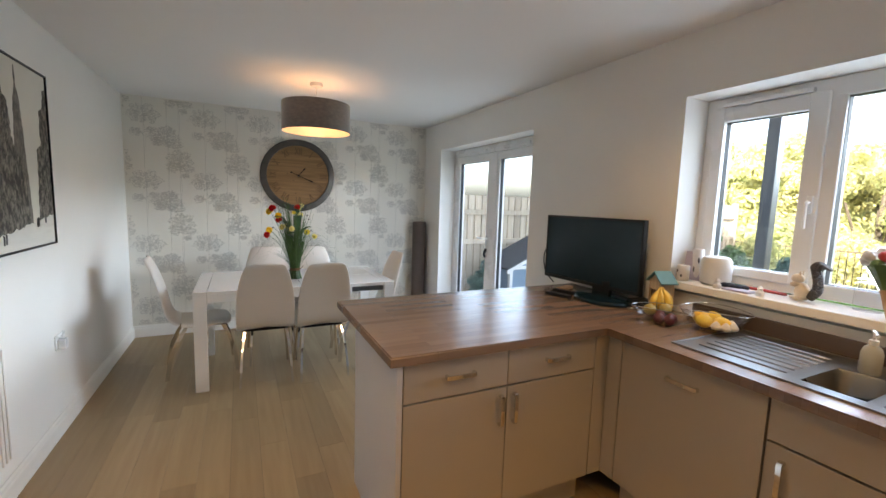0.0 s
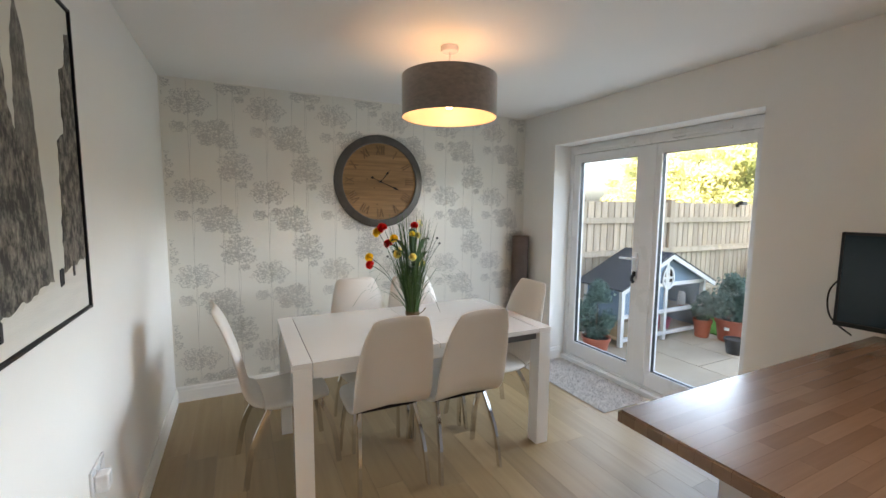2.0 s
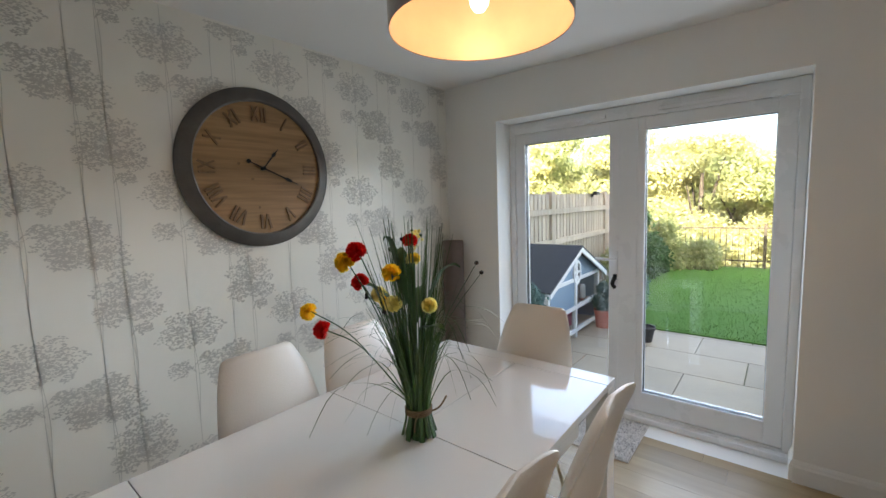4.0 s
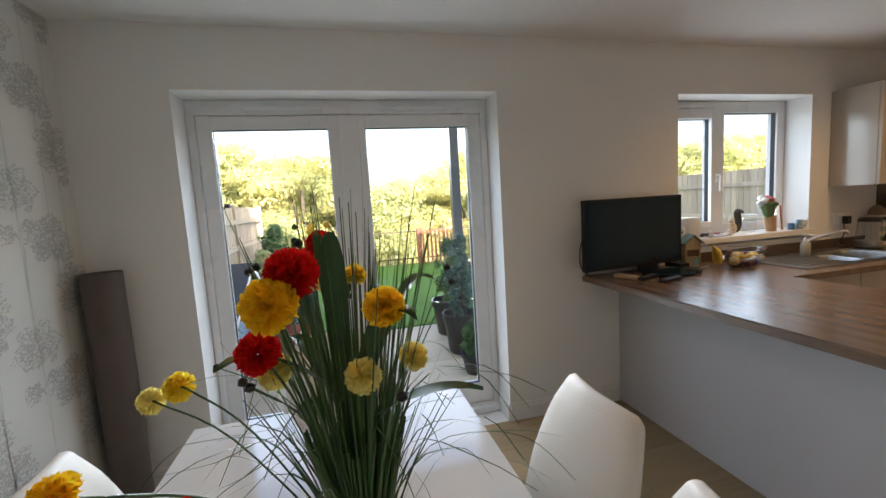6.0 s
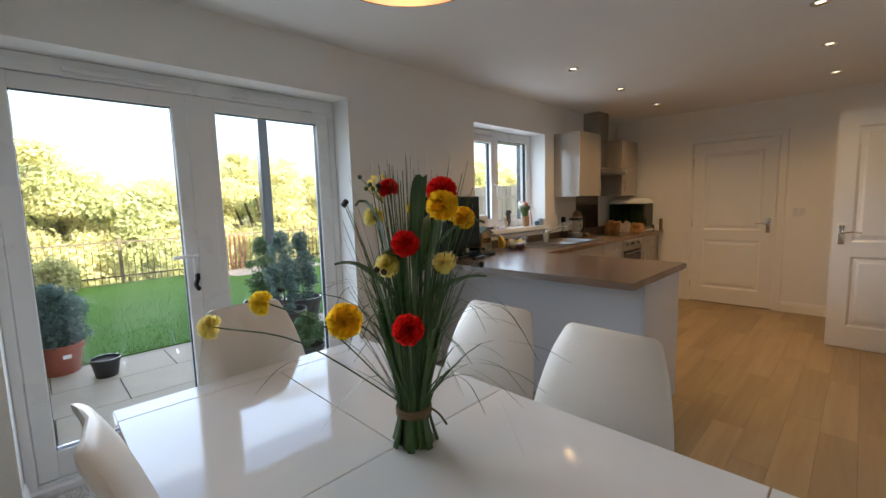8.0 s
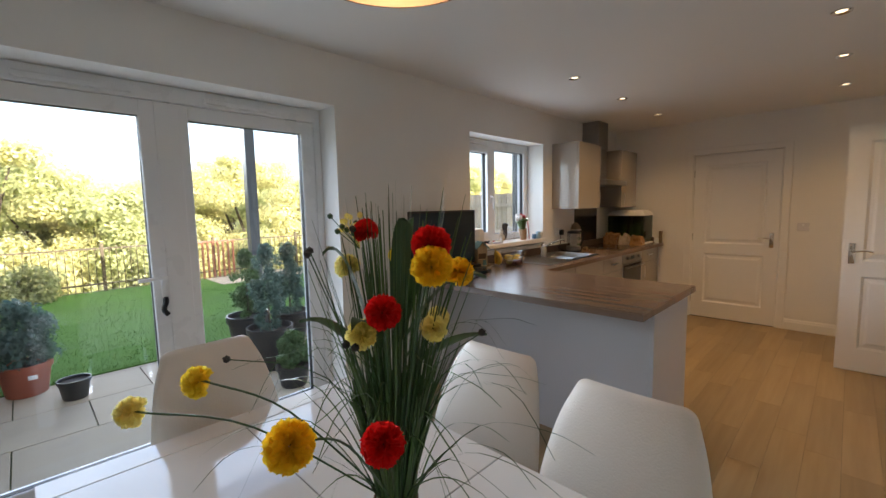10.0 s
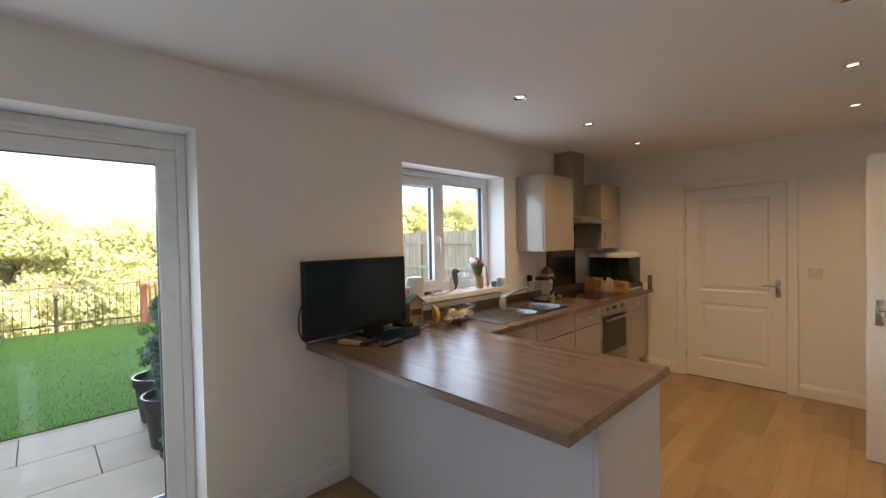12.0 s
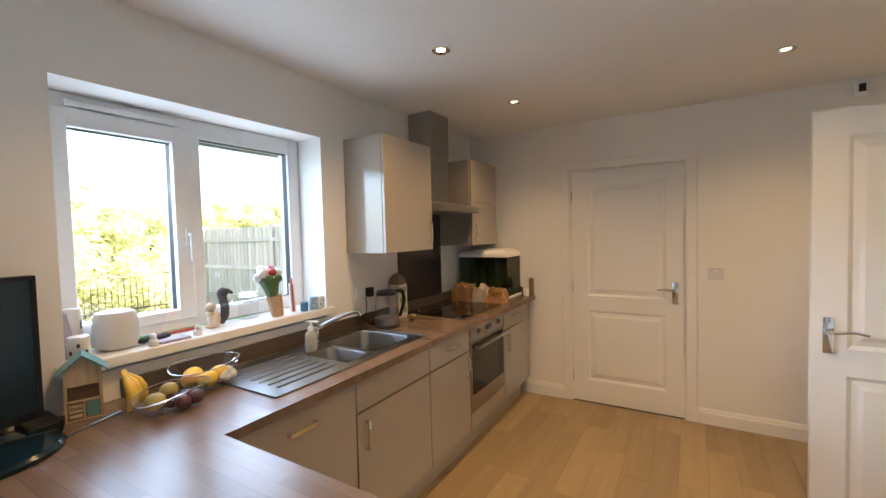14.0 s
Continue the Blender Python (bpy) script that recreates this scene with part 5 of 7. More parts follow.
for ang, rise, z, l in ((2.2, 0.10, 0.40, 0.17), (3.6, 0.13, 0.42, 0.16), (0.6, 0.09, 0.36, 0.16), (5.0, 0.16, 0.40, 0.13), (1.2, 0.20, 0.40, 0.09), (4.3, 0.05, 0.35, 0.18), (2.9, 0.22, 0.43, 0.07)):
    broad((VX + 0.03 * math.cos(ang), VY + 0.03 * math.sin(ang), VZ + z), l, ang, rise, 0.020)
for p in ((0.55, 4.30, 1.17), (0.42, 4.20, 1.36), (0.43, 4.19, 1.365), (0.46, 3.87, 1.33), (0.47, 3.86, 1.30), (0.30, 4.19, 1.22), (0.31, 4.2, 1.225), (0.40, 4.12, 1.40), (0.20, 4.0, 1.22)):
    sbm = bmesh.new()
    bmesh.ops.create_icosphere(sbm, subdivisions=1, radius=0.0075, matrix=Matrix.Translation(p))
    o = part("seed_head", sbm, M_seed, bq, "dark round seed head", True)
    part("seed_stem", tube(bmesh.new(), bent([(VX, VY, VZ + 0.12), (VX + (p[0] - VX) * 0.4, VY + (p[1] - VY) * 0.4, VZ + 0.35), p], 4), 0.0011, 5), M_leafg, o)
for k in range(16):
    p = (0.43 + rnd.uniform(-0.03, 0.03), 4.10 + rnd.uniform(-0.03, 0.03), 1.405 + rnd.uniform(-0.015, 0.02))
    sbm = bmesh.new()
    bmesh.ops.create_icosphere(sbm, subdivisions=1, radius=0.006, matrix=Matrix.Translation(p))
    tube(sbm, [(0.425, 4.09, 1.36), p], 0.0008, 4)
    part("blossom", sbm, PET["pale"] if k % 3 else M_leafg, bq, "tiny pale blossom")

# ---- kitchen clutter ----
def ball(bm, c, r, sub=2, scale=(1, 1, 1), turn=None):
    m = Matrix.Translation(c) @ (turn or Matrix()) @ Matrix.Diagonal((*scale, 1))
    bmesh.ops.create_icosphere(bm, subdivisions=sub, radius=r, matrix=m)
    return bm


# television
tv = thing("television", (1.99, 2.22, TOP), "black flat-screen television on a pedestal, switched off", "television")
A, B = Vector((1.962, 2.612, 0)), Vector((2.022, 1.848, 0))
u = (B - A).normalized()
nrm = Vector((u.y, -u.x, 0))
if nrm.x > 0:
    nrm = -nrm


def on_tv(bm):
    for v in bm.verts:
        p = A + u * v.co.x - nrm * v.co.y
        v.co = (p.x, p.y, v.co.z)
    return bm


L = (B - A).length
part("casing", on_tv(boxes((0, 0.006, 0.966, L, 0.040, 1.412), bevel=0.004)), M_black, tv)
part("screen", on_tv(boxes((0.014, 0.0035, 0.990, L - 0.014, 0.0065, 1.398))), M_screen, tv, "dark glossy screen")
part("bezel", on_tv(boxes((0.002, 0.0015, 0.968, L - 0.002, 0.0060, 0.989), (0.002, 0.0015, 1.399, L - 0.002, 0.006, 1.410), (0.002, 0.0015, 0.989, 0.013, 0.006, 1.399), (L - 0.013, 0.0015, 0.989, L - 0.002, 0.006, 1.399))), M_black, tv)
part("rear_housing", on_tv(boxes((0.12, 0.0405, 1.00, L - 0.12, 0.085, 1.28), bevel=0.012)), M_black, tv)
part("neck", boxes((2.005, 2.05, TOP + 0.016, 2.035, 2.19, 1.02), bevel=0.008), M_black, tv)
bm = bmesh.new()
loft(bm, [ring((1.925, 2.02, z), r, 40, sx=0.80, sy=1.0) for r, z in ((0.185, TOP + 0.0005), (0.188, TOP + 0.014), (0.178, TOP + 0.024), (0.05, TOP + 0.030))])
part("base", bm, M_screen, tv, smooth=True)
part("cable", tube(bmesh.new(), bent([(1.985, 2.60, 1.20), (1.975, 2.640, 1.12), (1.985, 2.630, 1.0), (2.0, 2.55, TOP + 0.01)], 5), 0.004, 6), M_black, tv)

stb = thing("set_top_box", (2.03, 1.85, TOP), "flat black set-top box on the worktop", "set-top box")
part("case", boxes((1.985, 1.815, TOP + 0.0005, 2.115, 1.900, TOP + 0.038), bevel=0.006), M_black, stb)
M_tan = mat("tan plastic", (0.45, 0.33, 0.22), 0.5)
for nm, x, y, r, l, w, material, lab in (("remote_control", 1.845, 2.262, 20, 0.16, 0.042, M_black, "slim black remote control lying on the worktop"), ("remote_control", 1.735, 2.200, 15, 0.17, 0.045, M_black, "slim black remote control lying on the worktop"), ("spectacle_case", 1.925, 2.352, -70, 0.15, 0.05, M_tan, "small tan case lying beside the remotes")):
    rc = thing(nm, pose(x, y, TOP + 0.0005, 0, 0, r), lab, nm.replace("_", " "))
    o = part("body", boxes((-w / 2, -l / 2, 0.0, w / 2, l / 2, 0.02), bevel=0.006), material, rc)
    o.matrix_parent_inverse = Matrix()
    if nm == "remote_control":
        for k in range(4):
            for j in (-1, 0, 1):
                o2 = part("button", boxes((j * 0.011 - 0.003, -0.05 + k * 0.025, 0.0201, j * 0.011 + 0.003, -0.044 + k * 0.025, 0.0225)), M_ring, rc)
                o2.matrix_parent_inverse = Matrix()

# insect house
M_pale = wood("pale pine", (0.36, 0.25, 0.14), (0.52, 0.39, 0.24), 0.6, "z", 0.6, 0.1)
M_teal = mat("teal paint", (0.12, 0.24, 0.23), 0.6, var=0.15, scale=20)
ih = thing("insect_house", pose(2.062, 1.738, TOP + 0.0005, 0, 0, -108) @ Matrix.Scale(0.9, 4), "small wooden insect house with a teal roof", "insect house")


def sub(ob):
    ob.matrix_parent_inverse = Matrix()
    return ob


sub(part("box_frame", boxes((-0.055, -0.045, 0, -0.047, 0.045, 0.19), (0.047, -0.045, 0, 0.055, 0.045, 0.19), (-0.0465, -0.045, 0, 0.0465, 0.045, 0.008), (-0.0465, -0.044, 0.070, 0.0465, 0.044, 0.076), (-0.0465, -0.044, 0.130, 0.0465, 0.044, 0.136), (-0.0465, 0.037, 0.008, 0.0465, 0.0445, 0.19), (-0.003, -0.043, 0.008, 0.003, 0.036, 0.0695)), M_pale, ih))
gb = bmesh.new()
loft(gb, [[(-0.0465, y, 0.136), (0.0465, y, 0.136), (0.0465, y, 0.19), (0, y, 0.235), (-0.0465, y, 0.19)] for y in (-0.043, 0.036)])
sub(part("gable", gb, M_pale, ih))
for sx in (-1, 1):
    rb = bmesh.new()
    loft(rb, [[(0, y, 0.238), (sx * 0.075, y, 0.172), (sx * 0.075, y, 0.180), (0, y, 0.246)] for y in (-0.06, 0.055)])
    sub(part("roof", rb, M_teal, ih, "teal roof board"))
for k in range(3):
    sub(part("slat", boxes((-0.044, -0.046, 0.014 + k * 0.018, -0.006, -0.040, 0.026 + k * 0.018), bevel=0.001), M_pale, ih))
sub(part("hatch", boxes((0.006, -0.0465, 0.012, 0.044, -0.041, 0.066), bevel=0.001), M_teal, ih, "teal hatch"))
M_bark = mat("brown bark chips", (0.11, 0.065, 0.035), 0.9, var=0.4, scale=50, bump=0.6, bscale=120)
sub(part("bark_fill", boxes((-0.045, -0.035, 0.0765, 0.045, 0.036, 0.128)), M_bark, ih))

solo("skewer", tube(bmesh.new(), [(1.982, 1.665, TOP + 0.004), (1.915, 1.845, TOP + 0.004)], 0.0035, 8), M_sink, "thin steel rod lying on the worktop", "rod", True)

# fruit bowls
M_clear = clear("clear plastic", (0.96, 0.96, 0.97), 1.5, 0.03)
M_grape = mat("dark red grapes", (0.09, 0.018, 0.022), 0.3, var=0.3, scale=30)
M_lemon = mat("lemon skin", (0.78, 0.52, 0.03), 0.45, var=0.1, scale=30, bump=0.4, bscale=300)
M_orange = mat("orange skin", (0.78, 0.44, 0.03), 0.45, var=0.1, scale=30, bump=0.4, bscale=300)
M_banana = mat("ripe banana skin", (0.68, 0.44, 0.05), 0.5, var=0.25, scale=25)
M_garlic = mat("white garlic skin", (0.72, 0.66, 0.56), 0.5, var=0.12, scale=30)
M_brownfruit = mat("green-brown pear skin", (0.33, 0.27, 0.08), 0.5, var=0.3, scale=30)


def bowl(cx, cy, rx, ry, h, label, rot):
    root = thing("fruit_bowl", pose(cx, cy, TOP + 0.0005, 0, 0, rot), label, "bowl")
    bm = bmesh.new()
    prof = [(0.45, 0.0), (0.55, 0.002), (0.72, h * 0.3), (0.90, h * 0.72), (1.0, h), (0.985, h), (0.88, h * 0.74), (0.70, h * 0.33), (0.53, 0.006), (0.02, 0.005)]
    loft(bm, [[(rx * k * math.cos(2 * math.pi * i / 40), ry * k * math.sin(2 * math.pi * i / 40), z) for i in range(40)] for k, z in prof])
    sub(part("bowl_wall", bm, M_clear, root, smooth=True))
    rb = bmesh.new()
    tube(rb, [(rx * math.cos(2 * math.pi * i / 48), ry * math.sin(2 * math.pi * i / 48), h + 0.012 * abs(math.cos(2 * math.pi * i / 48)) ** 3) for i in range(49)], 0.0022, 6, False)
    sub(part("rim", rb, M_chrome, root, smooth=True))
    return root


bowl(1.835, 1.565, 0.085, 0.145, 0.068, "clear oblong bowl holding grapes, pears and bananas", 20)
bowl(1.960, 1.380, 0.115, 0.150, 0.095, "clear boat-shaped bowl holding lemons and garlic", 30)
for x, y, z, r in ((1.81, 1.50, 0.03, 0.026), (1.85, 1.52, 0.03, 0.026), (1.80, 1.55, 0.03, 0.026), (1.84, 1.57, 0.034, 0.026), (1.865, 1.60, 0.03, 0.025)):
    solo("plum", ball(bmesh.new(), (x, y, TOP + z), r), M_grape, "dark red plum in a clear bowl", "fruit", True, "fruit in the bowls")
for x, y, z, s in ((1.83, 1.625, 0.052, 1.0), (1.865, 1.565, 0.066, 0.9)):
    solo("pear", ball(bmesh.new(), (x, y, TOP + z), 0.030 * s, scale=(1, 1.15, 1)), M_brownfruit, "green-brown pear in a clear bowl", "fruit", True, "fruit in the bowls")


def banana(top, ang, lean, r=0.017):
    """A banana hanging down from its stem, bowed outwards."""
    bm = bmesh.new()
    out = Vector((math.cos(ang), math.sin(ang), 0))
    side = out.cross(Vector((0, 0, 1)))
    rows = [(0.000, 0.000, 0.20), (0.004, -0.012, 0.24), (0.016, -0.026, 0.55), (0.030, -0.046, 0.92), (0.040, -0.070, 1.0), (0.042, -0.094, 0.98), (0.036, -0.116, 0.82), (0.026, -0.130, 0.45), (0.022, -0.135, 0.22)]
    pts = [Vector(top) + out * (d * lean) + Vector((0, 0, z)) for d, z, _ in rows]
    loops = []
    for i, p in enumerate(pts):
        d = (pts[min(i + 1, 8)] - pts[max(i - 1, 0)]).normalized()
        w = side.cross(d)
        loops.append([p + (side * math.cos(2 * math.pi * k / 10) + w * math.sin(2 * math.pi * k / 10)) * r * rows[i][2] for k in range(10)])
    return loft(bm, loops)


for dx, dy, a, lean in ((0.0, 0.0, -2.4, 1.0), (0.004, -0.004, -1.75, 1.25), (-0.004, 0.004, -3.0, 1.3), (0.006, -0.010, -1.2, 0.9)):
    solo("banana", banana((1.955 + dx, 1.665 + dy, TOP + 0.152), a, lean), M_banana, "ripe yellow banana, part of a bunch", "banana", True, "bunch of bananas")
for (x, y, z), m, lab in (((1.915, 1.40, 0.045), M_lemon, "yellow lemon in a clear bowl"), ((1.955, 1.44, 0.050), M_orange, "orange in a clear bowl"), ((2.00, 1.41, 0.050), M_lemon, "yellow lemon in a clear bowl"), ((1.945, 1.335, 0.045), M_lemon, "yellow lemon in a clear bowl")):
    solo("lemon" if "lemon" in lab else "orange", ball(bmesh.new(), (x, y, TOP + z), 0.034, scale=(1, 1.15, 0.95)), m, lab, "fruit", True, "fruit in the bowls")
for x, y in ((1.90, 1.335), (1.915, 1.30), (1.955, 1.29), (1.985, 1.315)):
    bm = bmesh.new()
    turned(bm, x, y, [(0.004, TOP + 0.022), (0.018, TOP + 0.026), (0.022, TOP + 0.038), (0.014, TOP + 0.052), (0.004, TOP + 0.062)], 10)
    solo("garlic_bulb", bm, M_garlic, "white garlic bulb in a clear bowl", "garlic", True, "garlic in the bowl")

# soap
so = thing("soap_dispenser", (1.965, 0.835, zt), "clear pump soap bottle with a white pump", "soap dispenser")
part("bottle", turned(bmesh.new(), 1.965, 0.835, [(0.028, zt), (0.031, zt + 0.006), (0.031, zt + 0.075), (0.024, zt + 0.095), (0.012, zt + 0.105)], 20), mat("milky soap", (0.36, 0.36, 0.32), 0.25, var=0.05), so, smooth=True)
part("pump", tube(turned(bmesh.new(), 1.965, 0.835, [(0.014, zt + 0.105), (0.014, zt + 0.122), (0.005, zt + 0.126), (0.005, zt + 0.148)], 14), [(1.985, 0.845, zt + 0.150), (1.965, 0.835, zt + 0.152), (1.925, 0.815, zt + 0.146)], 0.0055, 8), M_upvc, so, "white pump head", True)

# kettle
kt = thing("kettle", (1.962, 0.215, TOP), "glass electric kettle with a black lid and steel base", "kettle")
kx, ky = 1.962, 0.215
part("base", turned(bmesh.new(), kx, ky, [(0.082, TOP + 0.0005), (0.084, TOP + 0.012), (0.080, TOP + 0.018)], 28), M_black, kt, smooth=True)
part("steel_band", turned(bmesh.new(), kx, ky, [(0.074, TOP + 0.0185), (0.077, TOP + 0.022), (0.077, TOP + 0.060), (0.074, TOP + 0.062)], 28), M_steel, kt, smooth=True)
jug = part("jug", loft(bmesh.new(), [ring((kx, ky, z), r, 28) for r, z in ((0.073, TOP + 0.0625), (0.075, TOP + 0.10), (0.070, TOP + 0.17), (0.064, TOP + 0.205), (0.062, TOP + 0.205), (0.068, TOP + 0.17), (0.072, TOP + 0.10), (0.071, TOP + 0.064))], False), M_clear, kt, "clear glass jug", True)
part("lid", turned(bmesh.new(), kx, ky, [(0.066, TOP + 0.2055), (0.067, TOP + 0.222), (0.055, TOP + 0.234), (0.012, TOP + 0.238)], 28), M_black, kt, smooth=True)
part("handle", tube(bmesh.new(), bent([(kx - 0.035, ky - 0.055, TOP + 0.222), (kx - 0.055, ky - 0.100, TOP + 0.215), (kx - 0.058, ky - 0.108, TOP + 0.14), (kx - 0.045, ky - 0.075, TOP + 0.055)], 5), 0.012, 10), M_black, kt, smooth=True)
part("cable", tube(bmesh.new(), bent([(X1 - 0.048, 0.252, 1.10), (X1 - 0.052, 0.252, 1.02), (X1 - 0.035, 0.26, 0.95), (2.03, 0.245, TOP + 0.008)], 5), 0.0035, 6), M_black, kt)

# carton, bread, tank
M_card = mat("cream printed card", (0.62, 0.57, 0.46), 0.6, var=0.08, scale=20)
M_green = mat("green print", (0.16, 0.24, 0.11), 0.6, var=0.2)
M_hess = mat("brown paper", (0.20, 0.145, 0.09), 0.85, var=0.25, scale=25, bump=0.5, bscale=80)
ct = thing("food_carton", (2.065, 0.035, TOP), "cream carton with green printed panels and brown paper top", "carton")
part("box", boxes((2.02, -0.015, TOP + 0.0005, 2.11, 0.085, TOP + 0.235), bevel=0.003), M_card, ct)
for k in range(3):
    for j in (0.005, 0.050):
        part("printed_panel", boxes((2.0185, -0.003 + j * 0.9, TOP + 0.035 + k * 0.07, 2.0198, 0.027 + j * 0.9, TOP + 0.075 + k * 0.07)), M_green, ct, "green printed panel")
tb = bmesh.new()
loft(tb, [[(2.022, -0.012, TOP + 0.236), (2.108, -0.012, TOP + 0.236), (2.108, 0.082, TOP + 0.236), (2.022, 0.082, TOP + 0.236)], [(2.03, 0.0, TOP + 0.275), (2.10, -0.005, TOP + 0.28), (2.095, 0.075, TOP + 0.29), (2.035, 0.07, TOP + 0.27)], [(2.05, 0.02, TOP + 0.305), (2.085, 0.015, TOP + 0.315), (2.08, 0.055, TOP + 0.310), (2.055, 0.05, TOP + 0.30)]])
part("paper_top", tb, M_hess, ct, "crumpled brown paper")
ct.matrix_basis = Matrix.Translation((2.072, -0.055, TOP))
solo("garlic_clove", ball(ball(bmesh.new(), (1.93, -0.03, TOP + 0.021), 0.021, scale=(1.4, 1, 0.95)), (1.955, -0.045, TOP + 0.018), 0.017, scale=(1, 1.5, 1)), M_hess, "knobbly brown ginger root on the worktop", "ginger", True)
solo("salt_cellar", turned(bmesh.new(), 1.56, -1.30, [(0.022, TOP + 0.0005), (0.022, TOP + 0.055), (0.016, TOP + 0.065), (0.004, TOP + 0.068)], 16), M_upvc, "small white pot beside the end wall", "pot", True)
solo("upright_tablet", boxes((1.515, Y0 + 0.002, TOP + 0.0005, 1.555, Y0 + 0.03, TOP + 0.155), bevel=0.003), M_hess, "thin brown board leaning on the end wall", "board")


def bag(name, x0, y0, x1, y1, h, m, label, seed, z=TOP):
    r = random.Random(seed)
    bm = box(bmesh.new(), x0, y0, z + 0.0005, x1, y1, z + h)
    bmesh.ops.subdivide_edges(bm, edges=bm.edges[:], cuts=8, use_grid_fill=True)
    cx, cy = (x0 + x1) / 2, (y0 + y1) / 2
    for v in bm.verts:
        k = (v.co.z - z) / h
        q = noise.noise((v.co * 14) + Vector((seed, 0, 0)))
        f = 1 - 0.22 * k * k + 0.26 * q
        if k > 0.01:
            v.co.x, v.co.y = cx + (v.co.x - cx) * f, cy + (v.co.y - cy) * f
            v.co.z += 0.045 * noise.noise(v.co * 22 + Vector((0, seed, 0))) * (1 if k > 0.6 else 0.2)
    return solo(name, bm, m, label, "bread", True)


M_loaf = mat("seeded brown loaf in film", (0.24, 0.13, 0.055), 0.28, var=0.6, scale=30, bump=0.4, bscale=60)
M_pack = mat("orange bread wrapper", (0.36, 0.18, 0.06), 0.28, var=0.45, scale=22, bump=0.3, bscale=50)
M_film = mat("pale bread wrapper", (0.48, 0.40, 0.30), 0.25, var=0.4, scale=25, bump=0.3, bscale=50)
bag("bread_bag", 1.88, -0.97, 2.07, -0.80, 0.135, M_loaf, "wrapped seeded brown loaf beside the hob", 3)
bag("bread_bag", 1.76, -1.00, 1.875, -0.82, 0.115, M_film, "pale wrapped rolls beside the hob", 8)
bag("bread_bag", 1.60, -0.985, 1.755, -0.84, 0.110, M_pack, "orange wrapped loaf beside the hob", 5)
M_leafy = mat("green leaves in film", (0.09, 0.16, 0.04), 0.35, var=0.5, scale=30)
tk = thing("fish_tank", (1.86, -1.19, TOP), "small glass fish tank with green plants and white lid", "fish tank")
M_tankglass = clear("aquarium glass", (0.62, 0.72, 0.66), 1.5, 0.02)
M_water = mat("dark green planted backing", (0.010, 0.022, 0.012), 0.3, var=0.6, scale=18)
tx0, tx1, ty0, ty1 = 1.640, 2.105, -1.365, -1.045
part("base_tray", boxes((tx0 - 0.01, ty0, TOP + 0.0005, tx1 + 0.01, ty1 + 0.01, TOP + 0.022), bevel=0.004), M_upvc, tk, "white base tray")
part("glass_front", boxes((tx0, ty1 - 0.005, TOP + 0.0225, tx1, ty1, TOP + 0.365)), M_tankglass, tk)
part("glass_side", boxes((tx0, ty0, TOP + 0.0225, tx0 + 0.005, ty1 - 0.0055, TOP + 0.365)), M_tankglass, tk)
part("glass_side", boxes((tx1 - 0.005, ty0, TOP + 0.0225, tx1, ty1 - 0.0055, TOP + 0.365)), M_tankglass, tk)
part("backing", boxes((tx0 + 0.0055, ty0, TOP + 0.0225, tx1 - 0.0055, ty0 + 0.006, TOP + 0.365)), M_water, tk, "dark green backing")
part("gravel", boxes((tx0 + 0.0055, ty0 + 0.0065, TOP + 0.0225, tx1 - 0.0055, ty1 - 0.0055, TOP + 0.055)), M_bark, tk)
rnd2 = random.Random(9)
for k in range(16):
    x, y = rnd2.uniform(tx0 + 0.03, tx1 - 0.03), rnd2.uniform(ty0 + 0.03, ty1 - 0.03)
    pb = bmesh.new()
    for j in range(7):
        hh = rnd2.uniform(0.12, 0.28)
        dx, dy = rnd2.uniform(-0.03, 0.03), rnd2.uniform(-0.03, 0.03)
        tube(pb, [(x, y, TOP + 0.05), (x + dx * 0.4, y + dy * 0.4, TOP + 0.05 + hh * 0.6), (max(tx0 + 0.01, min(tx1 - 0.01, x + dx)), max(ty0 + 0.01, min(ty1 - 0.01, y + dy)), TOP + 0.05 + hh)], 0.006, 4, r_end=0.001)
    part("water_plant", pb, M_leafy, tk, "green water plant")
lb = bmesh.new()
loft(lb, [[(tx0 - 0.006 + i, ty0 + i * 0.4, z), (tx1 + 0.006 - i, ty0 + i * 0.4, z), (tx1 + 0.006 - i, ty1 + 0.006 - i, z), (tx0 - 0.006 + i, ty1 + 0.006 - i, z)] for i, z in ((0, TOP + 0.3655), (0, TOP + 0.385), (0.015, TOP + 0.405), (0.06, TOP + 0.430), (0.12, TOP + 0.437))])
part("lid", lb, M_upvc, tk, "white domed lid", True)

# things on the window board
SZT = WZ0 + 0.0305
sp = thing("smart_speaker", (2.25, 1.565, SZT), "white fabric-covered round speaker", "speaker")
M_mesh = mat("white speaker mesh", (0.66, 0.64, 0.60), 0.85, var=0.06, scale=60, bump=0.6, bscale=420)
part("body", turned(bmesh.new(), 2.25, 1.565, [(0.056, SZT), (0.068, SZT + 0.008), (0.074, SZT + 0.030), (0.075, SZT + 0.085), (0.072, SZT + 0.125), (0.062, SZT + 0.145), (0.045, SZT + 0.150), (0.004, SZT + 0.148)], 36), M_mesh, sp, smooth=True)
M_tin = mat("white printed tin", (0.66, 0.64, 0.62), 0.35, var=0.05)
M_dots = mat("dark print", (0.05, 0.05, 0.06), 0.5)


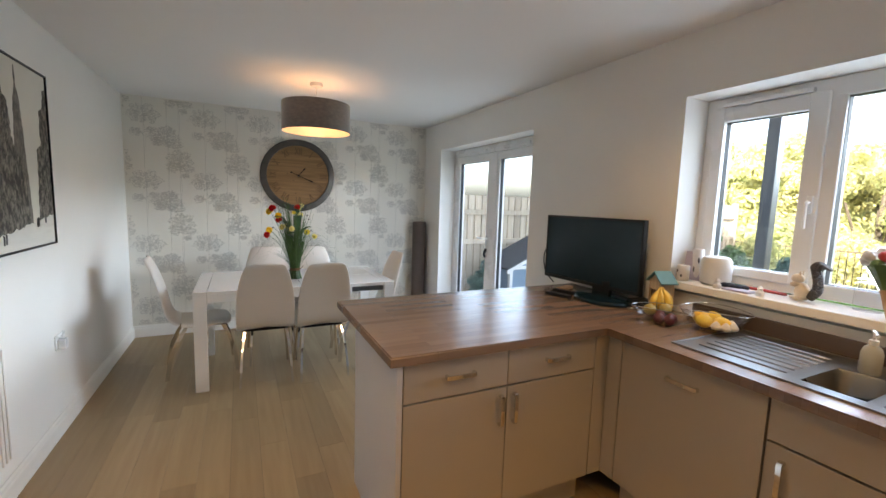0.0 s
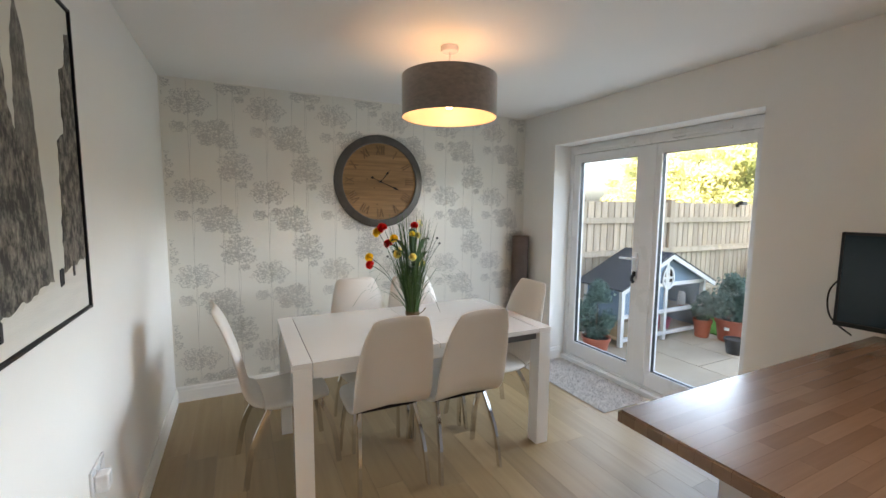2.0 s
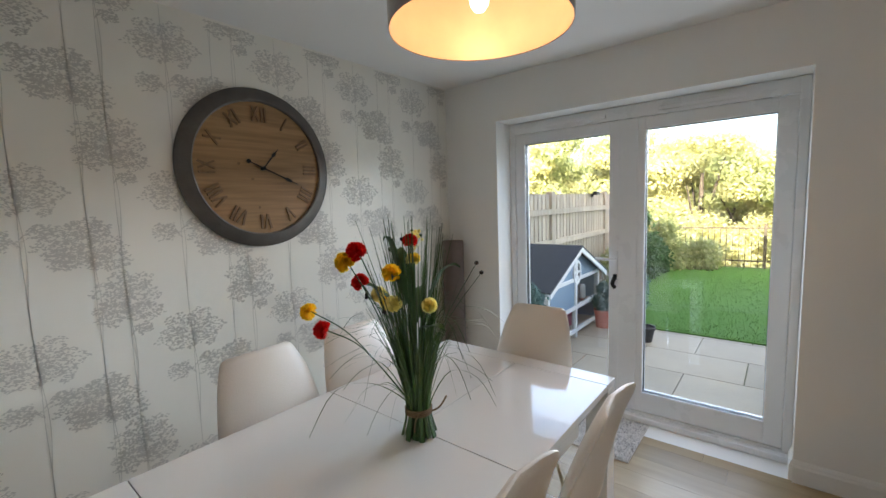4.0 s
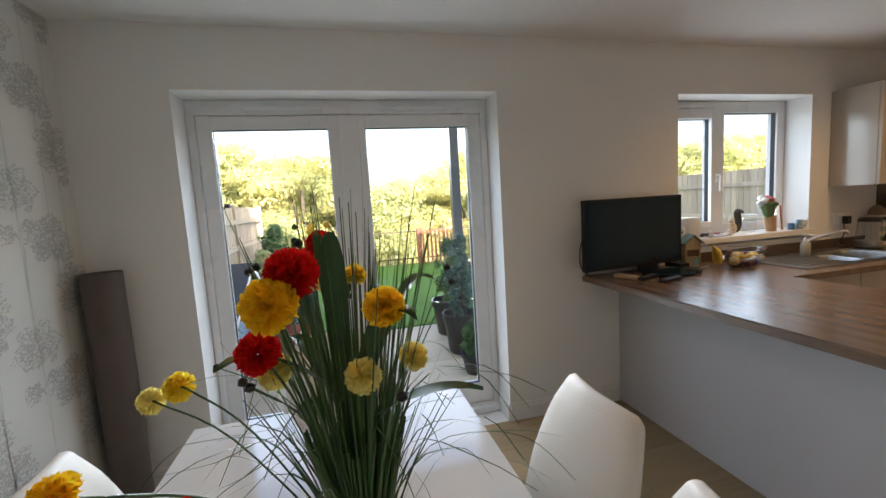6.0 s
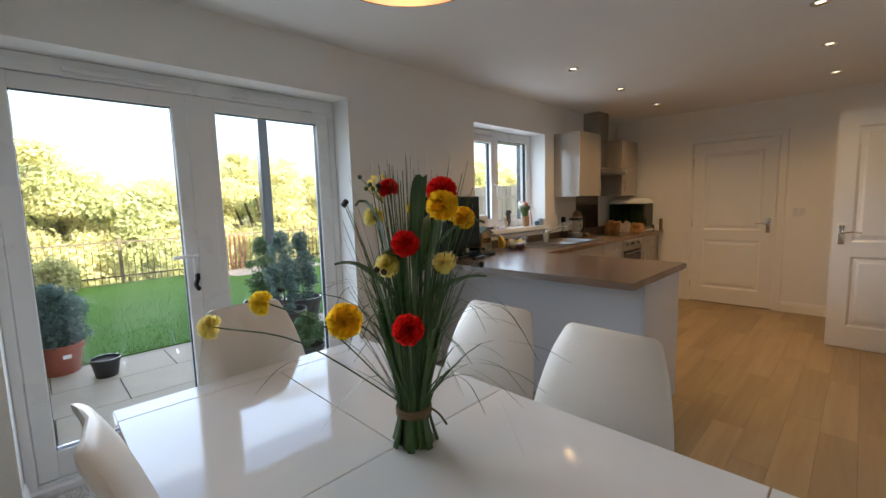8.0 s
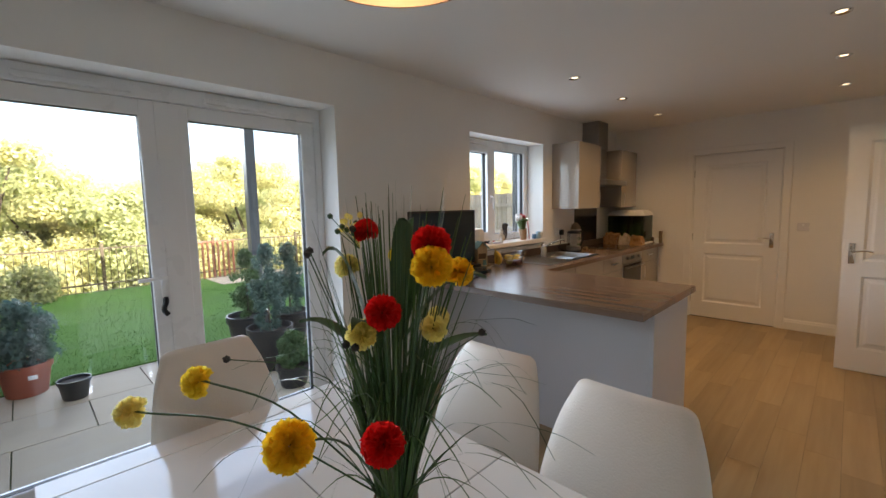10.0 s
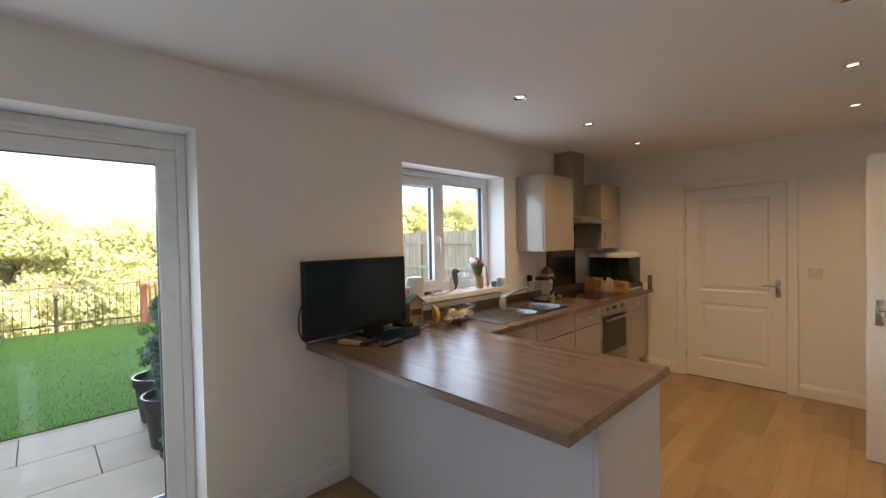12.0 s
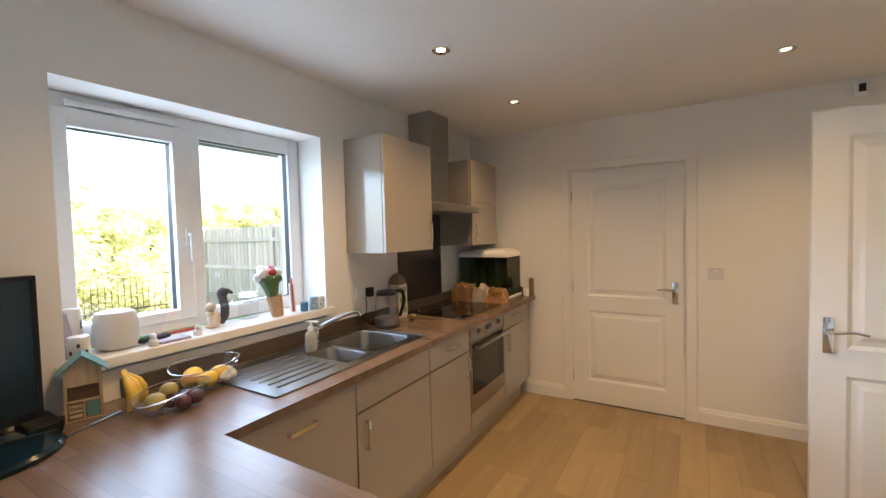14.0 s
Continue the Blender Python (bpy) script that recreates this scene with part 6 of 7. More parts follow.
def canister(x, y, r, h, m, label, name, spots=0, cat="canister", dots=M_dots):
    root = thing(name, (x, y, SZT), label, cat)
    part("body", turned(bmesh.new(), x, y, [(r * 0.94, SZT), (r, SZT + 0.004), (r, SZT + h * 0.93), (r * 0.93, SZT + h), (0.002, SZT + h)], 24), m, root, smooth=True)
    for k in range(spots):
        a = math.pi + (k - spots / 2) * 0.7
        z = SZT + h * (0.35 + 0.3 * (k % 2))
        part("printed_mark", loft(bmesh.new(), [[(x + (r + d) * math.cos(a + 0.16 * math.cos(t * math.pi / 5)), y + (r + d) * math.sin(a + 0.16 * math.cos(t * math.pi / 5)), z + h * 0.10 * math.sin(t * math.pi / 5)) for t in range(10)] for d in (0.0004, 0.0012)]), dots, root, "dark printed mark")
    return root


canister(2.285, 1.690, 0.030, 0.175, M_tin, "tall white tin with dark printed marks", "tin", 4)
M_lilac = mat("lilac card", (0.42, 0.38, 0.46), 0.5, var=0.1)
canister(2.185, 1.705, 0.033, 0.085, M_tin, "small white patterned mug", "mug", 3, "mug")
solo("greeting_card", loft(bmesh.new(), [[(2.225, 1.735, SZT), (2.265, 1.66, SZT), (2.290, 1.66, SZT + 0.16), (2.25, 1.735, SZT + 0.16)], [(2.2265, 1.7355, SZT), (2.2665, 1.6605, SZT), (2.2915, 1.6605, SZT + 0.16), (2.2515, 1.7355, SZT + 0.16)]]), M_lilac, "lilac card standing on the window board", "card")
M_navy = mat("navy cloth", (0.02, 0.022, 0.035), 0.8, var=0.3, scale=40, bump=0.5, bscale=90)
M_redp = mat("red plastic", (0.42, 0.05, 0.045), 0.4)
cl = bmesh.new()
for k in range(5):
    ball(cl, (2.21 + 0.012 * math.sin(k * 2), 1.49 - 0.022 * k, SZT + 0.014), 0.022, scale=(1, 1, 0.6))
solo("cloth", cl, M_navy, "crumpled navy cloth on the window board", "cloth", True)
solo("notebook", boxes((2.13, 1.34, SZT, 2.20, 1.46, SZT + 0.010), bevel=0.001), M_lilac, "thin pale notebook on the window board", "notebook")
solo("pen", tube(bmesh.new(), [(2.29, 1.43, SZT + 0.008), (2.28, 1.25, SZT + 0.008)], 0.007, 8), M_redp, "red pen on the window board", "pen", True)
for x, y, h in ((2.135, 1.485, 0.050), (2.155, 1.30, 0.045)):
    solo("ornament", turned(bmesh.new(), x, y, [(0.018, SZT), (0.019, SZT + h * 0.4), (0.010, SZT + h * 0.62), (0.013, SZT + h * 0.78), (0.006, SZT + h), (0.001, SZT + h * 1.02)], 14), M_tin, "tiny white china ornament", "ornament", True)

# squirrel ornament, one plain shape
M_tailm = mat("dark beaded tail", (0.07, 0.058, 0.052), 0.45, var=0.3, scale=60)
M_fur = mat("tan resin", (0.60, 0.50, 0.38), 0.6, var=0.2, scale=30)
qx, qy = 2.240, 1.165
sq = bmesh.new()
ball(sq, (qx, qy + 0.010, SZT + 0.042), 0.036, scale=(0.85, 0.8, 1.15))
ball(sq, (qx - 0.005, qy + 0.028, SZT + 0.100), 0.023, scale=(0.85, 1.15, 0.95))
ball(sq, (qx - 0.010, qy + 0.034, SZT + 0.072), 0.016, scale=(1, 1.3, 0.8))
ball(sq, (qx, qy + 0.020, SZT + 0.012), 0.030, scale=(0.9, 1.25, 0.4))
for s in (-1, 1):
    ball(sq, (qx + s * 0.012, qy + 0.018, SZT + 0.124), 0.008, 1, scale=(0.6, 0.6, 1.5))
n_body = len(sq.faces)
tail = bent([(qx, qy - 0.022, SZT + 0.020), (qx, qy - 0.045, SZT + 0.06), (qx, qy - 0.040, SZT + 0.115), (qx, qy - 0.032, SZT + 0.150), (qx, qy - 0.050, SZT + 0.170), (qx, qy - 0.075, SZT + 0.160)], 4)
for i, p in enumerate(tail):
    rr = 0.013 + 0.013 * math.sin(math.pi * min(1, i / (len(tail) - 1) * 0.95 + 0.05))
    for k in range(9):
        a = 2 * math.pi * k / 9 + i * 0.5
        ball(sq, (p.x + rr * 0.8 * math.cos(a), p.y + rr * 0.6 * math.sin(a), p.z + rr * 0.5 * math.sin(a)), 0.0070, 1)
me = mesh_of("squirrel_ornament", sq, M_fur, True)
me.materials.append(M_tailm)
for i, poly in enumerate(me.polygons):
    if i >= n_body:
        poly.material_index = 1
part("squirrel_ornament", me, None, None, "tan squirrel ornament with a dark beaded tail", category="ornament")
jr = thing("glass_jar", (2.285, 0.965, SZT), "clear glass storage jar on the window board", "jar")
part("jar", loft(bmesh.new(), [ring((2.285, 0.965, z), r, 24) for r, z in ((0.002, SZT + 0.0004), (0.046, SZT + 0.0004), (0.048, SZT + 0.012), (0.048, SZT + 0.095), (0.042, SZT + 0.108), (0.042, SZT + 0.118))], False), M_clear, jr, smooth=True)
part("lid", turned(bmesh.new(), 2.285, 0.965, [(0.044, SZT + 0.1185), (0.045, SZT + 0.132), (0.03, SZT + 0.136)], 24), M_clear, jr)

fl = thing("wrapped_bouquet", (2.215, 0.815, SZT), "wrapped flowers standing in a brown paper pot", "flowers")
part("pot", turned(bmesh.new(), 2.215, 0.815, [(0.026, SZT), (0.034, SZT + 0.085), (0.036, SZT + 0.095), (0.030, SZT + 0.096)], 10), mat("kraft paper", (0.42, 0.26, 0.14), 0.8, var=0.15, scale=30), fl)
part("wrap", loft(bmesh.new(), [ring((2.215, 0.82, SZT + z), r, 14) for r, z in ((0.030, 0.09), (0.045, 0.13), (0.062, 0.185))], False), M_clear, fl)
part("leaf_wrap", loft(bmesh.new(), [ring((2.21, 0.825, SZT + z), r, 9) for r, z in ((0.022, 0.09), (0.036, 0.14), (0.05, 0.175))], False), M_leafy, fl, "green leaves")
for k, (dx, dy, dz, tint) in enumerate(((-0.02, 0.04, 0.205, "w"), (0.0, 0.055, 0.19, "w"), (-0.025, 0.0, 0.20, "r"), (0.01, -0.02, 0.205, "r"), (-0.01, -0.035, 0.185, "w"), (0.02, 0.02, 0.215, "w"), (-0.03, 0.02, 0.175, "g"), (-0.03, -0.02, 0.165, "g"))):
    m = {"w": M_tin, "r": M_redp, "g": M_leafy}[tint]
    b = bmesh.new()
    ball(b, (2.215 + dx, 0.82 + dy, SZT + dz), 0.019)
    for v in b.verts:
        v.co += Vector((noise.noise(v.co * 90), noise.noise(v.co * 97), noise.noise(v.co * 83))) * 0.006
    part("bloom", b, m, fl, {"w": "white bloom", "r": "dark red bloom", "g": "green leaf tuft"}[tint], True)
fl.matrix_basis = pose(2.20, 0.850, SZT, -10, 0, 0) @ Matrix.Scale(1.22, 4)
canister(2.165, 0.700, 0.022, 0.05, mat("blue label", (0.06, 0.16, 0.30), 0.4, var=0.2), "small blue pot on the window board", "pot", 0, "pot")
canister(2.150, 0.645, 0.026, 0.075, mat("pale blue label", (0.28, 0.40, 0.50), 0.4, var=0.3, scale=30), "pale blue tub with a white lid", "tub", 2, "tub", M_tin)
canister(2.155, 0.585, 0.020, 0.070, M_tin, "small white pot on the window board", "pot", 2, "pot")
for k, (y, l, m) in enumerate(((0.745, 0.19, M_redp), (0.757, 0.16, M_tin), (0.735, 0.15, M_card))):
    solo("paintbrush", tube(bmesh.new(), [(2.20, y, SZT + 0.0008), (2.225, y - 0.01, SZT + l)], 0.0055, 8), m, "upright stick leaning in the window corner", "stick", True, "sticks in the window corner")

# ---- garden ----
GZ0 = -0.12
M_soil = mat("rough grassland", (0.085, 0.10, 0.030), 0.95, var=0.5, scale=0.5, bump=0.8, bscale=6)
gm, gf = [], []
xs = [-60, -20, -4, 2.45, 4, 8, 10.9, 12, 13, 14.5, 16, 19, 24, 32, 50, 100, 300, 1500]
ys = [-1500, -300, -80, -40, -20, -12, -8, -5, -3, 0, 3, 6, 9, 13, 20, 40, 80, 300, 1500]
for x in xs:
    for y in ys:
        drop = -3.2 * max(0.0, min(1.0, (x - 11.2) / 6.0)) if x > 11 else 0.0
        gm.append((x, y, GZ0 - 0.02 + drop))
for i in range(len(xs) - 1):
    for j in range(len(ys) - 1):
        a = i * len(ys) + j
        gf.append((a, a + len(ys), a + len(ys) + 1, a + 1))
me = bpy.data.meshes.new("ground")
me.from_pydata(gm, [], gf)
me.materials.append(M_soil)
part("ground", me, None, None, "rough grassy ground sloping away beyond the railings", category="ground", kind="structure")

M_lawn = mat("mown lawn", (0.075, 0.165, 0.026), 0.95, spec=0.1, var=0.25, scale=1.2, bump=0.2, bscale=90)
M_blade = mat("grass blade", (0.075, 0.165, 0.026), 0.9, spec=0.1, var=0.2, scale=2.0, island=0.15)
lawn = solo("lawn", boxes((4.93, -2.95, GZ0 - 0.015, 10.50, 5.74, GZ0 + 0.012)), M_lawn, "short mown green lawn", "lawn", kind="structure")
rl = np.random.RandomState(3)
N = 30000
bx, by = 4.93 + (rl.rand(N) ** 1.5) * 5.57, rl.uniform(-2.9, 5.7, N)
ba, bl = rl.uniform(0, 6.283, N), rl.uniform(0.006, 0.016, N)
V = np.zeros((N, 3, 3))
w = 0.0028
V[:, 0] = np.stack([bx - np.sin(ba) * w, by + np.cos(ba) * w, np.full(N, GZ0 + 0.011)], 1)
V[:, 1] = np.stack([bx + np.sin(ba) * w, by - np.cos(ba) * w, np.full(N, GZ0 + 0.011)], 1)
V[:, 2] = np.stack([bx + np.cos(ba) * bl, by + np.sin(ba) * bl, GZ0 + 0.014 + rl.uniform(0.012, 0.03, N)], 1)
me = bpy.data.meshes.new("grass")
me.from_pydata(V.reshape(-1, 3).tolist(), [], np.arange(3 * N).reshape(-1, 3).tolist())
me.materials.append(M_blade)
part("grass", me, None, None, "short green blades of lawn grass", category="grass", kind="stuff")

# unseen brick outer leaf, upper storey and roof, added to shade the lawn
M_brick = mat("buff brick", (0.30, 0.20, 0.14), 0.9, var=0.2, scale=6, bump=0.4, bscale=40)
solo("wall_upper", boxes((X0 - 4.5, -6.0, H + 0.26, XO, 9.0, 5.4)), M_brick, "unseen buff brick upper storey, added to shade the lawn", "wall", kind="structure")
solo("wall_neighbour", boxes((X0 - 4.5, -6.0, GZ0 - 0.02, XO, Y0 - TH - 0.01, H + 0.25), (X0 - 4.5, Y1 + TH + 0.01, GZ0 - 0.02, XO, 9.0, H + 0.25), (X0 - 4.5, Y0 - TH, GZ0 - 0.02, X0 - 1.35, Y1 + TH, H + 0.25)), M_brick, "unseen buff brick ground storey added beside the room", "wall", kind="structure")
rf = bmesh.new()
loft(rf, [[(XO + 0.35, y, 5.35), (X0 - 4.85, y, 5.35), (-1.55, y, 7.6)] for y in (-6.3, 9.3)])
solo("roof", rf, mat("grey roof tiles", (0.10, 0.10, 0.105), 0.8, var=0.2, scale=5), "unseen grey pitched roof, added to shade the lawn", "roof", kind="structure")

# canopy post and beam
M_anth = mat("anthracite metal", (0.060, 0.068, 0.076), 0.4, 0.3, var=0.12, scale=6)
cn = thing("canopy_frame", (4.80, 2.61, GZ0), "dark grey metal canopy post and beam", "canopy frame")
part("post", boxes((4.75, 2.555, GZ0, 4.86, 2.665, 2.52), bevel=0.006), M_anth, cn)
part("post", boxes((4.75, -2.86, GZ0, 4.86, -2.75, 2.52), bevel=0.006), M_anth, cn)
part("beam", boxes((4.74, -2.90, 2.521, 4.87, 2.70, 2.66), bevel=0.006), M_anth, cn)

# wooden fences
M_fence = wood("weathered pale fence board", (0.34, 0.275, 0.20), (0.50, 0.42, 0.32), 0.85, "z", 0.35, 0.14, 0.3)


def fence(y, x0, x1, z1, label, face, board=0.125):
    root = thing("garden_fence", ((x0 + x1) / 2, y, GZ0), label, "fence")
    n = int((x1 - x0) / 2.4)
    for k in range(n + 1):
        x = x0 + k * 2.4
        part("post", boxes((x - 0.05, y - 0.05, GZ0, x + 0.05, y + 0.05, z1 + 0.04), bevel=0.006), M_fence, root)
    for z in (0.25, 0.88, z1 - 0.26):
        part("rail", boxes((x0, y + face * 0.012, z - 0.04, x0 + n * 2.4, y + face * 0.048, z + 0.04), bevel=0.004), M_fence, root)
    shared = mesh_of("board", boxes((0.002, y - face * 0.014, GZ0 + 0.04, board - 0.014, y + face * 0.011, z1), bevel=0.003, seg=1), M_fence)
    x, k = x0, 0
    while x < x0 + n * 2.4 - 0.01:
        o = part("board", shared, None, root)
        o.matrix_parent_inverse = root.matrix_basis.inverted() @ Matrix.Translation((x, 0, 0))
        x += board
        k += 1
    return root


fence(5.86, 0.50, 10.10, 1.60, "pale close-boarded timber garden fence", -1)
fence(-3.05, 2.60, 9.80, 1.72, "pale close-boarded timber garden fence in shade", 1)
lt = thing("fence_light", (7.0, 5.80, 1.55), "small dark light fixed on the fence", "lamp")
part("head", boxes((6.92, 5.72, 1.575, 7.06, 5.80, 1.64), bevel=0.008), M_black, lt)
part("arm", boxes((6.95, 5.80, 1.54, 6.98, 5.8455, 1.60)), M_black, lt)

# railings
M_iron = mat("dark bronze railing", (0.075, 0.058, 0.034), 0.5, 0.2)
rl_root = thing("railings", (10.62, 1.5, GZ0), "dark metal bar railings along the lawn's far edge", "railings")
ry0, ry1 = -9.0, 9.5
for z in (0.02, 0.74):
    part("rail", boxes((10.60, ry0, z, 10.64, ry1, z + 0.03)), M_iron, rl_root)
bar = mesh_of("bar", boxes((10.614, -0.006, GZ0, 10.626, 0.006, 0.80)), M_iron)
k = 0
y = ry0
while y < ry1:
    if k % 18 == 0:
        part("post", boxes((10.59, y - 0.03, GZ0, 10.65, y + 0.03, 0.86), bevel=0.004), M_iron, rl_root)
    else:
        o = part("bar", bar, None, rl_root)
        o.matrix_parent_inverse = rl_root.matrix_basis.inverted() @ Matrix.Translation((0, y, 0))
    y += 0.115
    k += 1
M_red = wood("red-brown stained timber", (0.16, 0.055, 0.030), (0.26, 0.10, 0.055), 0.7, "z", 0.5, 0.12)
sc = thing("timber_screen", (10.3, 1.5, GZ0), "red-brown slatted timber screen by the railings", "screen")
for k in range(10):
    part("slat", boxes((10.42, 0.95 + k * 0.11, GZ0, 10.45, 0.995 + k * 0.11, 0.74), bevel=0.004, seg=1), M_red, sc)
part("cap", boxes((10.40, 0.93, 0.741, 10.47, 2.009, 0.77)), M_red, sc)
part("post", boxes((10.38, 2.01, GZ0, 10.475, 2.13, 0.84)), M_red, sc)
solo("path", boxes((9.3, -0.6, GZ0 - 0.01, 10.45, 1.6, GZ0 + 0.02), bevel=0.004), mat("pale gravel", (0.42, 0.36, 0.28), 0.95, var=0.3, scale=40, bump=0.6, bscale=150), "pale gravel patch at the lawn's corner", "path", kind="structure")


# ---- leaves ----
def leafmat(name, col, var=0.35):
    m = mat(name, col, 0.55, var=var, scale=1.2, island=0.35)
    n, l = m.node_tree.nodes, m.node_tree.links
    p, out = n["Principled BSDF"], n["Material Output"]
    tl, mx = n.new("ShaderNodeBsdfTranslucent"), n.new("ShaderNodeMixShader")
    tl.inputs[0].default_value = (*[c * 1.3 for c in col], 1)
    mx.inputs[0].default_value = 0.5
    l.new(p.outputs[0], mx.inputs[1]), l.new(tl.outputs[0], mx.inputs[2]), l.new(mx.outputs[0], out.inputs[0])
    return m


M_leaf1 = leafmat("sunlit maple leaf", (0.43, 0.42, 0.20))
M_leaf2 = leafmat("olive leaf", (0.32, 0.345, 0.155))
M_conif = leafmat("blue-green conifer", (0.075, 0.135, 0.112))
M_box = leafmat("box leaf", (0.070, 0.135, 0.045))
M_trunk = mat("grey bark", (0.07, 0.055, 0.04), 0.9, var=0.4, scale=12, bump=0.8, bscale=40)


def leaf_mesh(name, clumps, per, spread, size, material, seed, flat=0.5, squash=1.0):
    """Leaves as small tilted four-cornered blades, gathered in clumps: rows of centre and radius."""
    r = np.random.RandomState(seed)
    C = np.array([c for c, _ in clumps])
    R = np.array([q for _, q in clumps])
    idx = np.repeat(np.arange(len(C)), per)
    n = len(idx)
    d = r.normal(size=(n, 3))
    d /= np.linalg.norm(d, axis=1)[:, None]
    pos = C[idx] + d * (R[idx] * spread * r.rand(n) ** 0.4)[:, None] * [1.0, 1.0, squash]
    nr = d + r.normal(scale=flat, size=(n, 3)) + [0, 0, 0.35]
    nr /= np.linalg.norm(nr, axis=1)[:, None]
    t = np.cross(nr, r.normal(size=(n, 3)))
    t /= np.linalg.norm(t, axis=1)[:, None]
    b = np.cross(nr, t)
    s = size * r.uniform(0.6, 1.3, n)[:, None]
    V = np.stack([pos - t * s, pos - b * s * 0.55 + nr * s * 0.1, pos + t * s, pos + b * s * 0.55 + nr * s * 0.1], 1).reshape(-1, 3)
    me = bpy.data.meshes.new(name)
    me.from_pydata(V.tolist(), [], np.arange(4 * n).reshape(-1, 4).tolist())
    me.materials.append(material)
    return me


def broad_tree(h, spread, seed, material):
    r = random.Random(seed)
    root = thing("tree", Matrix(), "sunlit broad-leaved tree beyond the garden railings", "tree", "trees beyond the garden")
    bm = bmesh.new()
    tube(bm, bent([(0, 0, -0.3), (0.08, 0.05, h * 0.2), (-0.05, 0.1, h * 0.45), (0.05, 0, h * 0.8)], 5), 0.19, 9, r_end=0.05)
    part("trunk", bm, M_trunk, root, smooth=True)
    clumps = []
    for k in range(9):
        a = k * 2.4 + r.uniform(-0.3, 0.3)
        z0, z1 = h * r.uniform(0.18, 0.5), h * r.uniform(0.45, 0.9)
        q = spread * r.uniform(0.6, 1.0) * (1.1 - 0.6 * (z1 / h))
        end = (q * math.cos(a), q * math.sin(a), z1)
        lb = bmesh.new()
        tube(lb, bent([(0, 0, z0), (end[0] * 0.5, end[1] * 0.5, (z0 + z1) / 2 + 0.2), end], 4), 0.07, 6, r_end=0.02)
        part("limb", lb, M_trunk, root, smooth=True)
    for k in range(130):
        a, zz = r.uniform(0, 6.283), r.random()
        z = h * (0.08 + 0.86 * zz)
        q = spread * math.sqrt(max(0.03, 1 - ((zz - 0.38) / 0.66) ** 2)) * r.uniform(0.5, 1.0)
        clumps.append(((q * math.cos(a), q * math.sin(a), z), r.uniform(0.36, 0.78)))
    part("crown", leaf_mesh("crown", clumps, 520, 1.0, 0.052, material, seed, 0.22, 0.55), None, root)
    return root


protos = [broad_tree(6.8, 2.7, 1, M_leaf1), broad_tree(7.6, 2.5, 2, M_leaf1), broad_tree(6.0, 3.0, 3, M_leaf2)]
r5 = random.Random(12)
LINE_Y = (-26, -15, -9, -5, -3.2, -1.0, 0.6, 2.2, 4.0, 5.6, 7.6, 10, 14, 30)      # height of the tree line seen 17 m off, from south to north
LINE_Z = (4.4, 4.1, 3.4, 2.5, 3.2, 3.9, 2.8, 2.75, 3.0, 3.7, 3.9, 4.4, 4.4, 4.6)
spots = []
for k in range(13):
    spots.append((17.0 + r5.uniform(-1.0, 1.0), -16 + k * 2.35 + r5.uniform(-0.4, 0.4), -4.1, 1.0))
for k in range(10):
    spots.append((24.0 + r5.uniform(-2, 2), -26 + k * 4.6 + r5.uniform(-1, 1), -2.9, 0.82))
for k in range(5, 8):
    spots.append((5.0 + k * 3.2, 16.5 + r5.uniform(-1.0, 1.5), -2.8, 1.0))
used = set()
for i, (x, y, z, k) in enumerate(spots):
    p = protos[i % 3]
    seen_y = 4.0 + (y - 4.0) * 17.0 / max(x, 17.0)
    top = 1.45 + (float(np.interp(seen_y, LINE_Y, LINE_Z)) * r5.uniform(0.93, 1.03) - 1.45) * k * x / 17.0
    m = pose(x, y, z, 0, 0, r5.uniform(0, 360)) @ Matrix.Scale((top - z) / (6.5, 7.3, 5.75)[i % 3], 4)
    if p.name not in used:
        used.add(p.name)
        p.matrix_basis = m
    else:
        c = copy_thing(p, m)
        c.matrix_basis = m


def shrub(x, y, z, w, h, material, label, seed, n=34, size=0.035, per=60, trunk=0.02):
    r = random.Random(seed)
    root = thing("shrub", (x, y, z), label, "shrub")
    clumps = []
    for k in range(n):
        a, t = r.uniform(0, 6.283), r.random()
        q = w * math.sqrt(max(0.03, 1 - (2 * t - 0.85) ** 2)) * r.uniform(0.3, 1.0) * 0.8
        clumps.append(((x + q * math.cos(a), y + q * math.sin(a), z + h * (0.06 + 0.9 * t)), w * 0.34))
    part("stem", tube(bmesh.new(), [(x, y, z), (x, y, z + h * 0.7)], trunk, 6, r_end=trunk * 0.4), M_trunk, root)
    part("foliage", leaf_mesh("foliage", clumps, per, 1.0, size, material, seed), None, root)
    return root


for k, (x, y, w, h) in enumerate(((10.0, 5.2, 0.75, 1.0), (9.2, 5.35, 0.5, 0.8), (10.1, 4.5, 0.55, 0.6), (8.4, 5.35, 0.45, 1.3), (7.4, 5.40, 0.40, 0.9))):
    shrub(x, y, GZ0, w, h, M_box if k % 2 else M_leaf2, "leafy garden shrub against the fence", 40 + k, 40, 0.045, 70)
for k in range(20):
    shrub(12.7 + r5.uniform(-0.8, 1.4), -10 + k * 1.05, -1.1, r5.uniform(0.9, 1.4), r5.uniform(1.5, 2.4), M_leaf1 if k % 3 else M_leaf2, "wild sunlit undergrowth beyond the railings", 60 + k, 60, 0.055, 75)

# pots and potted plants
M_terra = mat("terracotta plastic", (0.34, 0.095, 0.055), 0.55, var=0.15, scale=12, bump=0.15, bscale=60)
M_potb = mat("black plastic pot", (0.018, 0.019, 0.021), 0.45, var=0.2)
M_earth = mat("potting soil", (0.03, 0.022, 0.016), 0.95, var=0.4, scale=60)


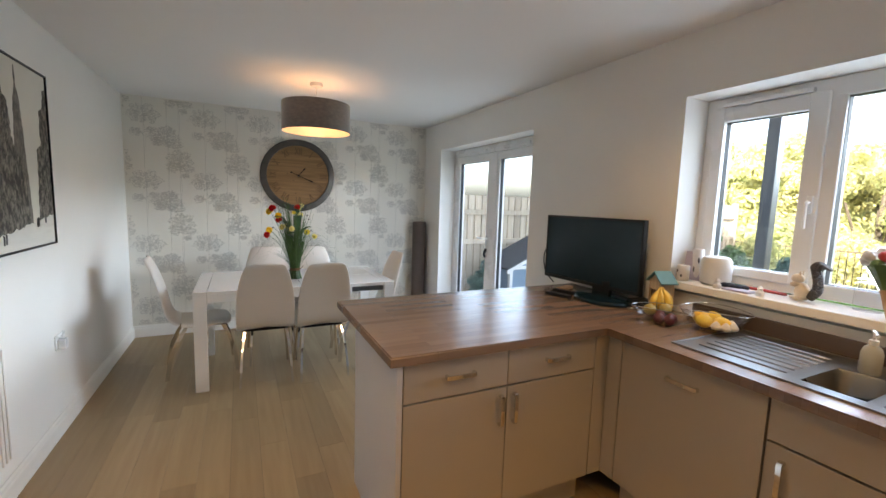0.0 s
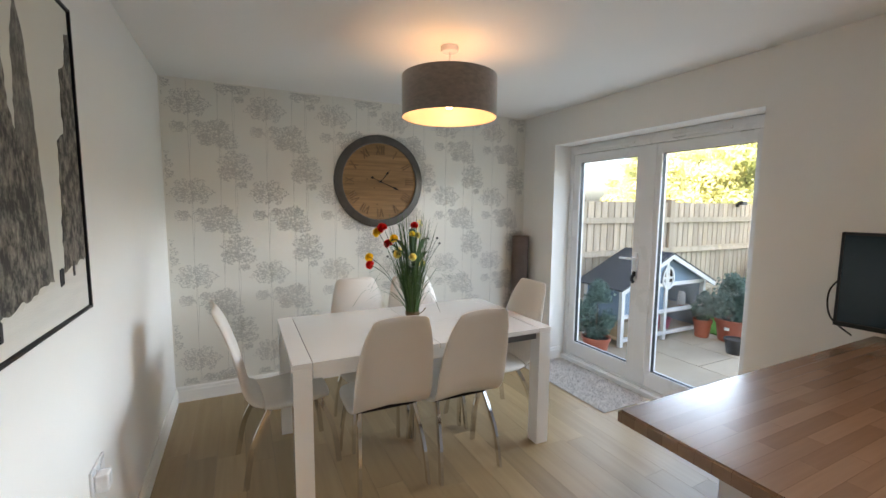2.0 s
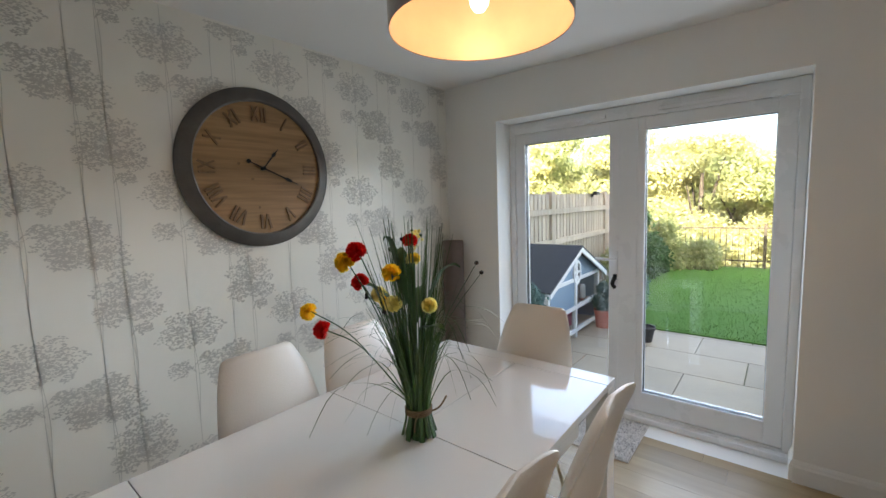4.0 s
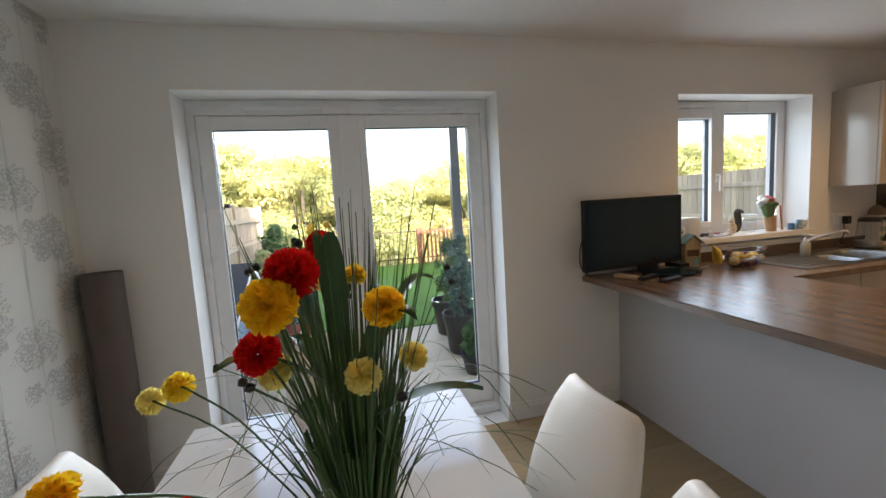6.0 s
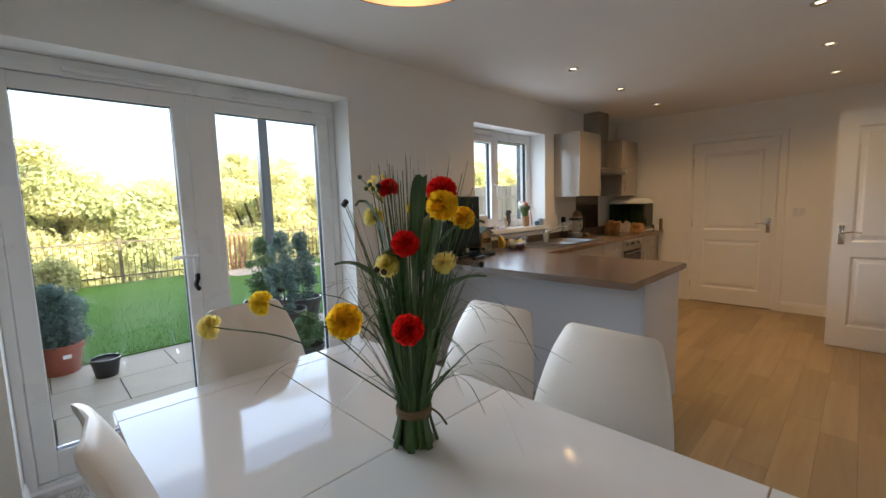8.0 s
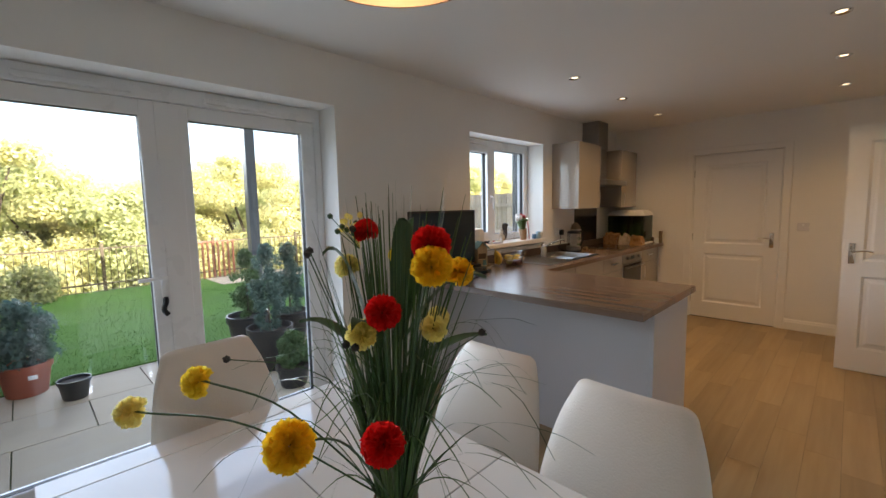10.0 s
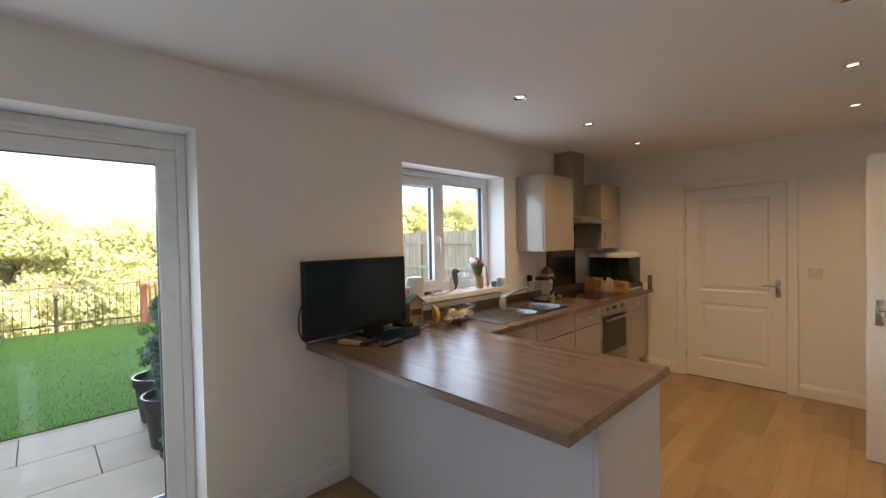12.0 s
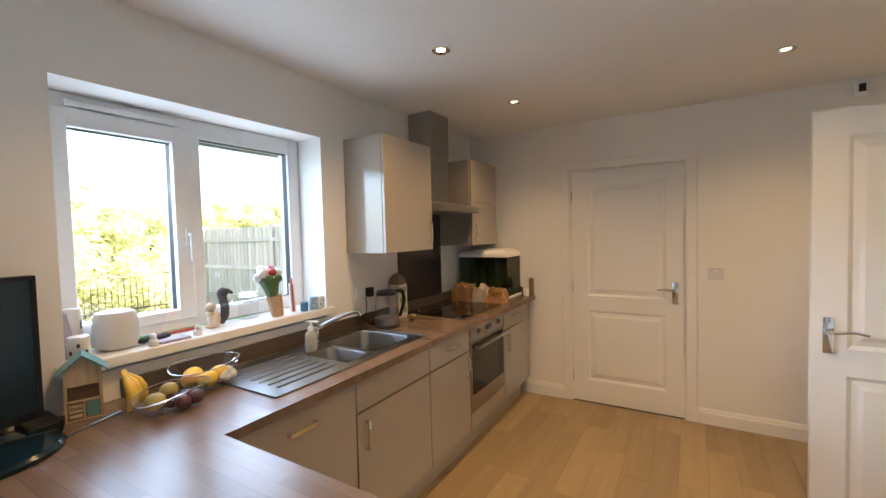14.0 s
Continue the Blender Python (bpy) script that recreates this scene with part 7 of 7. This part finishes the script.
def pot(x, y, r, h, material, label, plant=None):
    z = GZ0 + 0.0005
    root = thing("plant_pot", (x, y, z), label, "plant pot")
    prof = [(r * 0.70, z), (r * 0.74, z + 0.01), (r * 0.93, z + h * 0.82), (r * 1.0, z + h * 0.82), (r * 1.02, z + h), (r * 0.94, z + h), (r * 0.90, z + h * 0.86)]
    part("pot", loft(bmesh.new(), [ring((x, y, zz), q, 28) for q, zz in prof], False), material, root, smooth=True)
    part("soil", turned(bmesh.new(), x, y, [(r * 0.70, z + 0.004), (r * 0.89, z + h * 0.87), (0.01, z + h * 0.88)], 20), M_earth, root)
    if plant:
        w, ph, pm, seed, size = plant
        shrub(x, y, z + h * 0.875, w, ph, pm, {M_conif: "blue-green dwarf conifer growing in a pot", M_box: "dense clipped box bush growing in a pot"}.get(pm, "small leafy plant in a pot"), seed, 40, size, 75, 0.012)
    return root


pot(2.97, 5.0, 0.155, 0.20, M_terra, "round terracotta pot by the garden doors", (0.26, 0.62, M_conif, 80, 0.022))
pot(4.70, 4.885, 0.108, 0.23, M_terra, "terracotta pot on the patio", (0.15, 0.36, M_conif, 81, 0.02))
pot(4.86, 4.62, 0.187, 0.28, M_terra, "large terracotta pot with a small white label", (0.30, 0.55, M_conif, 82, 0.024))
solo("pot_label", boxes((4.672, 4.545, 0.045, 4.677, 4.605, 0.080)), M_upvc, "small white label stuck on a terracotta pot", "label")
pot(4.42, 4.33, 0.115, 0.17, M_potb, "small black plastic pot on the patio")
pot(4.50, 2.84, 0.225, 0.42, M_potb, "large black pot holding a clipped bush", (0.19, 0.80, M_box, 83, 0.018))
pot(3.84, 2.88, 0.215, 0.42, M_potb, "large black pot holding a tall loose shrub", (0.19, 0.86, M_conif, 84, 0.020))
pot(3.26, 2.93, 0.150, 0.19, M_potb, "low black pot holding a clipped box ball", (0.17, 0.32, M_box, 85, 0.018))
pot(4.62, 2.30, 0.22, 0.34, M_potb, "large black pot holding a conifer", (0.24, 0.85, M_conif, 84, 0.024))

# hutch
M_blue = mat("blue-grey paint", (0.16, 0.235, 0.32), 0.6, var=0.12, scale=10, bump=0.15, bscale=80)
M_wht = mat("white garden paint", (0.66, 0.67, 0.66), 0.6, var=0.06, scale=10)
M_felt = mat("dark roofing felt", (0.035, 0.037, 0.042), 0.85, var=0.3, scale=14, bump=0.5, bscale=120)
hx0, hx1, hy0, hy1, hzE, hzA = 3.36, 4.90, 5.00, 5.60, 0.60, 0.96
hu = thing("rabbit_hutch", ((hx0 + hx1) / 2, 5.3, GZ0), "blue and white timber hutch with a dark felt roof", "hutch")
hm = (hx0 + hx1) / 2
for x in (hx0, hm - 0.025, hx1 - 0.05):
    part("post", boxes((x, hy0, GZ0 + 0.0005, x + 0.05, hy0 + 0.05, hzE if x != hm - 0.025 else hzA - 0.06), bevel=0.004), M_wht, hu)
for x in (hx0, hx1 - 0.05):
    part("post", boxes((x, hy1 - 0.05, GZ0 + 0.0005, x + 0.05, hy1, hzE), bevel=0.004), M_wht, hu)
for z in (-0.06, 0.22, hzE - 0.045):
    part("rail", boxes((hx0 + 0.05, hy0 + 0.004, z, hx1 - 0.05, hy0 + 0.046, z + 0.045), bevel=0.003), M_wht, hu)
for x0, x1, z0, z1 in ((hx0 + 0.05, hm - 0.025, 0.265, hzE - 0.045),):
    part("panel", boxes((x0, hy0 + 0.018, z0, x1, hy0 + 0.03, z1)), M_blue, hu)
gb = bmesh.new()
loft(gb, [[(hx0 + 0.02, y, hzE), (hx1 - 0.02, y, hzE), (hm, y, hzA - 0.04)] for y in (hy0 + 0.015, hy0 + 0.03)])
part("gable", gb, M_blue, hu)
part("side_panel", boxes((hx0 + 0.012, hy0 + 0.05, 0.20, hx0 + 0.03, hy1 - 0.05, hzE)), M_blue, hu)
part("side_panel", boxes((hx1 - 0.03, hy0 + 0.05, GZ0 + 0.05, hx1 - 0.012, hy1 - 0.05, hzE)), M_blue, hu)
part("back_panel", boxes((hx0 + 0.05, hy1 - 0.03, GZ0 + 0.04, hx1 - 0.05, hy1 - 0.015, hzE)), M_blue, hu)
part("shelf", boxes((hx0 + 0.03, hy0 + 0.05, 0.20, hx1 - 0.03, hy1 - 0.05, 0.219)), M_pale, hu)
part("floor_board", boxes((hx0 + 0.03, hy0 + 0.05, -0.055, hx1 - 0.03, hy1 - 0.05, -0.04)), M_pale, hu)
for s, xe in ((-1, hx0 - 0.09), (1, hx1 + 0.09)):
    rb = bmesh.new()
    ze = hzE - 0.035
    loft(rb, [[(hm, y, hzA), (xe, y, ze), (xe, y, ze + 0.02), (hm, y, hzA + 0.02)] for y in (hy0 - 0.07, hy1 + 0.05)])
    part("roof", rb, M_felt, hu, "dark felt roof slope")
    bb = bmesh.new()
    loft(bb, [[(hm, y, hzA - 0.055), (xe, y, ze - 0.055), (xe, y, ze - 0.001), (hm, y, hzA - 0.001)] for y in (hy0 - 0.068, hy0 - 0.045)])
    part("bargeboard", bb, M_wht, hu, "white bargeboard")
wc = (hm + 0.02, 0.66)
wb = bmesh.new()
loft(wb, [[(wc[0] + r * math.cos(2 * math.pi * i / 28), y, wc[1] + 1.35 * r * math.sin(2 * math.pi * i / 28)) for i in range(28)] for r, y in ((0.085, hy0 + 0.014), (0.085, hy0 - 0.006), (0.108, hy0 - 0.006), (0.108, hy0 + 0.014))], False)
wo = part("round_window", wb, M_wht, hu, "white round window frame")
part("glazing_bar", boxes((wc[0] - 0.012, hy0 - 0.004, wc[1] - 0.115, wc[0] + 0.012, hy0 + 0.010, wc[1] + 0.115)), M_wht, wo)
part("glazing_bar", boxes((wc[0] - 0.086, hy0 - 0.003, wc[1] - 0.012, wc[0] + 0.086, hy0 + 0.009, wc[1] + 0.012)), M_wht, wo)
part("window_back", loft(bmesh.new(), [[(wc[0] + 0.086 * math.cos(2 * math.pi * i / 28), y, wc[1] + 0.116 * math.sin(2 * math.pi * i / 28)) for i in range(28)] for y in (hy0 + 0.0105, hy0 + 0.0140)]), M_dark, wo)
M_wire = mat("galvanised wire", (0.32, 0.33, 0.33), 0.45, 0.8)
wm = bmesh.new()
for x0, x1, z0, z1 in ((hm + 0.025, hx1 - 0.05, 0.265, hzE - 0.045), (hx0 + 0.05, hm - 0.025, -0.015, 0.22), (hm + 0.025, hx1 - 0.05, -0.015, 0.22)):
    x = x0
    while x < x1:
        box(wm, x, hy0 + 0.028, z0, x + 0.0025, hy0 + 0.0305, z1)
        x += 0.03
    z = z0
    while z < z1:
        box(wm, x0, hy0 + 0.031, z, x1, hy0 + 0.0335, z + 0.0025)
        z += 0.03
part("wire_mesh", wm, M_wire, hu, "square wire mesh", kind="stuff")
part("nest_box", boxes((hx0 + 0.10, hy0 + 0.10, -0.039, hx0 + 0.34, hy0 + 0.40, 0.14), bevel=0.004), M_pale, hu)
bk = thing("bucket", (4.35, 5.2, -0.04), "pink plastic tub inside the hutch", "tub")
part("tub", loft(bmesh.new(), [ring((4.35, 5.22, z), r, 24) for r, z in ((0.10, -0.0395), (0.125, 0.08), (0.13, 0.085), (0.12, 0.085), (0.097, -0.03))], False), mat("pink plastic", (0.55, 0.06, 0.17), 0.4), bk, smooth=True)
bt = thing("water_bottle", (4.60, 5.12, 0.219), "white plastic drinking bottle with red cap", "bottle")
part("bottle", turned(bmesh.new(), 4.60, 5.12, [(0.04, 0.2565), (0.045, 0.27), (0.045, 0.40), (0.03, 0.43)], 16), M_tin, bt, smooth=True)
part("cap", turned(bmesh.new(), 4.60, 5.12, [(0.022, 0.2195), (0.026, 0.225), (0.026, 0.256)], 14), M_redp, bt, "red cap")

# patio slabs
M_patio = mat("buff concrete slab", (0.37, 0.310, 0.228), 0.85, var=0.14, scale=5, bump=0.35, bscale=90, per_object=0.08)
patio = solo("patio", boxes((XO, -2.95, GZ0 - 0.04, 4.925, 5.74, GZ0 - 0.022)), mat("pale mortar", (0.29, 0.25, 0.19), 0.95, var=0.2), "buff concrete paved patio", "patio", kind="structure")
x = XO + 0.01
row = 0
while x < 4.90:
    wdt = 0.6
    x1 = min(x + wdt, 4.925)
    y = -2.94 - (0.45 if row % 2 else 0.0)
    while y < 5.73:
        l = 0.9
        a, b = max(y, -2.94), min(y + l, 5.735)
        if b - a > 0.05:
            part("slab", boxes((x + 0.004, a + 0.004, GZ0 - 0.0215, x1 - 0.004, b - 0.004, GZ0), bevel=0.002, seg=1), M_patio, patio)
        y += l
    x = x1
    row += 1

# ---- floor planks ----
PW, PL = 0.156, 0.93
nx = int(math.ceil((X1 - X0) / PW))
rnd = random.Random(5)
for i in range(nx):
    x0, x1 = X0 + i * PW, min(X0 + (i + 1) * PW, X1)
    y = Y0 - rnd.uniform(0.1, PL)
    while y < Y1:
        a, b = max(y, Y0), min(y + PL, Y1)
        y += PL
        if b - a < 0.03:
            continue
        bm = bmesh.new()
        box(bm, x0 + 0.0006, a + 0.0006, -0.005, x1 - 0.0006, b - 0.0006, 0.0)
        part("plank", bm, M_floor, floor)
